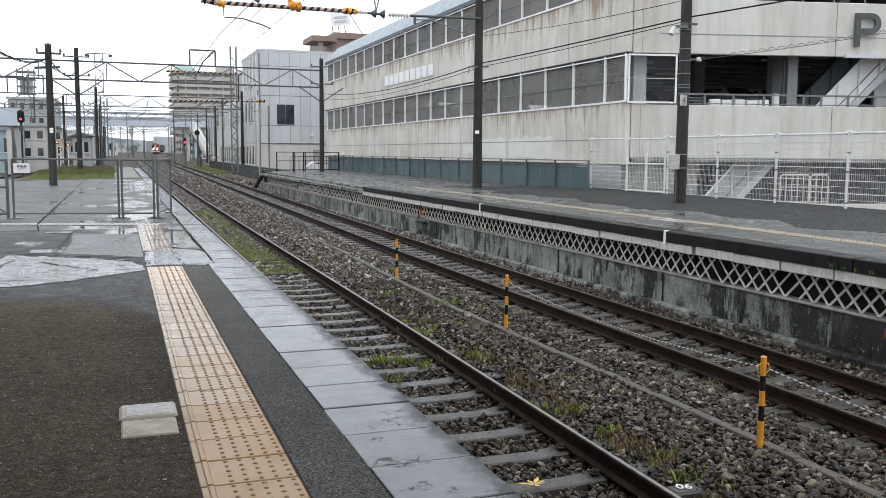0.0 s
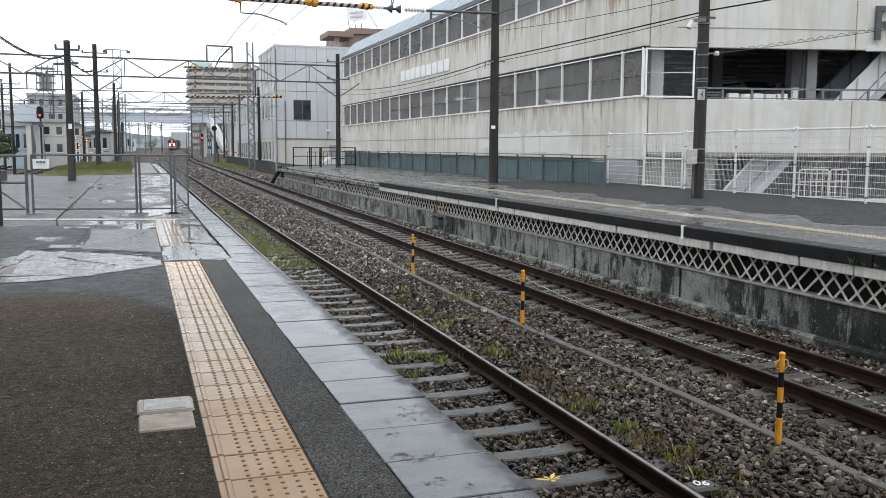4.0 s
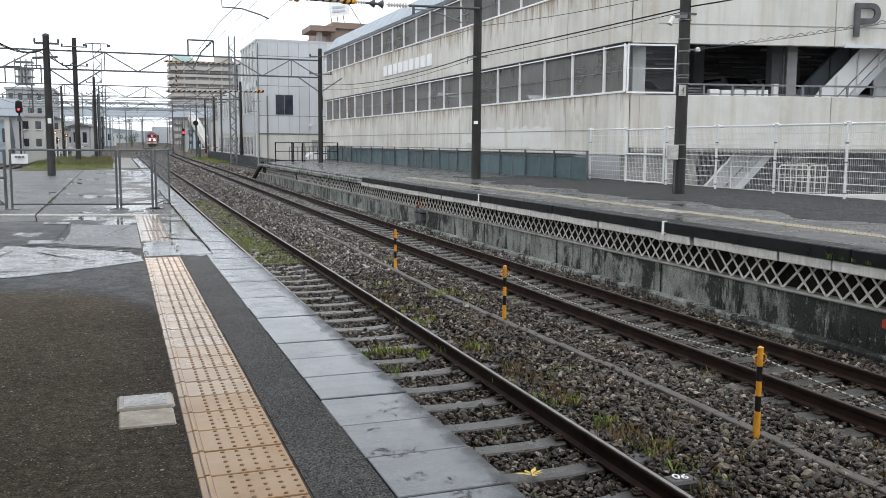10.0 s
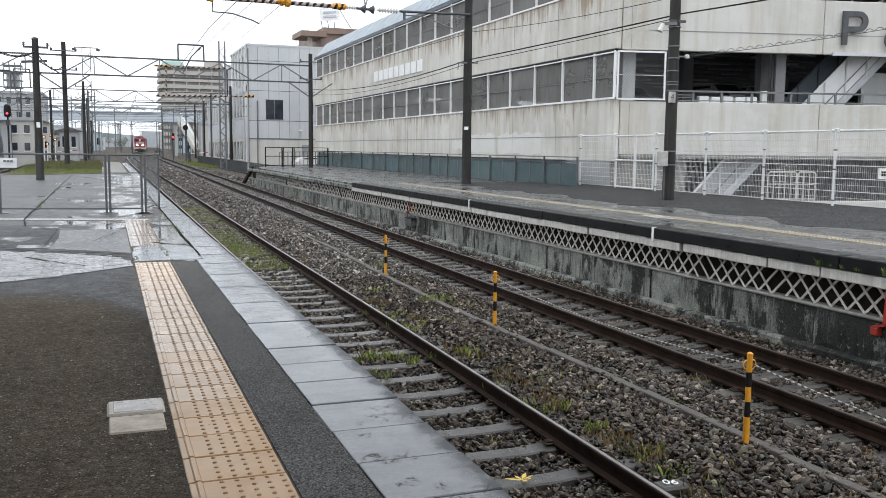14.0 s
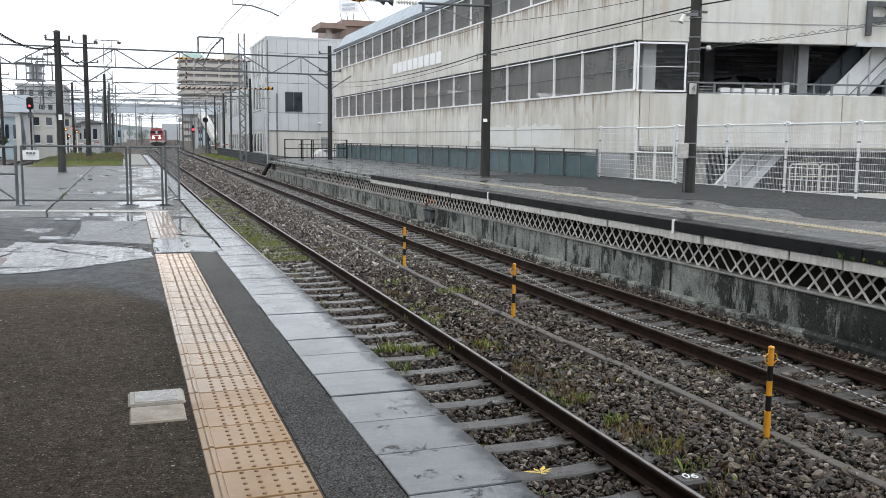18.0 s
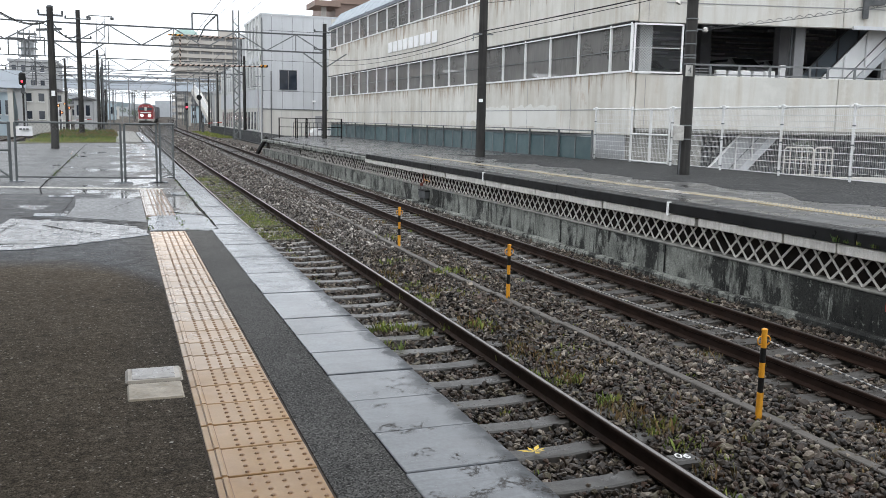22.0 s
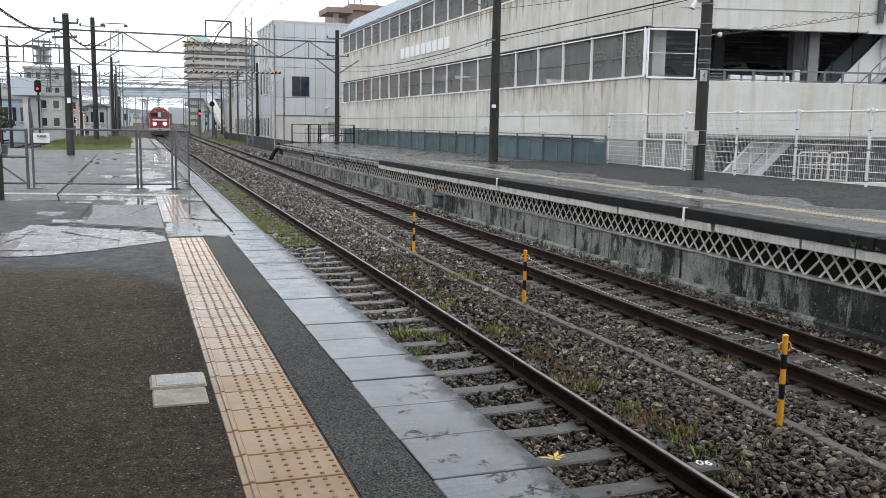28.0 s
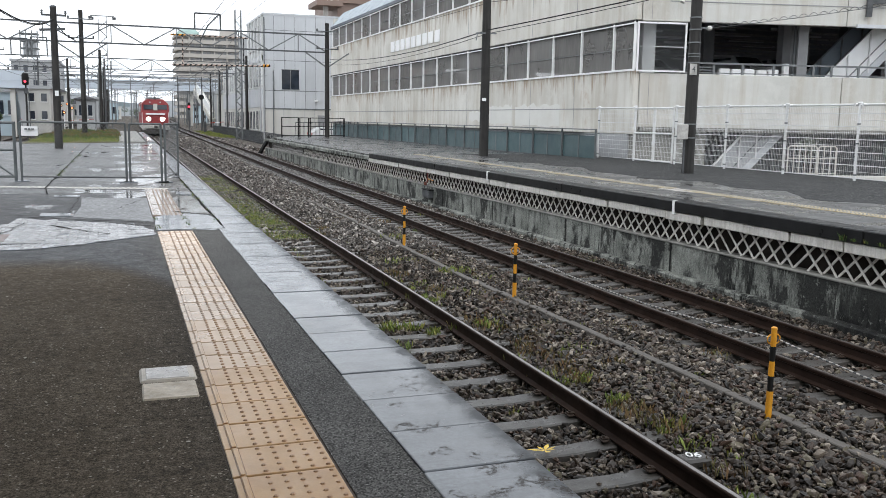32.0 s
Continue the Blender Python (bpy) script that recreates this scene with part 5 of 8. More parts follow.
beam_far = mesh_from(box(B(), XE, XE + 0.34, -0.474, 0.474, -0.212, -0.075, 0.010), "coping_beam", M["wallstain"])
beam_me = mesh_from(box(B(), XE, XE + 0.34, -0.474, 0.474, -0.212, -0.075, 0.010), "coping_beam", M["lattice_white"])
for k in range(-14, 50):
    y = 9.742 + 0.965 * (k + 0.5)
    piece("coping_beam", beam_me if y < 31.5 else beam_far, p2, pose(rng.uniform(-0.008, 0.008), y, rng.uniform(-0.008, 0.004) + (0.0 if y < 31.5 else 0.055), 0, 0, rng.uniform(-0.4, 0.4)), "worn white concrete beam" if y < 31.5 else "crumbling bare concrete edge")
cop_me = mesh_from(box(B(), XE - 0.03, XE + 0.36, -1.99, 1.99, -0.073, Z2, 0.012), "edge_coping", M["rubber"])
for k in range(-7, 6):
    end = k == 5
    piece("edge_coping", cop_me, p2, pose(0, 12.41 - 2.0 + 4.0 * k - (0.33 if end else 0), 0.003) @ Matrix.Diagonal((1, 0.835 if end else 1, 1, 1)), "wet black edge coping")
part("coping_joint", box(B(), XE - 0.040, XE + 0.02, 12.38, 12.44, -0.11, Z2 + 0.012), M["white"], p2, "white joint plate")
part("coping_joint", box(B(), XE - 0.040, XE + 0.02, 20.38, 20.44, -0.11, Z2 + 0.012), M["white"], p2, "white joint plate")
strip_up = mesh_from(obox(B(), (0, -0.192, 0), (0, 0.192, 0.385), 0.032, 0.010, (1, 0, 0)), "lattice_strip", M["lattice_white"])
strip_dn = mesh_from(obox(B(), (0.016, 0.192, 0), (0.016, -0.192, 0.385), 0.032, 0.010, (1, 0, 0)), "lattice_strip", M["lattice_white"])
lat = thing("lattice_skirt", (XE + 0.15, 0, -0.595), "white criss-cross lattice strips under the platform edge", "lattice")
for k in range(-21, 128):
    for me, y0 in ((strip_up, 10.489), (strip_dn, 10.680)):
        y = y0 + 0.272 * k
        if rng.random() > 0.02:
            piece("lattice_strip", me, lat, pose(rng.uniform(-0.004, 0.004), y + rng.uniform(-0.012, 0.012), 0, rng.uniform(-2.0, 2.0), 0, 0))
bm = bmesh.new()
for k in range(36):
    y = 45.5 + 0.272 * k
    obox(bm, (XE + 0.15, y, -0.595), (XE + 0.15, y + 0.384, -0.21), 0.032, 0.010, (1, 0, 0))
    obox(bm, (XE + 0.166, y + 0.384, -0.595), (XE + 0.166, y, -0.21), 0.032, 0.010, (1, 0, 0))
part("lattice_strips_beyond", bm, M["white_worn"], lat, "far run of lattice strips", kind="stuff")
# tactile line
yl = thing("tactile_line_opposite", (10.1, 0, Z2), "worn yellow tactile line along the opposite platform", "tactile paving", kind="structure")
bm = box(B(), -0.147, 0.147, -0.147, 0.147, -0.01, 0.010, 0.004)
flat = set(bm.faces)
for i in range(4):
    for j in range(4):
        rod(bm, (-0.105 + 0.07 * i, -0.105 + 0.07 * j, 0.009), (-0.105 + 0.07 * i, -0.105 + 0.07 * j, 0.016), 0.019, 6, 0.011)
for f in bm.faces:
    f.material_index = int(f not in flat)
ytile = mesh_from(bm, "tile", [M["yellow_line"], M["concrete"]])
for k in range(92):
    y = 4.0 + 0.3 * k
    if y < 31.2 and not 14.3 < y < 14.9:
        piece("tile", ytile, yl, pose(-0.03 + 0.012 * math.sin(y), y, 0.0 + rng.uniform(-0.002, 0.002)))
part("cement_smear", poly(B(), [(9.75, 14.3), (9.88, 13.9), (10.02, 14.25), (10.2, 14.3), (10.2, 14.9), (9.95, 14.8), (9.8, 15.0)], Z2 - 0.01, Z2 + 0.006), M["inset"], yl, "pale broken cement patch")
tufts("edge_weeds", [(XE - 0.02, 8.72, -0.06, 0.05, 0.10, 60), (XE - 0.02, 8.55, -0.05, 0.05, 0.05, 50), (XE - 0.02, 8.35, -0.05, 0.04, 0.05, 40), (XE - 0.02, 8.1, -0.05, 0.05, 0.05, 40), (XE - 0.01, 7.6, -0.05, 0.12, 0.10, 260), (XE - 0.01, 7.35, -0.05, 0.1, 0.09, 160), (XE, 7.1, -0.05, 0.12, 0.09, 120)],
      M["sprout"], "green weeds sprouting from the platform edge joint")
# end ramp
er = thing("buffer_strut", (9.0, 58.5, -0.6), "dark slanting steel strut at the platform end", "strut")
part("strut", obox(B(), (8.30, 59.2, -1.15), (8.75, 57.6, 0.05), 0.16, 0.2), M["black"], er)


def red_bracket(y, z, s, paint="red"):
    r = thing("red_bracket", (XE + 0.05, y, z), "red painted steel bracket fixed to the lattice under the platform", "bracket", "red brackets")
    part("plate", obox(B(), (XE + 0.06, y, z - 0.30 * s), (XE + 0.06, y - 0.02, z + 0.12 * s), 0.10 * s, 0.02, (1, 0, 0)), M[paint], r)
    part("arm", obox(B(), (XE + 0.05, y, z - 0.28 * s), (XE + 0.02, y + 0.16 * s, z - 0.33 * s), 0.09 * s, 0.03), M[paint], r)
    part("hook", box(B(), XE - 0.02, XE + 0.07, y + 0.06 * s, y + 0.17 * s, z - 0.42 * s, z - 0.33 * s, 0.01), M[paint], r)
    part("bar", obox(B(), (XE + 0.07, y - 0.03, z - 0.10), (XE + 0.07, y - 0.5, z - 0.12), 0.02, 0.02), M["yellow"], r, "thin rusty bar")
    return r


red_bracket(7.72, -0.36, 1.0)
red_bracket(25.3, -0.30, 0.7, "rust")
jb = thing("drain_box", (XE + 0.02, 25.1, -0.85), "small dark junction box low on the platform wall", "junction box")
part("body", box(B(), XE - 0.06, XE + 0.10, 24.8, 25.4, -0.95, -0.72, 0.02), M["dark_steel"], jb)
part("lid", box(B(), XE - 0.08, XE + 0.10, 24.76, 25.44, -0.72, -0.69, 0.01), M["black"], jb)


# ---- poles on the second platform ----
def mast(x, y, z, top, r, label, arms=(), paint="pole"):
    p = thing("line_pole", (x, y, z), label, "pole", "poles along the railway")
    part("shaft", rod(B(), (x, y, z - 0.3), (x, y, top), r * 1.12, 18, r * 0.86), M[paint], p, "", True)
    part("cap", lathe(B(), (x, y, top), [(r * 0.9, 0), (r * 0.9, 0.05), (r * 0.4, 0.09)], 14), M["dark_steel"], p)
    for zz, x0, x1 in arms:
        a = part("cross_arm", obox(B(), (x + x0, y, zz), (x + x1, y, zz), 0.07, 0.07), M["dark_steel"], p)
        for xx in (x0, x1):
            part("pin_insulator", lathe(B(), (x + xx * 0.95, y, zz + 0.03), [(0.02, 0), (0.05, 0.04), (0.03, 0.08), (0.05, 0.11), (0.02, 0.16)], 10), M["porcelain"] if abs(xx) > 0.5 else M["dark_steel"], a)
    return p


def straps(p, x, y, r, zs):
    for z in zs:
        part("strap", rod(B(), (x, y, z), (x, y, z + 0.03), r, 18), M["steel"], p, "steel strap")


P1 = mast(13.70, 19.6, Z2, 8.5, 0.142, "tall dark round pole with a number plate on the wet platform")
straps(P1, 13.70, 19.6, 0.162, (2.90, 3.05, 3.12, 3.4, 3.72, 4.02, 4.5, 1.35, 1.0))
part("number_plate", box(B(), 13.49, 13.70, 19.435, 19.45, 2.60, 2.88, 0.004), M["white_worn"], P1, "white number plate")
writing("numeral", "4", 0.20, pose(13.60, 19.43, 2.74, 90, 0, 0), M["dark_steel"], P1, 0.002)
bx = part("meter_box", box(B(), 13.28, 13.50, 19.36, 19.56, 0.98, 1.36, 0.015), M["white_worn"], P1, "pale metal meter box")
part("conduit", rod(B(), (13.45, 19.44, 0.1), (13.45, 19.44, 0.98), 0.02, 8), M["dark_steel"], P1, "thin conduit")
part("lamp_arm", obox(B(), (13.70, 19.5, 4.60), (13.20, 19.4, 4.55), 0.06, 0.08), M["steel"], P1)
part("lamp_head", rod(B(), (13.12, 19.4, 4.36), (13.22, 19.4, 4.55), 0.07, 10, 0.05), M["porcelain"], P1, "pale lamp head")
part("clamp_arm", obox(B(), (13.5, 19.5, 4.66), (13.95, 19.5, 4.66), 0.07, 0.05), M["dark_steel"], P1)
part("spool_insulator", lathe(B(), (14.05, 19.5, 3.72), [(0.03, 0), (0.07, 0.03), (0.07, 0.09), (0.03, 0.12)], 12), M["porcelain"], P1, "white spool insulator")
part("spool_arm", obox(B(), (13.75, 19.5, 3.78), (14.05, 19.5, 3.78), 0.03, 0.03), M["steel"], P1)

PB = mast(12.16, 29.8, Z2, 8.2, 0.155, "tall dark round pole carrying the striped cantilever arm")
part("tag", box(B(), 11.99, 12.14, 29.62, 29.635, 2.05, 2.16), M["white"], PB, "small white tag")
part("side_arm", obox(B(), (12.5, 29.7, 4.42), (11.75, 29.7, 4.40), 0.05, 0.05), M["steel"], PB)
part("hanger", rod(B(), (11.78, 29.7, 4.40), (11.74, 29.7, 4.15), 0.02, 8), M["steel"], PB)
part("cantilever", rod(B(), (12.16, 29.65, 6.08), (9.55, 29.65, 6.03), 0.045, 10), M["dark_steel"], PB, "dark steel cantilever tube", True)
part("steady_arm", pipe(B(), [(9.7, 29.65, 5.9), (10.2, 29.6, 5.92), (10.9, 29.5, 5.72), (11.4, 29.4, 5.52)], 0.022, 8), M["steel"], PB, "curved steady arm", True)
part("steady_drop", rod(B(), (9.72, 29.65, 6.03), (9.72, 29.65, 5.75), 0.05, 8), M["dark_steel"], PB)


def disc_string(bm, p, q, n, r):
    p, q = Vector(p), Vector(q)
    for i in range(n):
        a, b = p.lerp(q, i / n), p.lerp(q, (i + 0.45) / n)
        rod(bm, a, b, r, 12, r * 0.45)
    rod(bm, p, q, r * 0.3, 8)
    return bm


part("insulator", disc_string(B(), (9.45, 29.65, 6.03), (8.75, 29.65, 6.02), 7, 0.10), M["porcelain"], PB, "ribbed porcelain insulator")
part("turnbuckle", disc_string(B(), (8.62, 29.65, 6.02), (8.02, 29.65, 6.03), 2, 0.15), M["dark_steel"], PB, "dark clamp with grey hanger")
part("hanger_strap", obox(B(), (8.34, 29.65, 6.1), (8.15, 29.65, 7.3), 0.10, 0.02), M["steel"], PB)
part("hanger_strap", obox(B(), (8.34, 29.65, 6.1), (8.62, 29.65, 7.3), 0.10, 0.02), M["steel"], PB)
part("insulator", disc_string(B(), (7.98, 29.65, 6.04), (7.62, 29.65, 6.05), 4, 0.085), M["porcelain"], PB, "ribbed porcelain insulator")


def wrapped(parent, name, p, q, r, pitch, mats, label, seed=1, lump=0.12):
    """A bar bound round and round with two tapes."""
    rr = random.Random(seed)
    p, q = Vector(p), Vector(q)
    d = (q - p).normalized()
    s = d.orthogonal().normalized()
    u = d.cross(s)
    L, m = (q - p).length, 12
    n = max(4, int(L / 0.03))
    bm = bmesh.new()
    rings = []
    for i in range(n + 1):
        rad = r * (1 + rr.uniform(-lump, lump)) * (0.75 if i in (0, n) else 1.0)
        rings.append([bm.verts.new(p + d * (L * i / n) + (s * math.cos(2 * math.pi * k / m) + u * math.sin(2 * math.pi * k / m)) * rad) for k in range(m)])
    for i, (a, b) in enumerate(zip(rings, rings[1:])):
        for k in range(m):
            f = bm.faces.new((a[k], a[(k + 1) % m], b[(k + 1) % m], b[k]))
            f.material_index = int(((L * i / n) / pitch + k / m) % 1.0 > 0.55)
    bm.faces.new(rings[0][::-1])
    bm.faces.new(rings[-1])
    return part(name, bm, [M[x] for x in mats], parent, label)


wrapped(PB, "wrapped_bar", (7.25, 29.65, 6.05), (3.1, 29.65, 6.06), 0.068, 0.24, ("pinkwrap", "black"), "bar bound with faded pale and dark tape", 3)
wrapped(PB, "wrapped_end", (7.66, 29.65, 6.05), (7.20, 29.65, 6.05), 0.105, 0.20, ("yellow", "black"), "yellow and black wrapped joint", 4)
wrapped(PB, "wrapped_joint", (5.80, 29.65, 6.08), (5.36, 29.65, 6.12), 0.145, 0.5, ("yellow", "yellow"), "lumpy yellow wrapped joint", 5, 0.2)
wrapped(PB, "wrapped_joint", (3.34, 29.65, 6.02), (3.12, 29.65, 6.05), 0.11, 0.4, ("yellow", "yellow"), "small yellow wrapped joint", 6, 0.15)
wrapped(PB, "wrapped_end", (3.12, 29.65, 6.06), (2.60, 29.65, 6.14), 0.115, 0.22, ("pinkwrap", "black"), "pale wrapped bar end", 7, 0.2)
wrapped(PB, "stay", (3.0, 29.65, 6.12), (3.45, 29.65, 6.75), 0.06, 0.24, ("pinkwrap", "black"), "wrapped slanting stay", 8)
wrapped(PB, "stay", (5.45, 29.65, 6.18), (5.22, 29.65, 6.9), 0.07, 0.2, ("black", "yellow"), "wrapped upright stay", 9)
part("clamp_block", rod(B(), (4.35, 29.65, 6.16), (4.55, 29.65, 6.6), 0.075, 10, 0.06), M["gutter"], PB, "blue-grey clamp insulator", True)
part("steady_arm", pipe(B(), [(3.3, 29.65, 5.95), (3.3, 29.65, 5.62), (3.9, 29.6, 5.60), (4.5, 29.5, 5.42), (4.75, 29.45, 5.30)], 0.022, 8), M["dark_steel"], PB, "curved steady arm", True)

# ---- white mesh fence ----
def mesh_fence(name, y0, y1, x, z, h, label, fine):
    f = thing(name, (x, y0, z), label, "fence", "white mesh fence along the opposite platform")
    for y in (y1,) if y0 > 11.8 and y0 < 26 else (y0, y1):
        part("post", rod(B(), (x, y, z), (x, y, z + h), 0.034, 10), M["fence_white"], f, "", True)
        part("cap", lathe(B(), (x, y, z + h), [(0.045, -0.03), (0.055, 0.0), (0.04, 0.03)], 10), M["fence_white"], f)
    part("top_rail", rod(B(), (x, y0, z + h - 0.04), (x, y1, z + h - 0.04), 0.026, 8), M["fence_white"], f, "", True)
    for zz in (0.12, 0.86, 1.32):
        part("clamp", rod(B(), (x, y1, z + zz), (x, y1, z + zz + 0.035), 0.046, 10), M["steel"], f, "grey post clamp")
    for dy in (-0.12, 0.12):
        part("end_cap", rod(B(), (x - 0.05, y1 + dy, z + h - 0.04), (x + 0.05, y1 + dy, z + h - 0.04), 0.04, 10), M["fence_white"], f, "round white rail joint")
    for k in range(12):
        zz = z + 0.06 + 0.152 * k
        part("wire", obox(B(), (x - 0.012, y0, zz), (x - 0.012, y1, zz), 0.012, 0.020 if k % 2 == 0 else 0.010), M["fence_white"], f, "horizontal wire")
    bm = bmesh.new()
    y = y0 + fine
    while y < y1:
        obox(bm, (x, y, z + 0.06), (x, y, z + h - 0.06), 0.004, 0.004, (0, 1, 0))
        y += fine
    part("upright_wire", bm, M["fence_white"], f, "fine upright wire", kind="stuff")
    return f


for a, b in ((21.53, 24.03), (19.08, 21.53), (16.62, 19.08), (14.15, 16.62), (11.7, 14.15)):
    mesh_fence("mesh_fence", a, b, 16.3, Z2, 1.83, "white welded mesh fence on the edge of the wet platform", 0.06)
mesh_fence("mesh_fence", 26.42, 28.87, 16.3, Z2, 1.83, "white welded mesh fence beside the gate", 0.12)
g2 = thing("mesh_gate", (16.25, 24.3, Z2), "white steel mesh double gate with a middle rail", "gate")
for y0, y1 in ((24.10, 25.15), (25.20, 26.36)):
    for y in (y0, y1):
        part("upright", rod(B(), (16.25, y, Z2 + 0.02), (16.25, y, Z2 + 1.80), 0.032, 8), M["fence_white"], g2, "", True)
    for z in (0.06, 0.95, 1.76):
        part("rail", rod(B(), (16.25, y0, Z2 + z), (16.25, y1, Z2 + z), 0.03, 8), M["fence_white"], g2, "", True)
    bm = bmesh.new()
    for k in range(1, 13):
        obox(bm, (16.25, y0 + (y1 - y0) * k / 13, Z2 + 0.06), (16.25, y0 + (y1 - y0) * k / 13, Z2 + 1.76), 0.005, 0.005, (0, 1, 0))
    for k in range(1, 12):
        obox(bm, (16.25, y0, Z2 + 0.06 + 0.15 * k), (16.25, y1, Z2 + 0.06 + 0.15 * k), 0.008, 0.009)
    part("welded_wire", bm, M["fence_white"], g2, "welded wire", kind="stuff")

# ---- teal panel fence ----
for k in range(16):
    y0, y1 = 27.75 + 2.5 * k, 27.75 + 2.5 * (k + 1)
    xx = 15.55 - 0.025 * k
    z = Z2 - 0.08
    f = thing("panel_fence", (xx, y0, z), "teal sheet panel fence with a dark top rail", "fence", "teal panel fence along the platform")
    part("panel", box(B(), xx + 0.02, xx + 0.045, y0 + 0.04, y1 - 0.04, z + 0.06, z + 0.88), M["green"], f, "dull teal sheet panel")
    part("panel_seam", box(B(), xx + 0.0, xx + 0.02, (y0 + y1) / 2 - 0.03, (y0 + y1) / 2 + 0.03, z + 0.06, z + 0.88), M["steel"], f, "pale seam strip")
    part("post", obox(B(), (xx, y0, z), (xx, y0, z + 1.12), 0.055, 0.055, (0, 1, 0)), M["fence_grey"], f)
    part("top_rail", obox(B(), (xx, y0, z + 1.10), (xx, y1, z + 1.10), 0.04, 0.04), M["steel"], f)
    part("mid_rail", obox(B(), (xx, y0, z + 0.93), (xx, y1, z + 0.93), 0.04, 0.045), M["fence_grey"], f)
    part("foot_rail", obox(B(), (xx - 0.02, y0, z + 0.05), (xx - 0.02, y1, z + 0.05), 0.05, 0.05), M["dark_steel"], f)

# ---- car park ----
Y1 = 78.0
cp = thing("car_park", (XF, YC, 0), "large weathered cream concrete multi-storey car park", "car park")
FL = [(0.97, 3.24), (5.03, 7.36)]
for z0, z1 in FL:
    part("parapet", box(B(), XF, XF + 0.22, YC, Y1, z0, z1, 0.02), M["cream"], cp, "rust-streaked cream concrete band")
part("eaves_band", box(B(), XF - 0.02, XF + 0.3, YC, Y1, 9.0, 9.18), M["gutter"], cp, "dark blue gutter line")
bm = bmesh.new()
vs = [bm.verts.new(q) for q in ((XF - 0.05, YC, 9.18), (XF - 0.05, Y1, 9.18), (XF + 1.1, Y1, 10.45), (XF + 1.1, YC, 10.45), (XF + 1.1, YC, 9.18), (XF + 1.1, Y1, 9.18))]
for f in ((0, 1, 2, 3), (0, 3, 4), (1, 5, 2), (3, 2, 5, 4), (0, 4, 5, 1)):
    bm.faces.new([vs[i] for i in f])
rf = part("roof_edge", bm, M["roofblue"], cp, "blue-grey sheet metal roof edge")
for k in range(26):
    y = YC + 1.0 + 2.0 * k
    if y < Y1:
        part("roof_seam", obox(B(), (XF - 0.06, y, 9.185), (XF + 1.09, y, 10.455), 0.03, 0.012), M["roofblue"], rf)
part("roof", box(B(), XF + 1.1, 55, YC, Y1, 9.9, 10.1), M["inside"], cp)
for z in (3.0, 7.1):
    part("deck", box(B(), XF + 0.22, 55, YC + 0.25, Y1, z - 0.35, z), M["inside"], cp, "grey concrete deck")
# rear walls out of view; gaps added to let daylight onto the decks
for z0, z1 in ((-1.2, 3.9), (6.0, 8.0), (9.4, 9.9)):
    part("back_wall", box(B(), 50, 50.3, YC, Y1, 4.7 if z0 == 6.0 else z0, z1), M["inside"], cp)
    part("far_wall", box(B(), XF + 0.22, 50, Y1 - 0.3, Y1, z0, z1), M["cream"], cp)
for yy in range(3):
    for xx in range(3):
        for z0, z1 in ((3.0, 6.75), (7.1, 9.9), (-1.2, 2.65)):
            part("column", box(B(), 24.3 + 8 * xx, 24.85 + 8 * xx, 34 + 12 * yy, 34.55 + 12 * yy, z0, z1), M["inside"], cp)
for n_row, (z0, z1) in enumerate(((3.24, 5.03), (7.36, 9.0))):
    part("sill_rail", obox(B(), (XF - 0.02, YC, z0 + 0.03), (XF - 0.02, Y1, z0 + 0.03), 0.05, 0.07), M["white"], cp, "white sill rail")
    # black strip added as the shadow line below each band
    part("head_gap", box(B(), XF - 0.015, XF + 0.06, YC, Y1, z1 - 0.09, z1 - 0.005), M["black"], cp, "black strip for the shade under the wall band")
    part("head_rail", obox(B(), (XF - 0.02, YC, z1 - 0.115), (XF - 0.02, Y1, z1 - 0.115), 0.05, 0.045), M["white"], cp, "white head rail")
    ys = [YC + 0.05] + [29.76 + 2.5 * k for k in range(20)]
    ys = [y for y in ys if y < Y1]
    for y in ys:
        part("mullion", box(B(), XF - 0.04, XF + 0.05, y - 0.037, y + 0.037, z0 + 0.06, z1 - 0.05), M["white"], cp, "white painted mullion")
    part("cross_rail", obox(B(), (XF + 0.035, YC, (z0 + z1) / 2 - 0.1), (XF + 0.035, Y1, (z0 + z1) / 2 - 0.1), 0.025, 0.025), M["steel"], cp, "thin grey cross rail")
    for ya, yb in zip(ys, ys[1:]):
        part("net_panel", box(B(), XF + 0.05, XF + 0.07, ya + 0.05, yb - 0.05, z0 + 0.07, z1 - 0.06), M["net"], cp, "grey-brown netting panel")
for k in range(6):
    y = 34.75 + 8.35 * k
    for z0, z1 in ((3.0, 5.4), (7.1, 9.4)):
        part("column", box(B(), XF + 0.75, XF + 1.15, y, y + 0.42, z0, z1), M["office"], cp, "pale concrete column")
part("inner_barrier", box(B(), XF + 3.4, XF + 3.5, 46, 75, 3.55, 3.95), M["white"], cp, "white guard rail on the deck")
part("inner_barrier", box(B(), XF + 3.4, XF + 3.5, 40, 75, 4.45, 4.55), M["white"], cp, "white cable tray")
# lettered sign: nine plain white plates
sg = thing("wall_sign", (XF - 0.02, 49, 6.1), "row of nine white sign plates on the car park front", "sign")
for k in range(9):
    y = 49.3 + 1.13 * k
    part("plate", box(B(), XF - 0.06, XF - 0.005, y, y + 0.86, 5.83, 6.52, 0.015), M["white"], sg, "white sign plate")
# painted-over patches and joints
rag = random.Random(12)


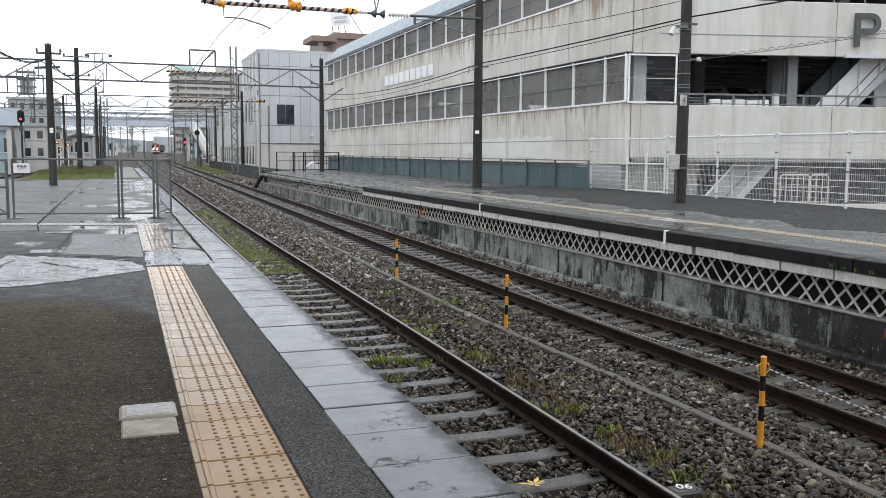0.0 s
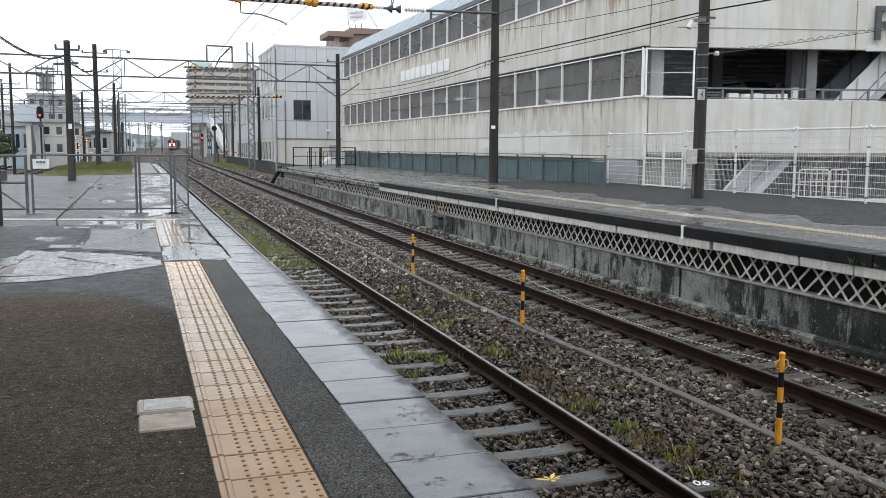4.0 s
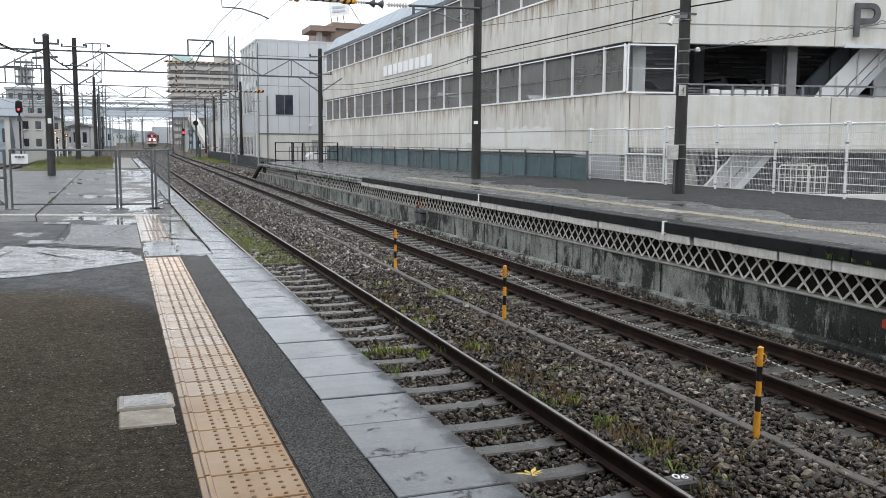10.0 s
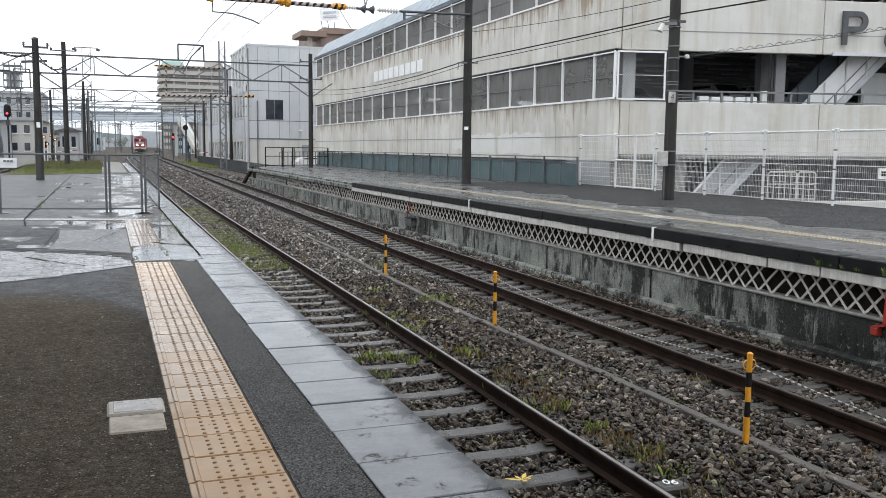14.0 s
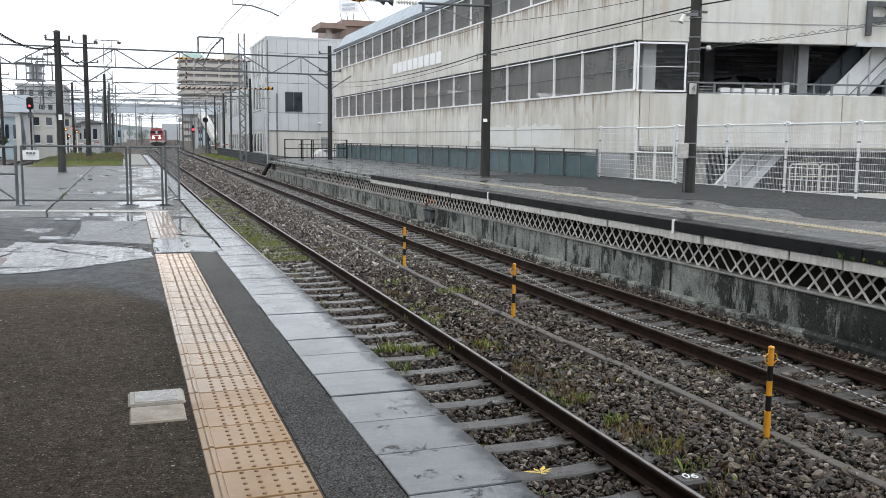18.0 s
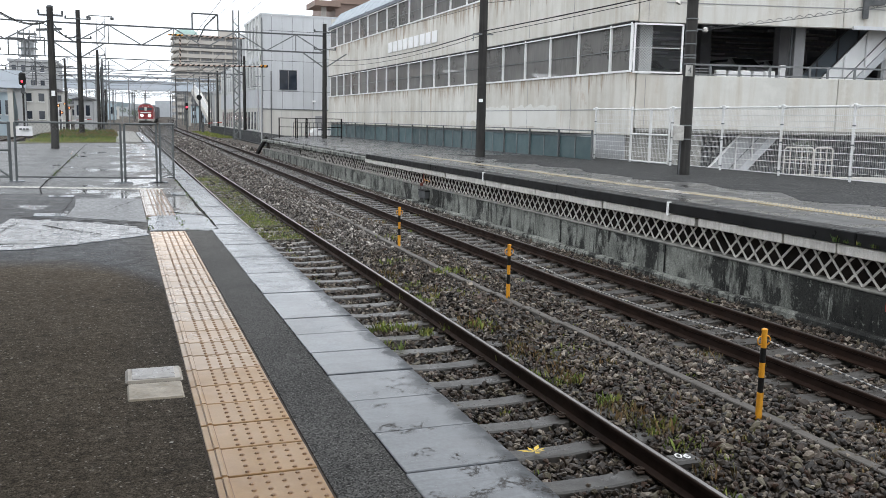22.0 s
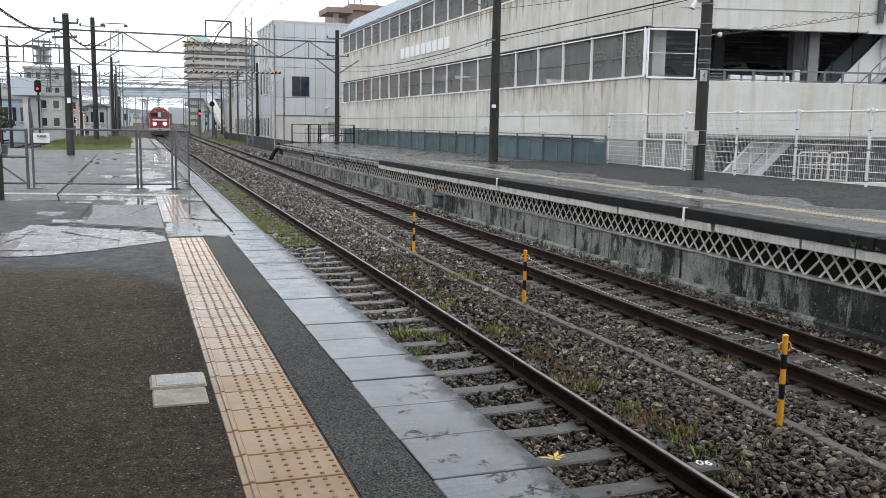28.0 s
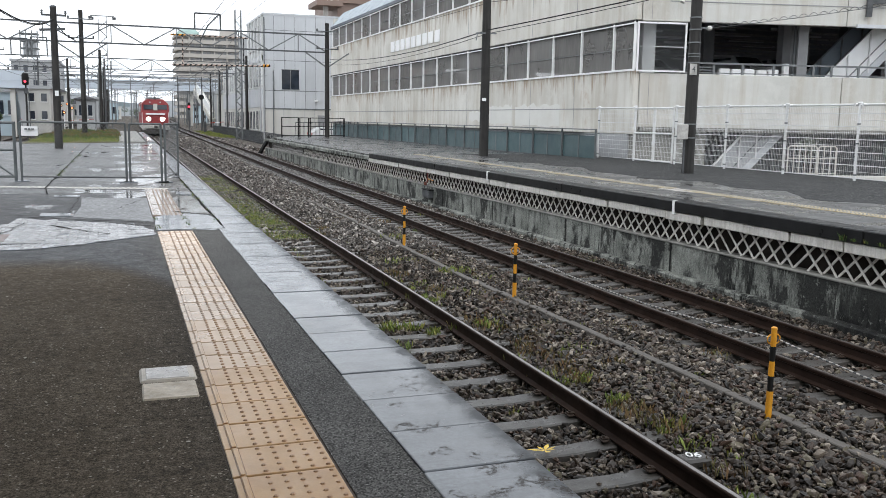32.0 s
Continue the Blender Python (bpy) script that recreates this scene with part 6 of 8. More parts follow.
def ragged(y0, y1, z0, z1):
    """A patch of paint with an uneven edge on the long front."""
    n = 14
    lo = [(y0 + (y1 - y0) * k / n, z0 + rag.uniform(-0.06, 0.06)) for k in range(n + 1)]
    hi = [(y0 + (y1 - y0) * k / n + rag.uniform(-0.05, 0.05), z1 + rag.uniform(-0.12, 0.08)) for k in range(n, -1, -1)]
    bm = bmesh.new()
    fr = [bm.verts.new((XF - 0.006, y, z)) for y, z in lo + hi]
    bk = [bm.verts.new((XF + 0.002, y, z)) for y, z in lo + hi]
    bm.faces.new(fr)
    for k in range(len(fr)):
        j = (k + 1) % len(fr)
        bm.faces.new((fr[k], bk[k], bk[j], fr[j]))
    return bm


for y0, y1, z0, z1 in ((34.0, 38.5, 1.18, 2.12), (38.9, 41.9, 1.22, 2.08), (42.1, 44.4, 1.35, 1.85)):
    part("wall_patch", ragged(y0, y1, z0, z1), M["cream_light"], cp, "lighter repainted patch")
part("wall_joint", box(B(), XF - 0.012, XF, YC + 2, Y1, 1.88, 1.915), M["inside"], cp, "dark horizontal joint")
for y in (32.74, 36.90, 44.8, 52.0, 62.0):
    part("wall_joint", box(B(), XF - 0.007, XF, y, y + 0.02, 0.0, 3.2), M["inside"], cp, "fine upright joint")
    part("wall_joint", box(B(), XF - 0.007, XF, y, y + 0.02, 5.1, 7.3), M["inside"], cp, "fine upright joint")
# end wall, laid out square from the corner and then turned with it
TURN_END = pose(XF, YC, 0, 0, 0, -SKEW) @ pose(-XF, -YC, 0)


def endpart(name, bm, mat, label=""):
    ob = part(name, bm, mat, cp, label)
    ob.rotation_euler[2] = -radians(SKEW)
    return ob


def swung(ob):
    """Turn a whole thing with the end wall."""
    ob.matrix_basis = TURN_END @ Matrix.Translation(ob.location)
    return ob


UE = XF + 27.0
for z0, z1 in ((1.24, 3.17), (5.00, 6.95)):
    endpart("end_parapet", box(B(), XF + 0.224, XF + 7.89, YC, YC + 0.22, z0, z1, 0.02), M["cream_end"], "pale cream end wall band")
    endpart("end_parapet", box(B(), XF + 7.91, UE, YC - 0.004, YC + 0.22, z0, z1, 0.02), M["cream_end"], "pale cream end wall band")
endpart("end_soffit", box(B(), XF + 0.3, UE, YC + 0.01, YC + 0.4, 1.10, 1.24), M["concrete"], "grey concrete soffit edge")
part("recess_wall", box(B(), XF + 1.2, XF + 1.4, YC + 0.3, Y1, -1.2, 0.97), M["inside"], cp, "dark recessed base wall")
endpart("base_wall", box(B(), XF + 0.02, XF + 2.9, YC + 0.26, YC + 0.42, -1.2, 1.10), M["concrete"], "grey base wall")
part("base_panel", box(B(), XF + 0.03, XF + 0.12, YC + 0.3, YC + 3.6, -1.2, 0.968), M["house_grey"], cp, "grey sheet base panel")
endpart("bay_lip", box(B(), XF + 8.26, UE, YC - 0.10, YC - 0.005, 4.96, 5.09), M["panel"], "pale lower lip")
endpart("end_joint", box(B(), XF + 1.2, UE, YC - 0.014, YC - 0.004, 5.69, 5.72), M["inside"], "dark horizontal joint")
endpart("end_deck", box(B(), XF + 0.3, UE, YC + 0.23, YC + 8.0, 6.68, 6.94), M["inside"], "grey concrete ceiling")
endpart("end_deck", box(B(), XF + 0.3, XF + 7.3, YC + 0.23, YC + 8.0, 2.55, 2.99), M["inside"], "grey concrete deck")
endpart("end_deck", box(B(), XF + 12.4, UE, YC + 0.23, YC + 8.0, 2.55, 2.99), M["inside"], "grey concrete deck")
for z0, z1 in ((1.3, 3.1), (5.05, 6.9)):
    endpart("end_joint", box(B(), XF + 0.55, XF + 0.565, YC - 0.008, YC + 0.002, z0, z1), M["inside"], "fine upright joint")
# rail along the top deck
for z in (7.32, 7.78):
    endpart("handrail", rod(B(), (XF + 5.2, YC + 0.1, z), (UE, YC + 0.1, z), 0.03, 8), M["steel"])
for k in range(16):
    x = XF + 5.4 + 1.2 * k
    endpart("rail_post", rod(B(), (x, YC + 0.1, 6.9), (x, YC + 0.1, 7.78), 0.03, 8), M["steel"])
# wire screen at the corner
for p, q in (((XF + 0.1, 3.24), (XF + 1.84, 3.24)), ((XF + 0.1, 4.93), (XF + 1.84, 4.93)), ((XF + 1.84, 3.21), (XF + 1.84, 4.96)), ((XF + 0.08, 3.21), (XF + 0.08, 4.96))):
    endpart("screen_frame", obox(B(), (p[0], YC - 0.02, p[1]), (q[0], YC - 0.02, q[1]), 0.06, 0.06, (0, 1, 0)), M["white"], "white steel frame")
endpart("screen_bar", obox(B(), (XF + 0.1, YC - 0.01, 4.1), (XF + 1.84, YC - 0.01, 4.1), 0.025, 0.025), M["fence_white"], "thin middle bar")
endpart("screen_mesh", chain_link(B(), (XF + 0.1, YC), (XF + 1.84, YC), 3.26, 4.91, 0.10, 0.0028), M["steel"], "grey wire screen")
endpart("column", box(B(), XF + 0.50, XF + 0.98, YC + 0.7, YC + 1.2, 3.0, 6.7), M["office"], "pale concrete column")
# deck rail behind the end opening
for z, r, u in ((3.57, 0.032, 27.0), (3.43, 0.018, 3.0), (3.33, 0.018, 3.0), (3.23, 0.018, 27.0)):
    endpart("deck_rail", obox(B(), (XF + 1.95, YC + 0.15, z), (XF + u, YC + 0.15, z), 2 * r, 2 * r), M["steel"])
for u in (2.1, 3.02, 4.11, 5.29, 6.83, 7.53, 8.59, 9.66, 10.73, 11.8, 12.87, 13.94, 15.0, 16.1, 17.2):
    endpart("rail_post", obox(B(), (XF + u, YC + 0.15, 3.0), (XF + u, YC + 0.15, 3.60), 0.08, 0.05, (0, 1, 0)), M["steel"])
endpart("column", box(B(), XF + 6.62, XF + 7.02, YC + 1.0, YC + 1.6, 3.0, 6.7, 0.01), M["inside"], "grey concrete column")
endpart("column", box(B(), XF + 7.0, XF + 7.35, YC + 3.0, YC + 3.5, 3.0, 6.7, 0.01), M["inside"], "grey concrete column")
endpart("downpipe", rod(B(), (XF + 6.52, YC + 1.1, 3.0), (XF + 6.52, YC + 1.1, 6.7), 0.05, 8), M["dark_steel"], "dark downpipe")
# unlit tube lamps under the ceiling
for k in range(26):
    u, v = 2.2 + 1.9 * ((k * 5) % 7) + 0.13 * k, 13.0 + 1.05 * k
    endpart("tube_lamp", box(B(), XF + u, XF + u + 2.2, YC + v, YC + v + 0.14, 6.28 + 0.05 * (k % 3), 6.40 + 0.05 * (k % 3), 0.01), M["white"], "unlit white tube lamp")
for k in range(7):
    part("ceiling_pipe", rod(B(), (XF + 3 + k * 0.3, YC + 9 + 2.6 * k, 6.45), (44, YC + 9.6 + 2.6 * k, 6.45), 0.06, 8), M["white_worn"], cp, "pale ceiling pipe")
endpart("stair_tower_wall", box(B(), XF + 11.5, XF + 25, YC + 3.2, YC + 3.4, 3.0, 4.66), M["white"], "pale wall behind the stair")
# plastic barriers on the deck
for k, u in enumerate((3.48, 3.95, 4.44, 4.92, 5.38)):
    bx_ = thing("barrier_block", (XF + u, YC + 0.8, 3.0), "white plastic barrier block behind the deck rail", "barrier block", "barrier blocks")
    part("body", box(B(), XF + u, XF + u + 0.40, YC + 0.7, YC + 0.95, 3.0, 3.44 - 0.02 * (k % 2), 0.03), M["white"], bx_)
    part("foot", box(B(), XF + u + 0.05, XF + u + 0.35, YC + 0.66, YC + 0.99, 2.995, 3.03), M["house_grey"], bx_)
    swung(bx_)
# white post, made as a box with a thin front plate
wp = thing("white_post", (XF + 5.98, YC + 0.7, 3.0), "narrow white post behind the deck rail", "cabinet")
part("body", box(B(), XF + 5.92, XF + 6.12, YC + 0.6, YC + 0.8, 3.0, 3.66, 0.01), M["white"], wp)
part("door", box(B(), XF + 5.935, XF + 6.105, YC + 0.594, YC + 0.6, 3.05, 3.62), M["fence_white"], wp)
swung(wp)


def stair(x0, z0, x1, z1, y, label, sheet="white", far_sheet="roofblue"):
    s = thing("outside_stair", (x0, y, z0), label, "stair", "steel stairs of the car park")
    d = Vector((x1 - x0, 0, z1 - z0))
    for dy, tint in ((0.0, sheet), (2.0, far_sheet)):
        part("stringer", obox(B(), (x0, y + dy, z0), (x1, y + dy, z1), 0.06, 0.26), M["panel"], s, "pale stringer")
        part("side_panel", obox(B(), (x0, y + dy + 0.03, z0 + 0.84), (x1, y + dy + 0.03, z1 + 0.84), 0.02, 0.88), M[tint], s, "white sheet balustrade" if tint == "white" else "blue-grey sheet balustrade")
        part("handrail", obox(B(), (x0, y + dy, z0 + 1.52), (x1, y + dy, z1 + 1.52), 0.07, 0.07), M["white"] if dy == 0 else M["steel"], s)
        part("mid_rail", obox(B(), (x0, y + dy - 0.02, z0 + 0.62), (x1, y + dy - 0.02, z1 + 0.62), 0.03, 0.03), M["steel"], s)
        for k in range(6):
            p = Vector((x0, y + dy - 0.03, z0)) + d * (k / 5)
            part("baluster", obox(B(), p, p + Vector((0, 0, 1.52)), 0.05, 0.05, (0, 1, 0)), M["fence_white"] if dy == 0 else M["steel"], s)
    n = 16
    for k in range(n):
        p = Vector((x0, y + 0.6, z0 + 0.1)) + d * ((k + 0.5) / n)
        part("tread", box(B(), p.x - 0.14, p.x + 0.14, y + 0.03, y + 1.97, p.z - 0.02, p.z + 0.02), M["steel"], s)
    return swung(s)


stair(XF + 7.79, 1.7, XF + 11.95, 6.0, YC + 1.0, "white steel staircase rising through the car park deck")
stair(XF + 3.09, -2.0, XF + 6.31, 1.5, YC + 0.6, "pale grey staircase from the ground to the car park deck", "house_grey", "house_grey")
# letter and cycle sign
LX, LZ, LY = XF + 8.53, 5.35, YC - 0.12
letter = thing("letter_sign", (LX, LY, LZ), "large dark raised letter on the car park wall", "sign")
bm = bmesh.new()
box(bm, LX, LX + 0.20, LY - 0.08, LY + 0.02, LZ, LZ + 1.22)
arc_ = [k * math.pi / 12 for k in range(13)]
outer = [(LX + 0.20, LZ + 1.22)] + [(LX + 0.62 + 0.37 * math.sin(a), LZ + 0.85 + 0.37 * math.cos(a)) for a in arc_] + [(LX + 0.20, LZ + 0.48)]
inner = [(LX + 0.20, LZ + 1.03)] + [(LX + 0.60 + 0.18 * math.sin(a), LZ + 0.85 + 0.18 * math.cos(a)) for a in arc_] + [(LX + 0.20, LZ + 0.67)]
for (a0, a1), (b0, b1) in zip(zip(outer, outer[1:]), zip(inner, inner[1:])):
    f = [bm.verts.new((x, y, z)) for y in (LY - 0.08, LY + 0.02) for x, z in (a0, a1, b1, b0)]
    for q in ((0, 1, 2, 3), (4, 7, 6, 5), (0, 4, 5, 1), (3, 2, 6, 7)):
        bm.faces.new([f[i] for i in q])
part("letter", bm, M["dark_steel"], letter)
swung(letter)
WX, WZ = XF + 10.62, 5.57
cyc = thing("cycle_sign", (WX, LY, WZ), "dark raised bicycle symbol on the car park wall", "sign")
for cx in (WX, WX + 1.45):
    ring = [(cx + 0.37 * math.cos(a), LY - 0.04, WZ + 0.37 * math.sin(a)) for a in [k * math.pi / 12 for k in range(25)]]
    part("wheel", pipe(B(), ring, 0.055, 8), M["dark_steel"], cyc, "", True)
for p, q in (((0, 0), (0.32, 0.72)), ((0.26, 0.60), (0.74, 0.04)), ((0.74, 0.04), (1.45, 0)), ((0.40, 0.54), (1.12, 0.62)), ((1.12, 0.62), (0.74, 0.04)), ((1.12, 0.62), (1.45, 0)), ((0.22, 0.78), (0.46, 0.84)), ((0.98, 0.72), (1.24, 0.74)), ((-0.03, -0.02), (0.06, 0.02))):
    part("tube", rod(B(), (WX + p[0], LY - 0.04, WZ + p[1]), (WX + q[0], LY - 0.04, WZ + q[1]), 0.05, 8), M["dark_steel"], cyc)
swung(cyc)


def car(x, y, z, paint, label, heading=0.0, group="cars in the car park"):
    c = thing("car", (0, 0, 0), label, "car", group)
    bm = bmesh.new()
    side = [(-1.95, 0.35), (1.95, 0.35), (2.0, 0.72), (1.85, 0.92), (1.0, 1.0), (0.45, 1.45), (-1.2, 1.48), (-1.85, 1.0), (-2.0, 0.8)]
    a = [bm.verts.new((px, -0.82 if pz < 1.1 else -0.66, pz)) for px, pz in side]
    b = [bm.verts.new((px, 0.82 if pz < 1.1 else 0.66, pz)) for px, pz in side]
    bm.faces.new(a)
    bm.faces.new(b[::-1])
    for i in range(len(side)):
        j = (i + 1) % len(side)
        bm.faces.new((a[i], b[i], b[j], a[j]))
    bmesh.ops.bevel(bm, geom=list(bm.edges), offset=0.05, segments=2, affect="EDGES")
    body = part("body", bm, M[paint], c, "", True)
    for s in (-1, 1):
        part("side_window", poly(B(), [(-1.15, s * 0.70 - 0.03), (0.4, s * 0.70 - 0.03), (0.4, s * 0.70 + 0.03), (-1.15, s * 0.70 + 0.03)], 1.04, 1.36), M["pane"], c, "dark side window")
        for wx in (-1.25, 1.25):
            w = part("wheel", rod(B(), (wx, s * 0.80 - 0.09, 0.31), (wx, s * 0.80 + 0.09, 0.31), 0.31, 16), M["black"], c, "", True)
            part("rim", rod(B(), (wx, s * 0.885 - 0.02, 0.31), (wx, s * 0.885 + 0.02, 0.31), 0.19, 12), M["silver"], w)
        part("headlight", box(B(), 1.90, 2.0, s * 0.62 - 0.14, s * 0.62 + 0.14, 0.66, 0.80, 0.02), M["porcelain"], c)
        part("tail_light", box(B(), -2.0, -1.90, s * 0.68 - 0.09, s * 0.68 + 0.09, 0.72, 0.95, 0.02), M["red"], c)
    bm = bmesh.new()
    bm.faces.new([bm.verts.new(q) for q in ((1.02, -0.68, 1.02), (1.02, 0.68, 1.02), (0.52, 0.58, 1.41), (0.52, -0.58, 1.41))])
    part("windscreen", bm, M["pane"], c, "dark windscreen")
    c.matrix_basis = pose(x, y, z, 0, 0, heading)
    return c


car_rows = [(26.5, 34.4, "car_white"), (28.9, 34.9, "car_white"), (23.8, 38.0, "car_white"), (31.9, 36.5, "car_dark"), (34.5, 36.6, "car_white")]
for x, y, pnt in car_rows:
    car(x, y, 3.0, pnt, "white parked car behind the deck rail" if pnt == "car_white" else "dark parked car behind the deck rail", -90)
for k, y in enumerate((47.5, 50.2, 57.0, 60.0)):
    car(20.4, y, 3.0, "car_white", "white parked car on the car park deck", 180)
car(18.7, 84.8, -1.0, "car_white", "small pale parked car beyond the platform end", 5, "cars beyond the platform")

# under the deck: louvre bars, tube frames, a low wall
lou = thing("louvre_screen", (XF + 1.0, YC + 1.6, -0.8), "row of grey upright louvre bars under the deck", "screen")
lme = mesh_from(box(B(), -0.022, 0.022, -0.03, 0.03, 0, 2.0), "bar", M["steel"])
for k in range(110):
    piece("bar", lme, lou, pose(0.6 + 0.15 * k, 0.0, 0.0))
part("backing", box(B(), XF + 1.5, UE, YC + 5, YC + 5.2, -1.2, 2.5), M["inside"], lou, "dark wall behind")
swung(lou)
for x0, w in ((XF + 5.86, 1.12), (XF + 7.03, 0.70)):
    rk = thing("cycle_rack", (x0, YC - 0.3, -1.2), "white tubular frame standing below the car park", "rack", "white tube frames")
    part("frame", pipe(B(), [(x0, YC - 0.3, -1.2), (x0, YC - 0.3, 0.58), (x0 + 0.07, YC - 0.3, 0.65), (x0 + w - 0.07, YC - 0.3, 0.65), (x0 + w, YC - 0.3, 0.58), (x0 + w, YC - 0.3, -1.2)], 0.030, 8), M["porcelain"], rk, "", True)
    for k in range(1, 5 if w > 1 else 3):
        xx = x0 + w * k / (5 if w > 1 else 3)
        part("bar", rod(B(), (xx, YC - 0.3, -1.2), (xx, YC - 0.3, 0.65), 0.020, 8), M["porcelain"], rk)
    for zz in (0.20, -0.35):
        part("bar", rod(B(), (x0, YC - 0.3, zz), (x0 + w, YC - 0.3, zz), 0.022, 8), M["porcelain"], rk)
    swung(rk)
kw = solo("kerb_wall", box(B(), XF + 6.0, UE, YC - 1.3, YC - 1.15, -1.2, -0.36, 0.02), M["house"], "low pale concrete wall behind the fence", "wall", kind="structure", loc=(XF + 6.0, YC - 1.3, -1.2))
swung(kw)
nb = thing("notice_board", (XF + 10.2, YC - 1.2, 0.3), "small white notice on the car park screen", "sign")
part("board", box(B(), XF + 10.1, XF + 10.5, YC - 0.5, YC - 0.47, 0.42, 0.82), M["white"], nb)
part("mark", box(B(), XF + 10.2, XF + 10.4, YC - 0.515, YC - 0.5, 0.53, 0.71), M["black"], nb, "unreadable dark mark")
part("post", rod(B(), (XF + 10.3, YC - 0.45, -1.2), (XF + 10.3, YC - 0.45, 0.8), 0.025, 8), M["steel"], nb)
swung(nb)
shrub_rng = random.Random(8)
sb_ = TURN_END @ Vector((XF + 7.0, YC + 0.3, -1.2))
shrub = thing("shrub", sb_, "pale grey-green shrub below the car park deck", "shrub")
bm = bmesh.new()
for k in range(5):
    a = k * 1.3
    rod(bm, sb_, sb_ + Vector((0.3 * math.cos(a), 0.2 * math.sin(a), 1.7)), 0.02, 5, 0.008)
part("stems", bm, M["bark"], shrub)
bm = bmesh.new()
for k in range(420):
    c = sb_ + Vector((shrub_rng.gauss(0, 0.28), shrub_rng.gauss(0, 0.18), 1.9 + shrub_rng.gauss(0, 0.22)))
    u = Vector((shrub_rng.gauss(0, 1), shrub_rng.gauss(0, 1), shrub_rng.gauss(0, 1))).normalized()
    w = u.orthogonal().normalized()
    bm.faces.new([bm.verts.new(c + q) for q in (-u * 0.06, w * 0.022, u * 0.06, -w * 0.022)])
part("leaves", bm, M["pale_leaf"], shrub)

# ---- office block beyond the platform ----
OX, OY, OT = 12.9, 88.0, 11.1
OM, OL = 100.0, 7.25        # where the tall part ends; roof of the low part
of = thing("office_block", (OX, OY, 0), "pale grey railway office with panel cladding and a lower wing", "office building")
part("body", box(B(), OX + 0.05, OX + 8, OY + 0.05, OM, -1.2, OT - 0.05), M["office"], of)
part("low_wing", box(B(), OX + 0.05, OX + 8, OM + 0.002, OY + 36, -1.2, OL), M["office"], of, "lower rear wing")
part("joint_backing", box(B(), OX + 0.06, OX + 7.6, OY + 0.02, OY + 0.05, 2.2, OT - 0.1), M["dark_steel"], of, "dark joints between panels")
zs = [2.2, 3.92, 6.8, 9.65, OT]
for z0, z1 in zip(zs, zs[1:]):
    for k in range(7):
        x0 = OX + 0.02 + 1.02 * k
        part("cladding_panel", box(B(), x0 + 0.015, x0 + 1.005, OY - 0.02, OY + 0.019, z0 + 0.02, z1 - 0.02), M["panel"], of, "grey metal cladding panel")
part("base_front", box(B(), OX + 0.06, OX + 7.4, OY - 0.01, OY + 0.05, -1.2, 2.12), M["house"], of, "cream rendered base wall")
part("base_flashing", box(B(), OX, OX + 7.4, OY - 0.06, OY + 0.05, 2.12, 2.2), M["steel"], of)
for k in range(6):
    part("base_joint", box(B(), OX + 0.9 + 1.02 * k, OX + 0.93 + 1.02 * k, OY - 0.014, OY - 0.01, -1.2, 2.1), M["house_grey"], of)
w = part("window", box(B(), OX + 1.78, OX + 3.47, OY - 0.05, OY - 0.02, 4.06, 5.92), M["pane"], of, "dark two-pane window")
part("window_frame", box(B(), OX + 2.60, OX + 2.66, OY - 0.08, OY - 0.05, 4.06, 5.92), M["steel"], w)
for z in (4.03, 5.92):
    part("window_frame", box(B(), OX + 1.74, OX + 3.51, OY - 0.08, OY - 0.03, z, z + 0.05), M["steel"], w)
part("window", box(B(), OX + 6.05, OX + 6.45, OY - 0.05, OY - 0.02, 4.6, 5.9), M["pane"], of, "narrow dark window")
part("door", box(B(), OX + 5.3, OX + 6.3, OY - 0.05, OY - 0.015, -0.6, 1.6), M["inside"], of, "dark doorway")
part("wall_lamp", box(B(), OX + 5.0, OX + 5.3, OY - 0.25, OY - 0.02, 2.95, 3.1), M["white"], of)
part("pipe", rod(B(), (OX + 0.1, OY - 0.08, 0), (OX + 0.1, OY - 0.08, OT - 0.3), 0.06, 8), M["steel"], of)
part("pipe", rod(B(), (OX + 0.95, OY - 0.10, -1), (OX + 0.95, OY - 0.10, 5.8), 0.05, 8), M["steel"], of)
part("roof_edge", box(B(), OX - 0.03, OX + 8, OY - 0.06, OY - 0.021, OT - 0.04, OT + 0.14), M["panel"], of, "metal roof edge")
part("roof_edge", box(B(), OX - 0.06, OX + 0.05, OY - 0.02, OM, OT - 0.08, OT + 0.12), M["panel"], of, "metal roof edge")
part("spandrel", box(B(), OX - 0.05, OX + 0.05, OY + 0.3, OY + 36, 2.3, 4.1), M["panel"], of, "grey spandrel band")
part("spandrel", box(B(), OX - 0.05, OX + 0.05, OY + 0.3, OY + 36, 6.75, 7.28), M["panel"], of, "grey spandrel band")
part("base_side", box(B(), OX - 0.02, OX + 0.05, OY + 0.1, OY + 36, -1.2, 2.28), M["house"], of, "cream rendered base wall")
for k in range(15):
    y = OY + 1.2 + 2.3 * k
    for z0, z1 in ((4.35, 6.5), (0.1, 1.9)) + (((8.1, 10.2),) if y < OM - 2 else ()):
        wn_ = part("window", box(B(), OX - 0.04, OX + 0.05, y, y + 1.25, z0, z1), M["pane"], of, "dark window")
        part("window_frame", box(B(), OX - 0.06, OX - 0.04, y + 0.6, y + 0.66, z0, z1), M["white"], wn_)
        part("window_sill", box(B(), OX - 0.10, OX - 0.04, y - 0.05, y + 1.3, z0 - 0.08, z0), M["fence_white"], wn_)
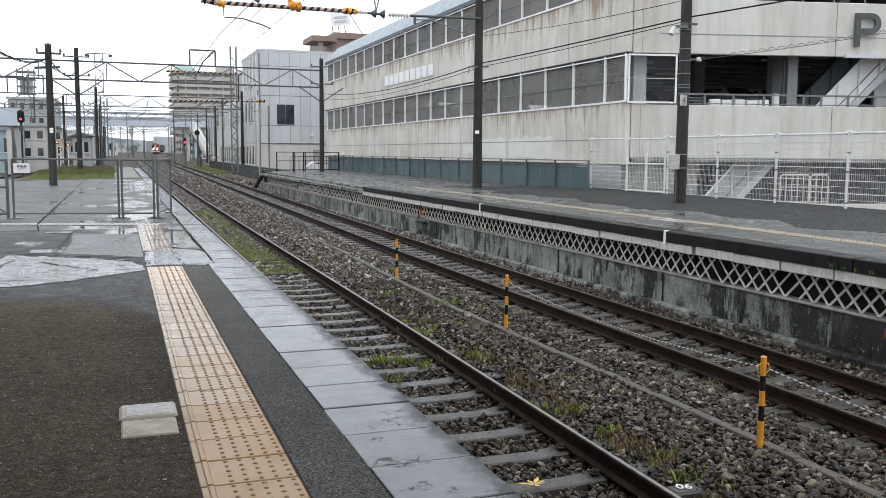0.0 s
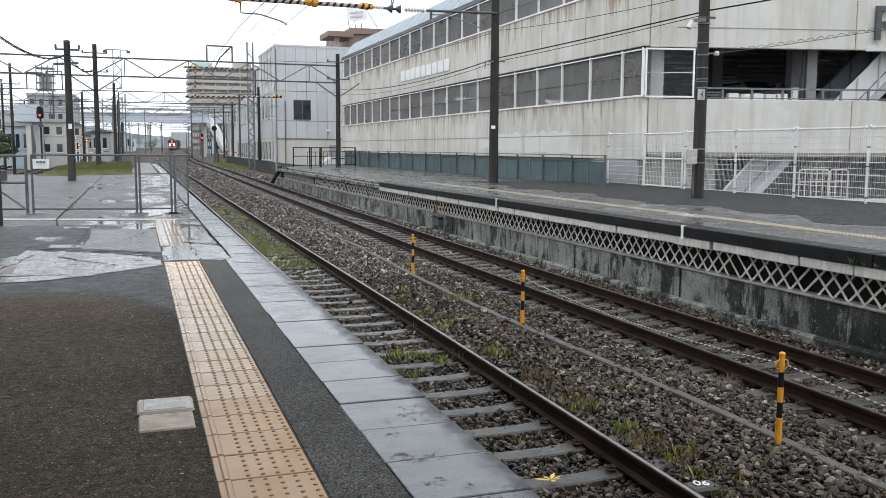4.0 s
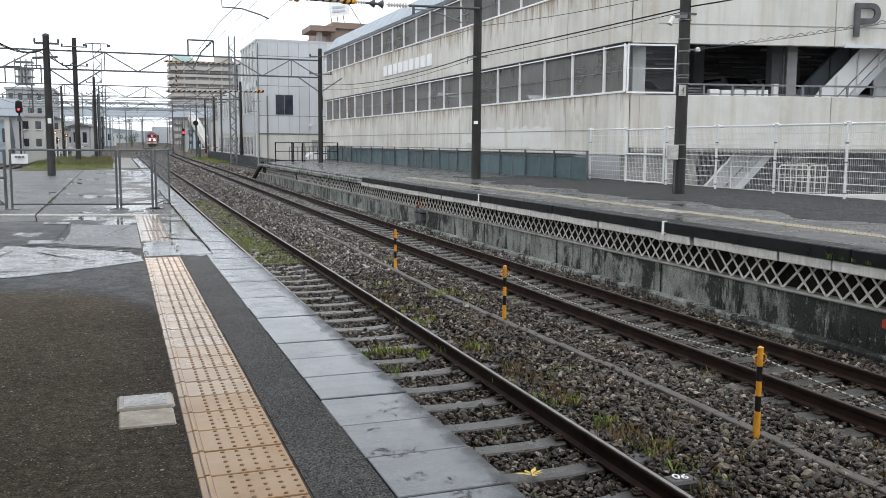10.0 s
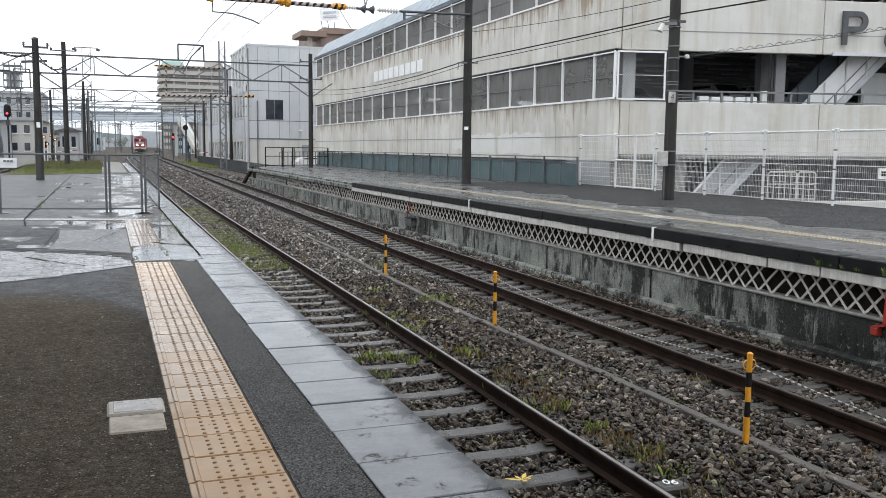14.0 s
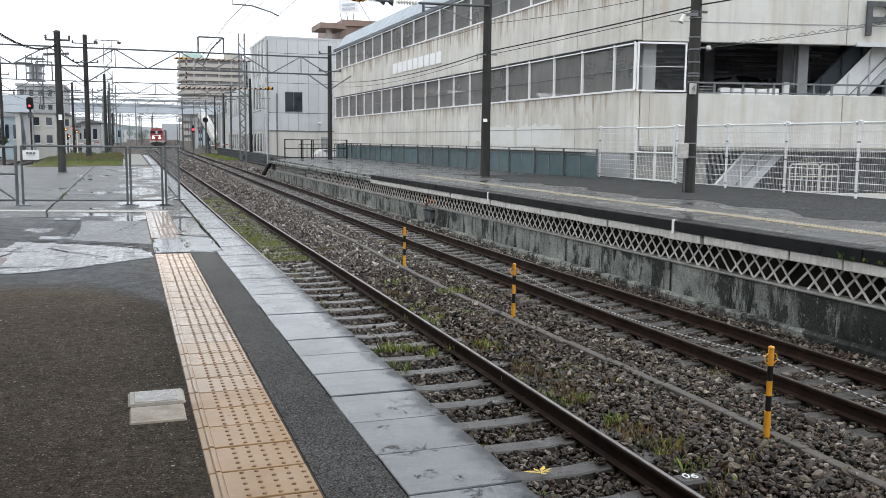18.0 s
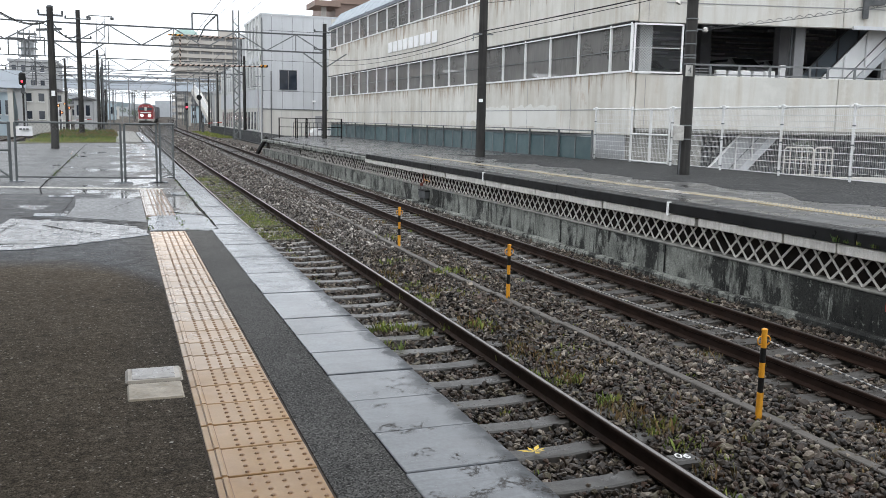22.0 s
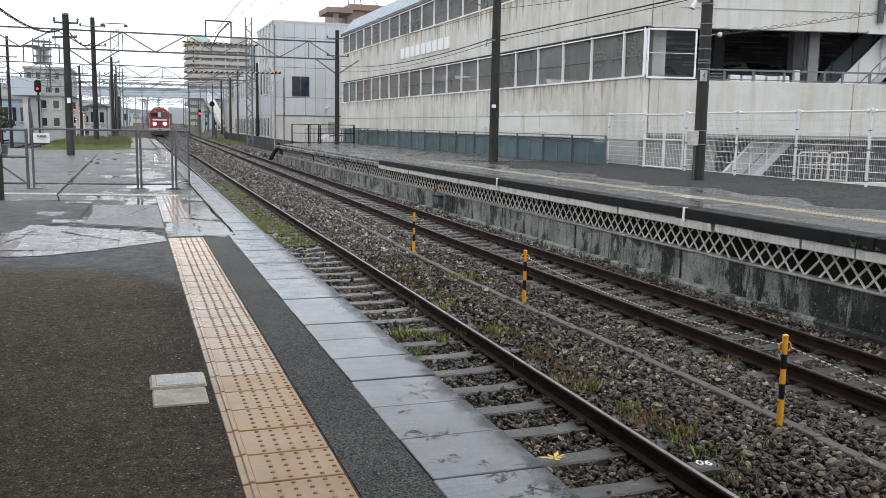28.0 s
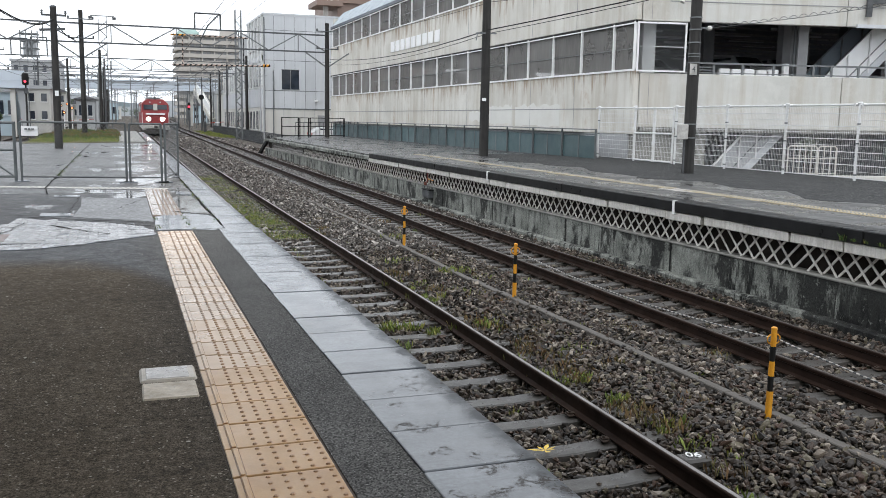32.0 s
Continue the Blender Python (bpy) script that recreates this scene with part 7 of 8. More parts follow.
for k in range(16):
    part("pilaster", box(B(), OX - 0.12, OX + 0.04, OY + 0.3 + 2.3 * k, OY + 0.62 + 2.3 * k, 4.1, OT if OY + 2.3 * k < OM - 1 else OL), M["office"], of)
part("stair_tower", lathe(B(), (OX + 1.1, 105.5, OL), [(1.25, 0), (1.25, 3.0), (0.9, 3.4)], 18), M["house_grey"], of, "rounded grey roof tower", True)
part("roof_tank", box(B(), OX + 3, OX + 6, 112, 117, OL, OL + 1.6, 0.1), M["house_grey"], of)

# steel fences beyond the platform
def picket(name, p, q, h, step, label, mat="dark_steel", rail=0.05):
    f = thing(name, (p[0], p[1], p[2]), label, "fence", "dark steel fences beyond the platform")
    p, q = Vector(p), Vector(q)
    part("top_rail", obox(B(), p + Vector((0, 0, h)), q + Vector((0, 0, h)), rail, rail), M[mat], f)
    part("bottom_rail", obox(B(), p + Vector((0, 0, 0.12)), q + Vector((0, 0, 0.12)), rail, rail), M[mat], f)
    n = int((q - p).length / step)
    for k in range(n + 1):
        a = p.lerp(q, k / n)
        part("bar", obox(B(), a, a + Vector((0, 0, h)), 0.04, 0.04, (0, 1, 0)), M[mat], f)
    return f


ef = thing("end_rail_fence", (9.83, 59.2, 0.04), "dark steel rail fence across the platform end", "fence", "dark steel fences beyond the platform")
EA, EB = Vector((9.83, 59.2, 0.04)), Vector((14.48, 61.15, 0.04))
for f_, r_ in ((0.0, 0.035), (0.255, 0.04), (0.28, 0.03), (0.42, 0.04), (0.445, 0.03), (0.70, 0.03), (1.0, 0.04)):
    q_ = EA.lerp(EB, f_)
    part("post", obox(B(), q_, q_ + Vector((0, 0, 1.32)), 2 * r_, 2 * r_, (0, 1, 0)), M["black"], ef)
for h_ in (1.30, 0.72, 0.12):
    part("rail", obox(B(), EA + Vector((0, 0, h_)), EB + Vector((0, 0, h_)), 0.045, 0.045), M["black"], ef)
picket("steel_fence", (11.15, 62.0, -1.0), (11.3, 122, -0.9), 1.05, 0.34, "dark picket fence beside the far track", "dark_steel", 0.05)
picket("steel_fence", (12.0, 66.0, -0.6), (18.0, 67.5, -0.5), 1.6, 0.32, "grey picket fence beyond the platform")
solo("track_side_wall", box(B(), 11.45, 11.6, 62, 128, -1.2, -0.55), M["dark_steel"], "low dark wall along the far track", "wall", kind="structure")
for x_, y_, h_ in ((11.15, 75.9, 6.0), (11.9, 97.0, 7.2), (11.9, 83.0, 5.4)):
    wpz = thing("slim_pole", (x_, y_, -1.1), "slim pale steel pole beside the far track", "pole", "slim pale poles")
    part("shaft", rod(B(), (x_, y_, -1.2), (x_, y_, h_ - 1.1), 0.07, 10), M["house_grey"], wpz, "", True)
    part("arm", obox(B(), (x_ - 0.5, y_, h_ - 1.3), (x_ + 0.3, y_, h_ - 1.25), 0.04, 0.05), M["steel"], wpz)

# lattice radio mast
def lattice_mast(x, y, z, top, w, label, head=False):
    t = thing("lattice_mast", (x, y, z), label, "mast", "steel lattice masts")
    for sx in (-1, 1):
        for sy in (-1, 1):
            part("leg", obox(B(), (x + sx * w / 2, y + sy * w / 2, z), (x + sx * w / 2, y + sy * w / 2, top), 0.08, 0.08, (0, 1, 0)), M["steel"], t)
    bm, zz, k = bmesh.new(), z, 0
    while zz < top - w:
        for s in (-1, 1):
            a, b = (-1, 1) if k % 2 else (1, -1)
            obox(bm, (x + a * w / 2, y + s * w / 2, zz), (x + b * w / 2, y + s * w / 2, zz + w), 0.05, 0.05)
            obox(bm, (x + s * w / 2, y + a * w / 2, zz), (x + s * w / 2, y + b * w / 2, zz + w), 0.05, 0.05)
        zz += w
        k += 1
    part("bracing", bm, M["steel"], t, "diagonal bracing")
    if head:
        part("head_beam", obox(B(), (x - 1.6, y, top), (x + 1.6, y, top), 0.15, 0.12), M["steel"], t)
        for s in (-1, 1):
            part("floodlight", box(B(), x + s * 1.6 - 0.25, x + s * 1.6 + 0.25, y - 0.2, y + 0.2, top - 0.45, top - 0.1, 0.05), M["dark_steel"], t)
    return t


lattice_mast(10.85, 90.3, -1.0, 11.6, 0.55, "pale steel lattice mast in front of the office")
lattice_mast(-2.3, 140, -0.8, 15.3, 1.1, "tall pale steel floodlight mast", True)

# apartment tower
def apartment(x0, y0, w, d, z0, floors, fh, label):
    a = thing("apartment_block", (x0, y0, z0), label, "apartment block", "far buildings")
    top = z0 + floors * fh
    r = 5.5
    bow = [(x0 + r - r * math.sin(t), y0 + r - r * math.cos(t)) for t in [k * math.pi / 14 for k in range(8)]]
    plan = [(x0 + w, y0)] + bow + [(x0, y0 + d), (x0 + w, y0 + d)]
    inner = [(x0 + w - 0.5, y0 + 1.4)] + [(x0 + r - (r - 1.4) * math.sin(t), y0 + r - (r - 1.4) * math.cos(t)) for t in [k * math.pi / 14 for k in range(8)]] + [(x0 + 1.4, y0 + d - 0.5), (x0 + w - 0.5, y0 + d - 0.5)]
    part("body", poly(B(), inner, z0, top), M["apt_dark"], a, "shaded recess wall")
    for k in range(floors):
        zz = z0 + k * fh
        part("balcony", poly(B(), plan, zz, zz + 1.55), M["apt"], a, "pale tan balcony band")
        for j in range(9):
            wx = x0 + r + 0.6 + j * (w - r - 2.0) / 8.6
            part("window", box(B(), wx, wx + 1.5, y0 + 1.33, y0 + 1.4, zz + 1.56, zz + fh - 0.2), M["apt_pane"], a)
    for j in range(5):
        xx = x0 + r + j * (w - r - 0.6) / 4
        part("pier", box(B(), xx - 0.25, xx + 0.25, y0 + 0.2, y0 + 1.6, z0, top), M["apt"], a)
    part("parapet", poly(B(), plan, top, top + 0.9), M["apt"], a)
    bm = bmesh.new()
    lathe(bm, (x0 + r, y0 + r, top + 0.9), [(4.6, 0), (4.3, 1.2), (3.0, 2.3), (1.0, 2.9)], 20)
    part("cupola", bm, M["verdigris"], a, "rounded pale green roof", True)
    part("lift_house", box(B(), x0 + w * 0.7, x0 + w * 0.95, y0 + 3, y0 + 8, top + 0.9, top + 3.4), M["apt"], a)
    return a


apartment(21.0, 380, 26.0, 22, 0, 12, 2.75, "tall tan apartment block with balconies and a rounded green roof")
bb = thing("rooftop_building", (25, 122, 0), "brown tiled building with a flat rooftop canopy", "building", "far buildings")
part("body", box(B(), 28.0, 42, 122, 140, 0, 16.9), M["brown_wall"], bb)
part("roof_slab", box(B(), 28.2, 42, 121.6, 138, 16.9, 17.7), M["brown_wall"], bb)
part("canopy", box(B(), 24.8, 28.3, 120.0, 126, 16.25, 16.95), M["brown_wall"], bb)
part("parapet", box(B(), 24.8, 28.6, 121.0, 121.9, 13.6, 14.6), M["brown_wall"], bb)
part("pier", box(B(), 26.0, 26.6, 121.2, 122, 13, 16.3), M["apt"], bb)
for k in range(4):
    part("window", box(B(), 30.8 + 1.8 * k, 32.0 + 1.8 * k, 121.96, 122, 14.6, 16.0), M["pane"], bb)
bl = thing("billboard", (28.8, 124, 18), "white rooftop billboard on a steel frame", "billboard")
part("board", obox(B(), (28.5, 125, 19.9), (31.0, 123.5, 20.1), 0.1, 2.0), M["white"], bl)
for k in range(2):
    part("text_bar", obox(B(), (28.9, 124.65, 20.1 - 0.55 * k), (30.5, 123.7, 20.2 - 0.55 * k), 0.12, 0.28), M["bridge"], bl, "unreadable blue lettering")
for k in range(3):
    part("strut", rod(B(), (28.9 + 0.8 * k, 125 - 0.4 * k, 17.69), (28.7 + 0.8 * k, 124.9 - 0.4 * k, 19.0), 0.06, 6), M["steel"], bl)
part("strut", rod(B(), (30.8, 123.6, 20.8), (33, 124, 17.69), 0.05, 6), M["steel"], bl)

# footbridge over the yard
fb = thing("footbridge", (-21, 178, 0), "pale blue covered footbridge across the tracks", "footbridge")
part("deck", box(B(), -34, 17.5, 178, 181, 5.95, 6.35), M["bridge"], fb)
part("side_wall", box(B(), -34, 17.5, 178, 178.12, 6.35, 7.7), M["bridge"], fb, "pale blue side wall")
part("roof", box(B(), -34, 17.5, 177.7, 181.3, 8.3, 8.45), M["bridge"], fb)
for k in range(22):
    part("mullion", box(B(), -34 + 2.4 * k, -33.85 + 2.4 * k, 178, 178.12, 7.7, 8.3), M["bridge"], fb)
for x in (-30, -14, 12.5, 17):
    part("column", box(B(), x - 0.35, x + 0.35, 179, 180, -1, 5.95), M["house"], fb)
part("stair", obox(B(), (13.6, 177, 6.0), (15.9, 168, 0.5), 1.6, 0.8), M["house"], fb, "white covered stair")
part("stair_wall", obox(B(), (13.2, 177, 7.0), (15.4, 168, 1.5), 0.12, 1.6), M["white"], fb, "white stair side")


# ---- overhead line gantries ----
def gantry(y, x0, x1, top, poles, detail, label):
    z0 = rise(y)
    g = thing("line_gantry", (x1, y, 0), label, "overhead line gantry", "overhead line gantries")
    d = 1.13
    for zz in (top, top - d):
        # distant gantries: haze put into the chords by paler steel
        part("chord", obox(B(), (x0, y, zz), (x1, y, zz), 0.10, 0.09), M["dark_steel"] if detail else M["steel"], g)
    n = max(2, round((x1 - x0) / 3.9))
    for k in range(n):
        xa, xb = x0 + (x1 - x0) * k / n, x0 + (x1 - x0) * (k + 1) / n
        xm = (xa + xb) / 2
        part("diagonal", obox(B(), (xa, y, top - d), (xm, y, top), 0.07, 0.07), M["steel"], g)
        part("diagonal", obox(B(), (xm, y, top), (xb, y, top - d), 0.07, 0.07), M["steel"], g)
        if detail:
            part("upright", obox(B(), (xm, y, top), (xm, y, top - d), 0.06, 0.06, (0, 1, 0)), M["steel"], g)
    for px in poles:
        part("pole", rod(B(), (px, y, -1.2 + z0), (px, y, top + 0.8), 0.17, 14, 0.13), M["pole"], g, "dark round pole", True)
        for s in (-1, 1):
            part("knee_brace", obox(B(), (px, y, top - d - 1.0), (px + s * 1.5, y, top - d), 0.08, 0.08), M["steel"], g)
        if detail:
            for zz in (top - 0.9, top + 0.25):
                a = part("cross_arm", obox(B(), (px - 0.75, y - 0.15, zz), (px + 0.75, y - 0.15, zz), 0.06, 0.06), M["dark_steel"], g)
                for s in (-0.7, 0.7):
                    part("pin_insulator", lathe(B(), (px + s, y - 0.15, zz + 0.03), [(0.05, 0), (0.06, 0.08), (0.03, 0.14)], 8), M["dark_steel"], a)
    return g


g1 = gantry(60.3, -22.0, 13.1, 6.85, (-2.28, 13.1), True, "dark steel truss gantry over the tracks between round poles")
for x0, x1, zt in ((4.5, 6.1, 7.85),):
    for p, q in (((x0, 6.85), (x0, zt)), ((x1, 6.85), (x1, zt)), ((x0, zt), (x1, zt))):
        part("top_frame", rod(B(), (p[0], 60.3, p[1]), (q[0], 60.3, q[1]), 0.05, 8), M["dark_steel"], g1)
wrapped(g1, "wrapped_bar", (3.13, 63.0, 6.67), (8.2, 63.0, 6.65), 0.05, 0.34, ("pinkwrap", "black"), "bar bound with faded and black tape", 21)
wrapped(g1, "wrapped_end", (3.15, 62.98, 6.67), (4.1, 62.98, 6.67), 0.06, 0.3, ("yellow", "black"), "yellow and black wrapped end", 26)
wrapped(g1, "wrapped_bar", (3.2, 63.0, 4.71), (9.7, 63.0, 4.82), 0.055, 0.34, ("pinkwrap", "black"), "bar bound with faded pale and dark tape", 22)
wrapped(g1, "wrapped_end", (9.2, 62.98, 4.84), (9.7, 62.98, 4.86), 0.10, 0.3, ("yellow", "black"), "yellow and black wrapped joint", 23)
wrapped(g1, "wrapped_drop", (3.9, 63.0, 6.6), (3.88, 63.0, 4.6), 0.045, 0.3, ("pinkwrap", "black"), "upright insulator wrapped in faded tape", 24)
wrapped(g1, "wrapped_drop", (7.9, 63.0, 6.6), (7.9, 63.0, 4.8), 0.05, 0.36, ("dark_steel", "black"), "dark wrapped upright", 25)
part("cantilever", pipe(B(), [(4.98, 62.5, 6.26), (5.5, 62.5, 7.3), (6.15, 62.5, 7.98)], 0.045, 7), M["dark_steel"], g1, "dark slanting cantilever", True)
part("insulator", disc_string(B(), (5.9, 62.5, 7.72), (6.3, 62.5, 8.12), 4, 0.11), M["dark_steel"], g1)
for k, (y, xr) in enumerate(((98, 12.6), (135, 13.5), (160, 14.5), (205, 17), (240, 20), (275, 22), (315, 24))):
    gantry(y, -26.0 - 2 * k, xr, 6.85 + 0.003 * (y - 60) + (0.6 if k > 1 else 0), (-2.0 - 0.3 * k, -15 - k, xr), k == 0, "distant steel truss gantry over the yard tracks")
fr = thing("gantry_frame", (-8.4, 98, 7.0), "small dark steel frames standing on a distant gantry", "steel frame")
for x0, x1, zt in ((-10.1, -8.6, 8.58), (-8.3, -6.85, 8.75)):
    for p, q in (((x0, 6.9), (x0, zt)), ((x1, 6.9), (x1, zt)), ((x0, zt), (x1, zt))):
        part("bar", rod(B(), (p[0], 98, p[1]), (q[0], 98, q[1]), 0.06, 8), M["dark_steel"], fr)
PL1 = mast(-2.40, 37.5, 0.0, 5.3, 0.135, "dark round wooden pole with short cross arms on the wet platform", ((5.02, -0.42, 0.45),))
part("tag", box(B(), -2.45, -2.32, 37.34, 37.36, 2.0, 2.2), M["white"], PL1, "white tag")
part("bracket", obox(B(), (-2.9, 37.45, 4.45), (-2.0, 37.45, 4.52), 0.05, 0.09), M["dark_steel"], PL1)
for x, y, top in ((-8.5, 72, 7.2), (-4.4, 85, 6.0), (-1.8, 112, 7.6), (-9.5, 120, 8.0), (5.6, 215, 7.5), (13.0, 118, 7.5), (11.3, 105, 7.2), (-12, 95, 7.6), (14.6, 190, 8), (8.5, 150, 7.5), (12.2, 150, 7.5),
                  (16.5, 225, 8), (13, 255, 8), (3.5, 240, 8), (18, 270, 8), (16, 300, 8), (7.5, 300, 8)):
    # past 100 m a paler paint carries haze in the pole colour
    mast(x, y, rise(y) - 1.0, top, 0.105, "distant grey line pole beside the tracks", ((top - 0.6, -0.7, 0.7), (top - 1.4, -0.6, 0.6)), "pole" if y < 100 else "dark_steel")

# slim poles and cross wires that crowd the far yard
# lighter steel than the near poles, haze in its colour
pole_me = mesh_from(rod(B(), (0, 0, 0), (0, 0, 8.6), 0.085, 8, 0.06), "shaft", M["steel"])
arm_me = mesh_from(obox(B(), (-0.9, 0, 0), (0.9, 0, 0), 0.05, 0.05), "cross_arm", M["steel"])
for k in range(64):
    y = rng.uniform(112, 330)
    x = xn(y) + rng.choice((-1, 1)) * rng.uniform(6.5, 7.5) if k % 3 == 0 else rng.uniform(-24, 24) * (0.5 + y / 400)
    if abs(x - xn(y)) < 2.2 or abs(x - xo(y)) < 2.2 or (12.0 < x < 22 and y < 126):
        continue
    fp = thing("line_pole", (x, y, rise(y) - 1.2), "slim grey line pole far down the yard", "pole", "poles along the railway")
    piece("shaft", pole_me, fp, pose(0, 0, 0))
    for zz in (7.4, 8.1):
        piece("cross_arm", arm_me, fp, pose(0, 0, zz))


# wires
def wire(name, runs, r, label, category="overhead wire"):
    w = thing(name, runs[0][0], label, category, "overhead wires")
    for p, q, sag in runs:
        part("span", pipe(B(), sagline(p, q, sag, 10), r, 4), M["black"], w, "", True)
    return w


wire("contact_wire", [((xn(-5), -5, 4.2), (xn(29.7) + 0.1, 29.7, 5.15), 0), ((xn(29.7) + 0.1, 29.7, 5.15), (xn(63) + 0.1, 63, 4.6), 0), ((3.2, 63, 4.6), (3.2, 98, 4.6), 0), ((3.2, 98, 4.6), (3.6, 150, 4.8), 0)], 0.010, "thin dark contact wire over the near track")
wire("messenger_wire", [((3.1, -5, 4.9), (4.67, 29.7, 6.12), 0.1), ((4.67, 29.7, 6.12), (6.12, 60.3, 7.79), 0.0), ((3.4, 60.3, 6.0), (3.4, 98, 6.0), 0.5), ((3.4, 98, 6.0), (3.6, 135, 6.1), 0.5)], 0.009, "thin dark messenger wire over the near track")
wire("contact_wire", [((7.1, 63, 4.6), (7.4, 98, 4.6), 0)], 0.010, "thin dark contact wire over the far track")
wire("messenger_wire", [((3.4, -5, 4.6), (5.40, 29.7, 5.91), 0.1), ((5.40, 29.7, 5.91), (7.50, 60.3, 7.61), 0.0), ((7.1, 63, 6.4), (7.4, 98, 6.2), 0.6)], 0.009, "thin dark messenger wire over the far track")
wire("feeder_cable", [((13.78, 19.5, 4.84), (12.16, 29.65, 4.52), 0.02), ((12.16, 29.65, 4.52), (13.1, 60.2, 5.3), 0.42), ((13.78, 19.5, 4.84), (14.9, 9.0, 4.72), 0.02)], 0.022, "thick bundled cable strung between the platform poles")
wire("feeder_cable", [((13.78, 19.5, 4.76), (12.16, 29.65, 4.40), 0.03), ((12.16, 29.65, 4.40), (13.1, 60.2, 4.95), 0.40)], 0.012, "thin cable strung between the platform poles")
wire("feeder_cable", [((12.3, 29.7, 5.5), (13.1, 60.2, 6.9), 0.3), ((12.3, 29.7, 5.5), (13.8, 19.5, 5.3), 0.1)], 0.010, "thin feeder wire between the platform poles")
lc = wire("looped_cable", [((-2.28, 60.3, 6.3), (-2.4, 37.5, 4.9), 0.5), ((-2.4, 37.5, 4.9), (-2.30, 16.5, 3.32), 0.35)], 0.010, "black carrier wire with a looped cable along the platform poles")
for p, q, sag, n in (((-2.28, 60.3, 6.3), (-2.4, 37.5, 4.9), 0.5, 360), ((-2.4, 37.5, 4.9), (-2.30, 16.5, 3.32), 0.35, 330)):
    part("loop", pipe(B(), [v + Vector((0.022 * math.cos(k * 1.5), 0, 0.022 * math.sin(k * 1.5) - 0.02)) for k, v in enumerate(sagline(p, q, sag, n))], 0.008, 4), M["black"], lc, "looped cable")
for k in range(10):
    y = 105 + 21 * k
    for xx in (-28, xo(y) + 7):
        # pale steel again in place of distance haze
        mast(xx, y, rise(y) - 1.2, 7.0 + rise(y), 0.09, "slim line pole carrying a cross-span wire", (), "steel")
    wire("cross_span", [((-28, y, 5.6 + rise(y)), (xo(y) + 7, y, 5.7 + rise(y)), 0.5)], 0.016, "thin cross-span wire over the far yard")
for k in range(7):
    x = -16 + 3.6 * k
    wire("contact_wire", [((x, 62, 4.7), (x + 0.2, 98, 4.8), 0.1), ((x + 0.2, 98, 4.8), (x + 1.0, 160, 5.1), 0.3), ((x + 1.0, 160, 5.1), (x + 4.0, 240, 5.5), 0.3)], 0.016, "thin contact wire over a yard track")
wire("feeder_cable", [((-26, 98, 5.1), (4, 98, 5.1), 0.1), ((-26, 75, 4.8), (8, 75, 5.0), 0.1), ((-26, 120, 5.2), (9, 120, 5.3), 0.1)], 0.018, "cross-span wire over the yard")
# coiled cable from the pole towards the near end
cc = thing("coiled_cable", (14.05, 19.5, 3.78), "cable wound in loops round its carrier wire", "cable")
pts = sagline((14.05, 19.45, 3.78), (20.85, 14.56, 5.02), 0.10, 10)
part("carrier", pipe(B(), pts, 0.008, 5), M["dark_steel"], cc)
pts = sagline((14.05, 19.45, 3.78), (20.85, 14.56, 5.02), 0.10, 220)
part("loop", pipe(B(), [p + Vector((0, 0, 0.075 * abs(math.sin(i * math.pi / 6)))) for i, p in enumerate(pts)], 0.008, 5), M["dark_steel"], cc)

# ---- the yard side: signal, buildings, trees ----
sig = thing("railway_signal", (-5.05, 55, -0.9), "slender railway signal post showing a red light", "railway signal")
part("post", rod(B(), (-5.05, 55, -1.2), (-5.05, 55, 2.9), 0.05, 10), M["pole"], sig)
part("ladder", obox(B(), (-4.88, 55.1, -1.2), (-4.92, 55.1, 2.5), 0.03, 0.05, (0, 1, 0)), M["dark_steel"], sig)
part("head", lathe(B(), (-5.05, 54.9, 2.85), [(0.08, 0), (0.17, 0.06), (0.19, 0.35), (0.17, 0.62), (0.08, 0.7)], 14), M["black"], sig, "rounded black signal head", True)
part("lens", rod(B(), (-5.05, 54.74, 3.05), (-5.05, 54.68, 3.05), 0.06, 14), M["redlamp"], sig, "lit red lens")
part("bracket", box(B(), -5.15, -4.95, 54.8, 55.2, 2.4, 2.7), M["dark_steel"], sig)
sig2 = thing("railway_signal", (10.3, 128, -0.5), "round railway signal beside the far track", "railway signal")
part("post", rod(B(), (10.3, 128, -0.9), (10.3, 128, 3.7), 0.08, 10), M["dark_steel"], sig2)
part("disc", rod(B(), (10.3, 127.92, 3.9), (10.3, 127.82, 3.9), 0.36, 18), M["black"], sig2, "round black target")
sig3 = thing("railway_signal", (8.9, 132, -0.5), "low railway signal showing a red light", "railway signal")
part("post", rod(B(), (8.9, 132, -0.9), (8.9, 132, 2.6), 0.08, 10), M["dark_steel"], sig3)
part("head", box(B(), 8.72, 9.08, 131.8, 132, 2.2, 3.2, 0.08), M["black"], sig3)
part("lens", rod(B(), (8.9, 131.8, 2.6), (8.9, 131.7, 2.6), 0.15, 12), M["redlamp"], sig3, "lit red lens")
for x, y, z in ((-7.1, 120, 2.3), (-6.4, 121, 2.5), (-5.75, 118, 2.0), (-6.7, 119, 1.45)):
    wl_ = thing("warning_lamp", (x, y, z), "lit amber-red warning lamp at a level crossing", "warning lamp", "crossing lamps")
    part("post", rod(B(), (x, y, -0.8), (x, y, z + 0.3), 0.06, 8), M["white"], wl_)
    part("lens", rod(B(), (x, y - 0.1, z), (x, y - 0.2, z), 0.085, 12), M["amber"], wl_, "lit lens")
    part("hood", rod(B(), (x, y + 0.05, z), (x, y - 0.1, z), 0.19, 12), M["black"], wl_)
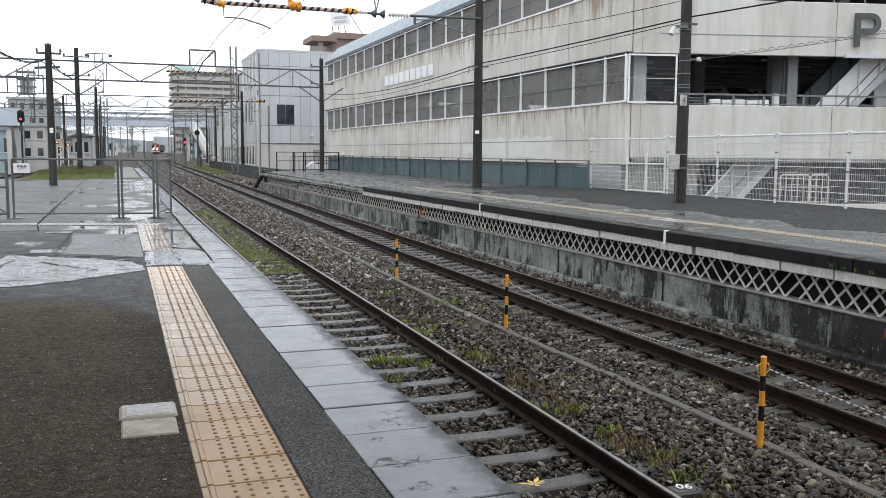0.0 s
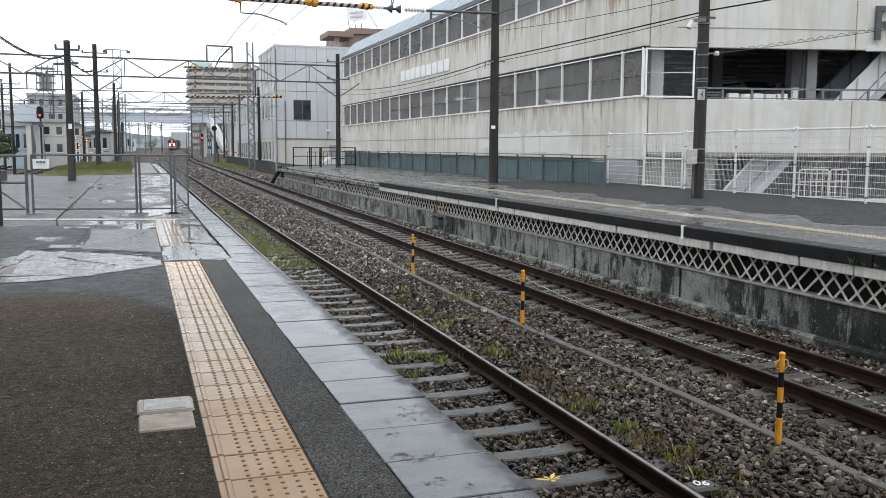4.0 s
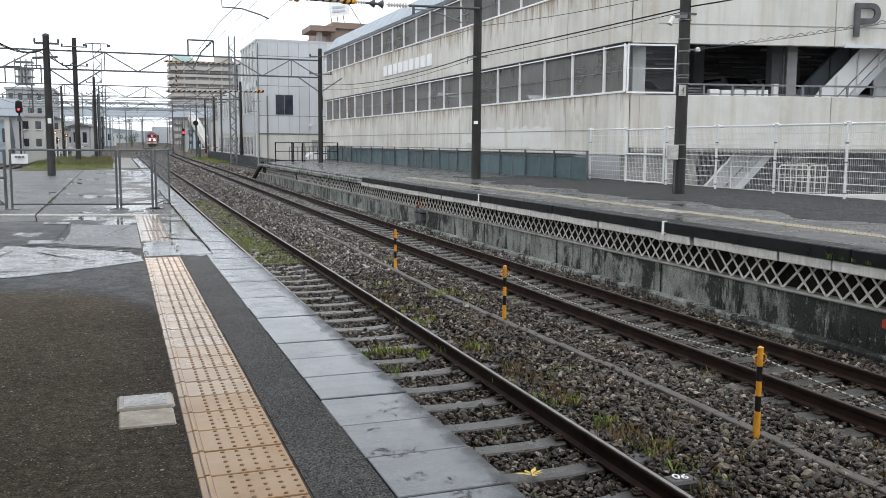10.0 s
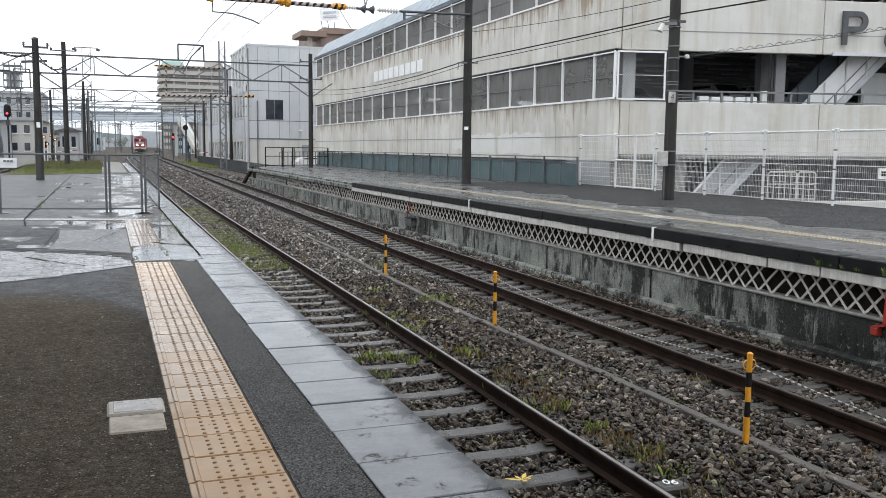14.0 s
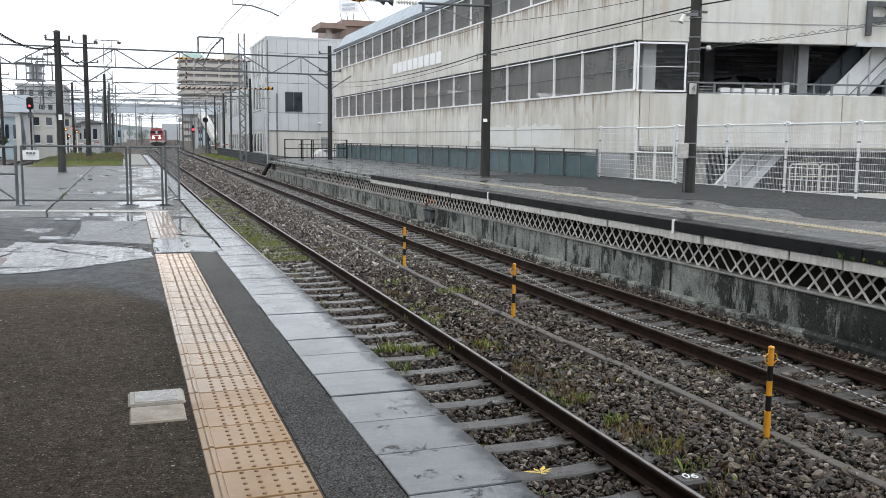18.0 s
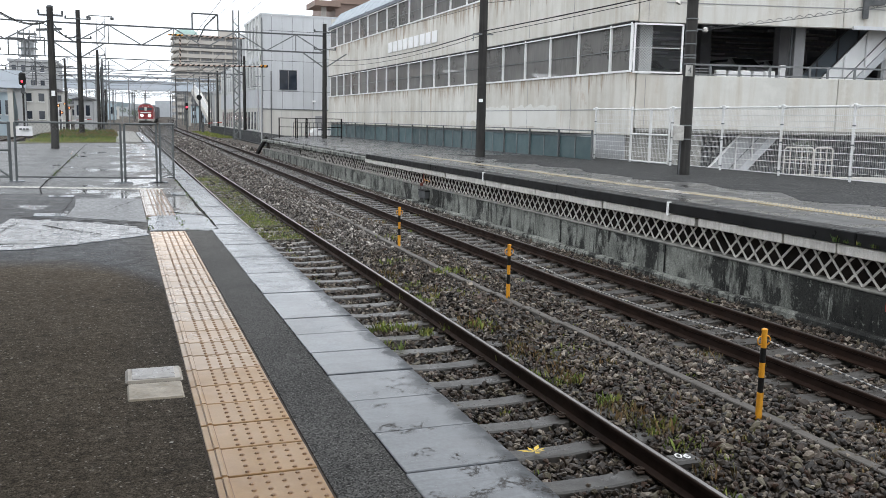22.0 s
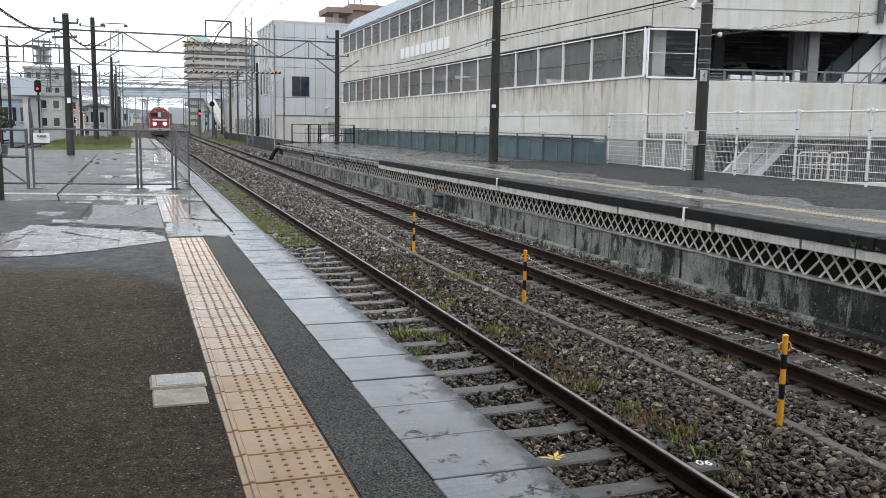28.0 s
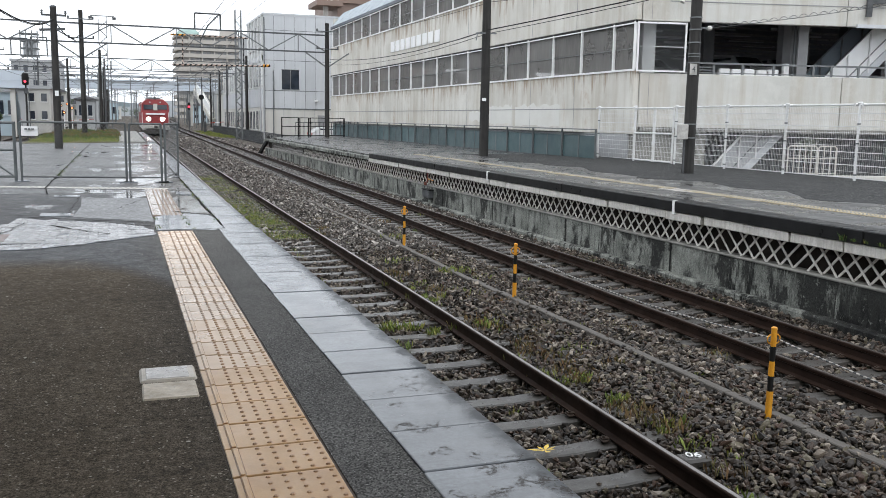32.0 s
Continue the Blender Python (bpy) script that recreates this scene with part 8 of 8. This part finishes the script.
for x in (-12.5, -7.0, 10.3):
    bar = thing("crossing_barrier", (x, 122, -0.6), "red and white level crossing barrier", "barrier", "crossing barriers")
    for k in range(6):
        part("stripe", obox(B(), (x + 0.6 * k, 122, 0.4 + 0.05 * k), (x + 0.6 * k + 0.6, 122, 0.45 + 0.05 * k), 0.08, 0.09), M["red" if k % 2 else "white"], bar)
    part("stand", box(B(), x - 0.25, x + 0.1, 121.8, 122.2, -0.9, 0.6), M["dark_steel"], bar)


def building(name, x0, x1, y0, y1, z1, wall, label, rows=2, cols=4, roof="flat", z0=-1.3):
    b = thing(name, (x0, y0, z0), label, "building", "far buildings")
    part("wall", box(B(), x0, x1, y0, y1, z0, z1), M[wall], b)
    if roof == "flat":
        part("roof", box(B(), x0 - 0.2, x1 + 0.2, y0 - 0.2, y1 + 0.2, z1, z1 + 0.35), M["house_grey"], b)
    else:
        bm = bmesh.new()
        h = (x1 - x0) * 0.22
        vs = [bm.verts.new(q) for q in ((x0 - 0.4, y0 - 0.4, z1), (x1 + 0.4, y0 - 0.4, z1), ((x0 + x1) / 2, y0 - 0.4, z1 + h), (x0 - 0.4, y1 + 0.4, z1), (x1 + 0.4, y1 + 0.4, z1), ((x0 + x1) / 2, y1 + 0.4, z1 + h))]
        for f in ((0, 1, 2), (3, 5, 4), (0, 2, 5, 3), (1, 4, 5, 2), (0, 3, 4, 1)):
            bm.faces.new([vs[i] for i in f])
        part("roof", bm, M["roof_dark"], b, "dark pitched roof")
    H, W = (z1 - 0.2) / rows, (x1 - x0) / cols
    for i in range(rows):
        for j in range(cols):
            wx, wz = x0 + W * (j + 0.28), 0.2 + H * (i + 0.3)
            w_ = part("window", box(B(), wx, wx + W * 0.45, y0 - 0.06, y0, wz, wz + H * 0.45), M["pane"], b)
            part("window_sill", box(B(), wx - 0.06, wx + W * 0.45 + 0.06, y0 - 0.14, y0, wz - 0.1, wz), M["white"], w_)
    return b


building("house", -9.25, -6.9, 100, 106, 3.75, "house", "small cream two-storey trackside house", 2, 2)
building("house", -18.0, -12.6, 102, 112, 4.6, "house", "cream house with small windows behind the yard", 2, 3)
building("house", -5.6, -3.4, 126, 134, 3.2, "house_grey", "low grey house by the level crossing", 1, 2, "pitched")
building("house", -12.4, -10.2, 99, 105, 3.3, "house_blue", "light blue clad shop house", 1, 3)
# grey plaster chosen to put some haze into this wall
building("apartment_block", -15.5, -9.0, 150, 166, 9.0, "house_grey", "pale apartment block behind the yard", 4, 5)
tank = thing("roof_frame", (-12, 150, 9.9), "steel frame with a tank on a rooftop", "roof frame")
for z in (9.85, 11.0, 12.1, 13.2):
    part("ring_beam", box(B(), -14.3, -11.7, 151, 154, z, z + 0.14), M["steel"], tank)
for x in (-14.2, -13.4, -12.6, -11.8):
    part("upright", obox(B(), (x, 151, 9.85), (x, 151, 13.7), 0.15, 0.15, (0, 1, 0)), M["steel"], tank)
part("tank", box(B(), -13.9, -12.1, 151.6, 153.4, 10.0, 12.4, 0.15), M["panel"], tank)
building("house", -30, -17, 110, 122, 6.5, "house_grey", "grey warehouse beside the yard", 2, 5)
building("house", -6.5, -3.5, 150, 158, 3.6, "house_grey", "small grey lineside hut", 1, 2)
building("house", -24, -16, 190, 205, 7.5, "house", "pale commercial building far beyond the yard", 3, 5)
building("house", 14.5, 21, 134, 150, 4.8, "house", "pale low building past the office", 2, 3)
building("house", 16.0, 24, 160, 175, 5.5, "house_grey", "grey low building past the office", 2, 3)
for k in range(15):
    y = 195 + 9.5 * k
    x0 = rng.choice((-1, 1)) * rng.uniform(9, 20) + (xn(y) + 3)
    x0 = x0 - 9 if x0 < xn(y) else x0 + 2
    building("house", x0, x0 + rng.uniform(5, 9), y, y + 7, rng.uniform(2.6, 5.2), rng.choice(("house", "house_grey", "office", "house_blue")), "distant low town house beside the line", rng.choice((1, 2)), 3, rng.choice(("flat", "pitched")))
town_rng = random.Random(63)
for k in range(26):
    left = k % 3 != 0
    y = town_rng.uniform(150, 235)
    x0 = town_rng.uniform(-26, -8.5) if left else town_rng.uniform(15.5, 24)
    h = town_rng.uniform(2.6, 5.0)
    building("house", x0, x0 + town_rng.uniform(2.6, 5.0), y, y + 6, h, town_rng.choice(("house", "house_grey", "office", "house_blue", "house_grey")), "small town house crowded behind the yard", 1 if h < 3.6 else 2, 2, town_rng.choice(("flat", "pitched", "pitched")))
# end pier and stair of an older footbridge
sh = thing("bridge_pier", (-9.85, 95, -1), "white concrete bridge pier with a wide cap beam", "bridge pier")
part("column", box(B(), -10.07, -9.62, 95, 95.6, -1.2, 3.62), M["house"], sh, "pale square column")
part("cap", box(B(), -11.0, -8.7, 94.6, 98, 3.62, 4.36, 0.05), M["bridge"], sh, "pale blue cap beam")
bm = bmesh.new()
vs = [bm.verts.new(q) for q in ((-9.5, 95.2, 3.6), (-8.75, 95.2, 3.6), (-8.5, 95.2, -0.9), (-9.0, 95.2, -0.9), (-9.5, 97, 3.6), (-8.75, 97, 3.6), (-8.5, 97, -0.9), (-9.0, 97, -0.9))]
for f in ((0, 1, 2, 3), (4, 7, 6, 5), (0, 4, 5, 1), (1, 5, 6, 2), (2, 6, 7, 3), (3, 7, 4, 0)):
    bm.faces.new([vs[k] for k in f])
part("stair_soffit", bm, M["house_grey"], sh, "dark grey stair soffit")
part("parapet", box(B(), -11.0, -8.7, 94.6, 94.7, 4.36, 5.3), M["bridge"], sh, "pale blue parapet")


def tree(x, y, z, h, r, label, n=900):
    t = thing("tree", (x, y, z), label, "tree", "trees behind the yard")
    bm = bmesh.new()
    rod(bm, (x, y, z), (x + 0.1, y, z + h * 0.5), 0.16 * h / 5, 8, 0.09 * h / 5)
    for k in range(6):
        a = k * 1.05
        rod(bm, (x + 0.05, y, z + h * (0.3 + 0.04 * k)), (x + r * 0.6 * math.cos(a), y + r * 0.6 * math.sin(a), z + h * (0.55 + 0.06 * k)), 0.05 * h / 5, 6, 0.02)
    part("trunk", bm, M["bark"], t)
    bm = bmesh.new()
    lumps = [(x + rng.gauss(0, r * 0.45), y + rng.gauss(0, r * 0.45), z + h * rng.uniform(0.45, 0.95), r * rng.uniform(0.25, 0.5)) for _ in range(12)]
    for k in range(n):
        cx, cy, cz, cr = lumps[k % 12]
        v = Vector((rng.gauss(0, 1), rng.gauss(0, 1), rng.gauss(0, 1))).normalized() * cr * rng.uniform(0.6, 1.1)
        p = Vector((cx, cy, cz)) + v
        s = 0.045 * h * rng.uniform(0.5, 1.2)
        u = Vector((rng.gauss(0, 1), rng.gauss(0, 1), rng.gauss(0, 1))).normalized()
        w = u.orthogonal().normalized()
        bm.faces.new([bm.verts.new(p + q) for q in (-u * s, w * s * 0.5, u * s, -w * s * 0.5)])
    part("crown", bm, M["leaf"], t)
    return t


tree(-12.0, 94, -1.2, 3.6, 1.2, "small dark green tree beside the bridge pier", 1200)
for x, y, h, r in ((-7.0, 236, 4, 2.6), (-13, 228, 5, 3.4), (4.6, 300, 3.6, 3.0), (22, 200, 5, 3), (-21, 215, 6, 4)):
    tree(x, y, rise(y) - 1.2, h, r, "dark green tree far down the line", 900)
# weedy bed at the platform end
solo("weed_bed", poly(B(), [(-4.3, 43.2), (-2.6, 44.1), (-0.3, 45.8), (-0.3, 80), (-4.2, 70)], -1.2, 0.02), M["grassbed"], "weedy soil bed at the platform end", "ground", kind="structure")
bed_rng = random.Random(41)


def bed_spots(count, y0, y1, height, blades):
    out = []
    for _ in range(count):
        y = bed_rng.uniform(y0, y1)
        x = bed_rng.uniform(-4.1, -0.4)
        if y > 43.6 + 0.57 * (x + 4.3):
            out.append((x, y, 0.0, bed_rng.uniform(0.15, 0.5), height * bed_rng.uniform(0.5, 1.5), blades))
    return out


tufts("grass", bed_spots(330, 43.4, 60, 0.11, 46), M["grass"], "rough green and yellow grass at the platform end", "grass")
tufts("leafy_weeds", bed_spots(120, 50, 74, 0.21, 40), M["sprout"], "taller leafy green weeds at the platform end", "weeds", 2.0)
tufts("dead_grass", bed_spots(170, 52, 74, 0.20, 46), M["dryweed"], "brown dead grass at the platform end", "grass")
tufts("lineside_grass", [(rng.uniform(9.5, 11.5), rng.uniform(96, 130), -0.95, 0.6, 0.30, 70) for _ in range(90)], M["grass"], "green grass along the far track", "grass")
# yard tracks
yt = thing("yard_tracks", (0, 0, 0), "rusty yard tracks beside the platform end", "railway track", kind="structure")
for x in (-7.6, -8.67, -12.0, -13.07, -17.0, -18.07):
    part("rail", sweep(B(), [(x + 0.00004 * max(0, y - 60) ** 2, y, ZR + rise(y)) for y in range(48, 340, 8)], RAIL), M["rail_side"], yt)
# far town and hills
town = thing("far_town", (0, 420, 0), "distant town along the horizon, haze in its colour", "town", kind="structure")
bm = bmesh.new()
for k in range(170):
    a = rng.uniform(-0.75, 1.05)
    d = rng.uniform(360, 900)
    x, y = d * math.sin(a), d * math.cos(a)
    if (abs(x - 18) < 14 and y < 520) or (abs(x - 36) < 24 and y < 430):
        continue
    w, h = rng.uniform(6, 22), rng.uniform(4, 10) if rng.random() < 0.85 else rng.uniform(10, 22)
    box(bm, x - w / 2, x + w / 2, y, y + 14, -2, h)
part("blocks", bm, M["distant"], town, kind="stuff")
bm = bmesh.new()
prev = None
for k in range(81):
    a = -1.2 + 0.03 * k
    h = 18 + 22 * noise.noise(Vector((k * 0.13, 3.1, 0.0))) + 10 * noise.noise(Vector((k * 0.5, 1.7, 0.0)))
    p = Vector((2200 * math.sin(a), 2200 * math.cos(a), -5))
    cur = (bm.verts.new(p), bm.verts.new(p + Vector((0, 0, 25 + h))))
    if prev:
        bm.faces.new((prev[0], cur[0], cur[1], prev[1]))
    prev = cur
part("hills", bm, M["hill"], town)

# ---- the freight train ----
def locomotive():
    t = thing("locomotive", (0, 0, 0), "red electric locomotive with lit headlights hauling a freight train", "locomotive")
    bm = bmesh.new()
    # body in plan: blunt nose at y = 0, running back along +y
    prof = [(-1.36, 1.0), (1.36, 1.0), (1.38, 2.4), (1.28, 3.2), (0.8, 3.62), (-0.8, 3.62), (-1.28, 3.2), (-1.38, 2.4)]
    rings = []
    for y, kx, kz in ((0.0, 0.90, 0.97), (0.18, 0.97, 0.99), (0.6, 1.0, 1.0), (16.4, 1.0, 1.0), (17.0, 0.92, 0.98)):
        rings.append([bm.verts.new((x * kx, y + (0.22 if (z > 2.3 and y == 0.0) else 0.0) + (0.25 if z > 3.3 and y < 0.3 else 0), 1.0 + (z - 1.0) * kz)) for x, z in prof])
    for a, b in zip(rings, rings[1:]):
        for i in range(8):
            bm.faces.new((a[i], a[(i + 1) % 8], b[(i + 1) % 8], b[i]))
    bm.faces.new(rings[0])
    bm.faces.new(rings[-1][::-1])
    part("body", bm, M["loco_red"], t, "deep red body shell", True)
    part("stripe", box(B(), -0.92, 0.92, -0.035, 0.10, 2.06, 2.22), M["white"], t, "white front band")
    for s in (-1, 1):
        part("windscreen", poly(B(), [(s * 0.18, 0.10), (s * 1.12, 0.12), (s * 1.12, 0.40), (s * 0.18, 0.40)], 2.58, 3.06), M["pane"], t, "dark windscreen")
        hl = part("headlight", rod(B(), (s * 0.66, 0.05, 1.62), (s * 0.66, -0.12, 1.62), 0.24, 18), M["silver"], t, "round headlight housing")
        # lens made oversize so the lit disc takes in the lamp's glare
        part("headlight_lens", rod(B(), (s * 0.66, -0.10, 1.62), (s * 0.66, -0.135, 1.62), 0.215, 18), M["lamp"], hl, "lit headlight")
        part("marker_lamp", rod(B(), (s * 0.5, 0.3, 3.3), (s * 0.5, 0.15, 3.3), 0.08, 10), M["silver"], t)
        part("handrail", rod(B(), (s * 1.28, -0.05, 1.0), (s * 1.28, -0.05, 2.3), 0.022, 8), M["white"], t, "white handrail")
        part("side_window", box(B(), s * 1.37 - 0.03, s * 1.37 + 0.03, 0.8, 1.5, 2.45, 3.05), M["pane"], t)
        part("side_grille", box(B(), s * 1.37 - 0.03, s * 1.37 + 0.03, 4.0, 13.0, 2.3, 2.9), M["silver"], t)
        part("step", box(B(), s * 1.15 - 0.2, s * 1.15 + 0.2, -0.1, 0.4, 0.55, 0.80), M["white_worn"], t, "white cab step")
    part("centre_door", box(B(), -0.20, 0.20, 0.0, 0.30, 2.5, 3.15), M["house"], t, "pale centre panel")
    part("nose_panel", box(B(), -0.32, 0.32, -0.03, 0.1, 1.25, 1.85), M["loco_red"], t)
    part("skirt", box(B(), -1.35, 1.35, 0.0, 16.8, 0.62, 1.0, 0.03), M["white_worn"], t, "grey lower skirt")
    part("buffer_beam", box(B(), -1.3, 1.3, -0.16, 0.1, 0.72, 1.02, 0.02), M["white_worn"], t, "pale buffer beam")
    part("coupler", box(B(), -0.16, 0.16, -0.55, 0.0, 0.72, 0.98, 0.04), M["under"], t)
    part("snow_plough", poly(B(), [(-1.15, 0.0), (0, -0.18), (1.15, 0.0), (1.15, 0.12), (-1.15, 0.12)], 0.15, 0.6), M["under"], t)
    part("underframe", box(B(), -1.2, 1.2, 0.3, 16.5, 0.25, 0.65), M["under"], t)
    for by in (3.2, 8.5, 13.8):
        for dy in (-1.1, 1.1):
            w = part("wheelset", rod(B(), (-0.6, by + dy, 0.48), (0.6, by + dy, 0.48), 0.07, 8), M["under"], t)
            for s in (-1, 1):
                part("wheel", rod(B(), (s * 0.50, by + dy, 0.48), (s * 0.62, by + dy, 0.48), 0.48, 20), M["under"], w)
    part("roof_gear", box(B(), -0.7, 0.7, 4.5, 12.5, 3.6, 3.85, 0.05), M["steel"], t)
    for y0 in (2.2, 13.2):
        part("pantograph", pipe(B(), [(0, y0, 3.65), (0, y0 + 1.3, 4.5), (0, y0 + 0.2, 5.1)], 0.04, 6), M["steel"], t)
        part("pantograph_head", obox(B(), (-0.85, y0 + 0.2, 5.12), (0.85, y0 + 0.2, 5.12), 0.12, 0.05), M["steel"], t)
    part("horn", rod(B(), (0, 0.5, 3.62), (0, 0.5, 3.85), 0.12, 10), M["dark_steel"], t)
    return t


def wagon(k):
    t = thing("freight_wagon", (0, 0, 0), "flat freight wagon loaded with dark containers", "freight wagon", "wagons of the freight train")
    part("frame", box(B(), -1.25, 1.25, 0.0, 19.0, 0.75, 1.0, 0.02), M["under"], t)
    for j in range(5):
        if (k + j) % 4 != 3 or k == 0:
            part("container", box(B(), -1.22, 1.22, 0.3 + 3.75 * j, 3.9 + 3.75 * j, 1.0, 3.45, 0.04), M["container"], t, "dark container")
    for by in (2.6, 16.4):
        part("bogie", box(B(), -0.95, 0.95, by - 1.2, by + 1.2, 0.35, 0.75, 0.03), M["under"], t)
        for dy in (-0.8, 0.8):
            for s in (-1, 1):
                part("wheel", rod(B(), (s * 0.50, by + dy, 0.43), (s * 0.62, by + dy, 0.43), 0.43, 18), M["under"], t)
    return t


loco = locomotive()
wagons = [wagon(k) for k in range(5)]


def on_track(y, length):
    """A vehicle whose nose is at y on the near track, turned along it."""
    xa, xb = xn(y), xn(y + length)
    za, zb = ZR + rise(y), ZR + rise(y + length)
    rz = -math.degrees(math.atan2(xb - xa, length))
    rx = math.degrees(math.atan2(zb - za, length))
    return pose(xa, y, za, rx, 0, rz)


def motions():
    times = [i * 2.0 for i in range(17)]
    nose = lambda t: 95.6 + 7.7 * (32.0 - t)
    walk(loco, [(t, on_track(nose(t), 17.0)) for t in times])
    for k, w in enumerate(wagons):
        walk(w, [(t, on_track(nose(t) + 17.8 + 19.9 * k, 19.0)) for t in times])


motions()
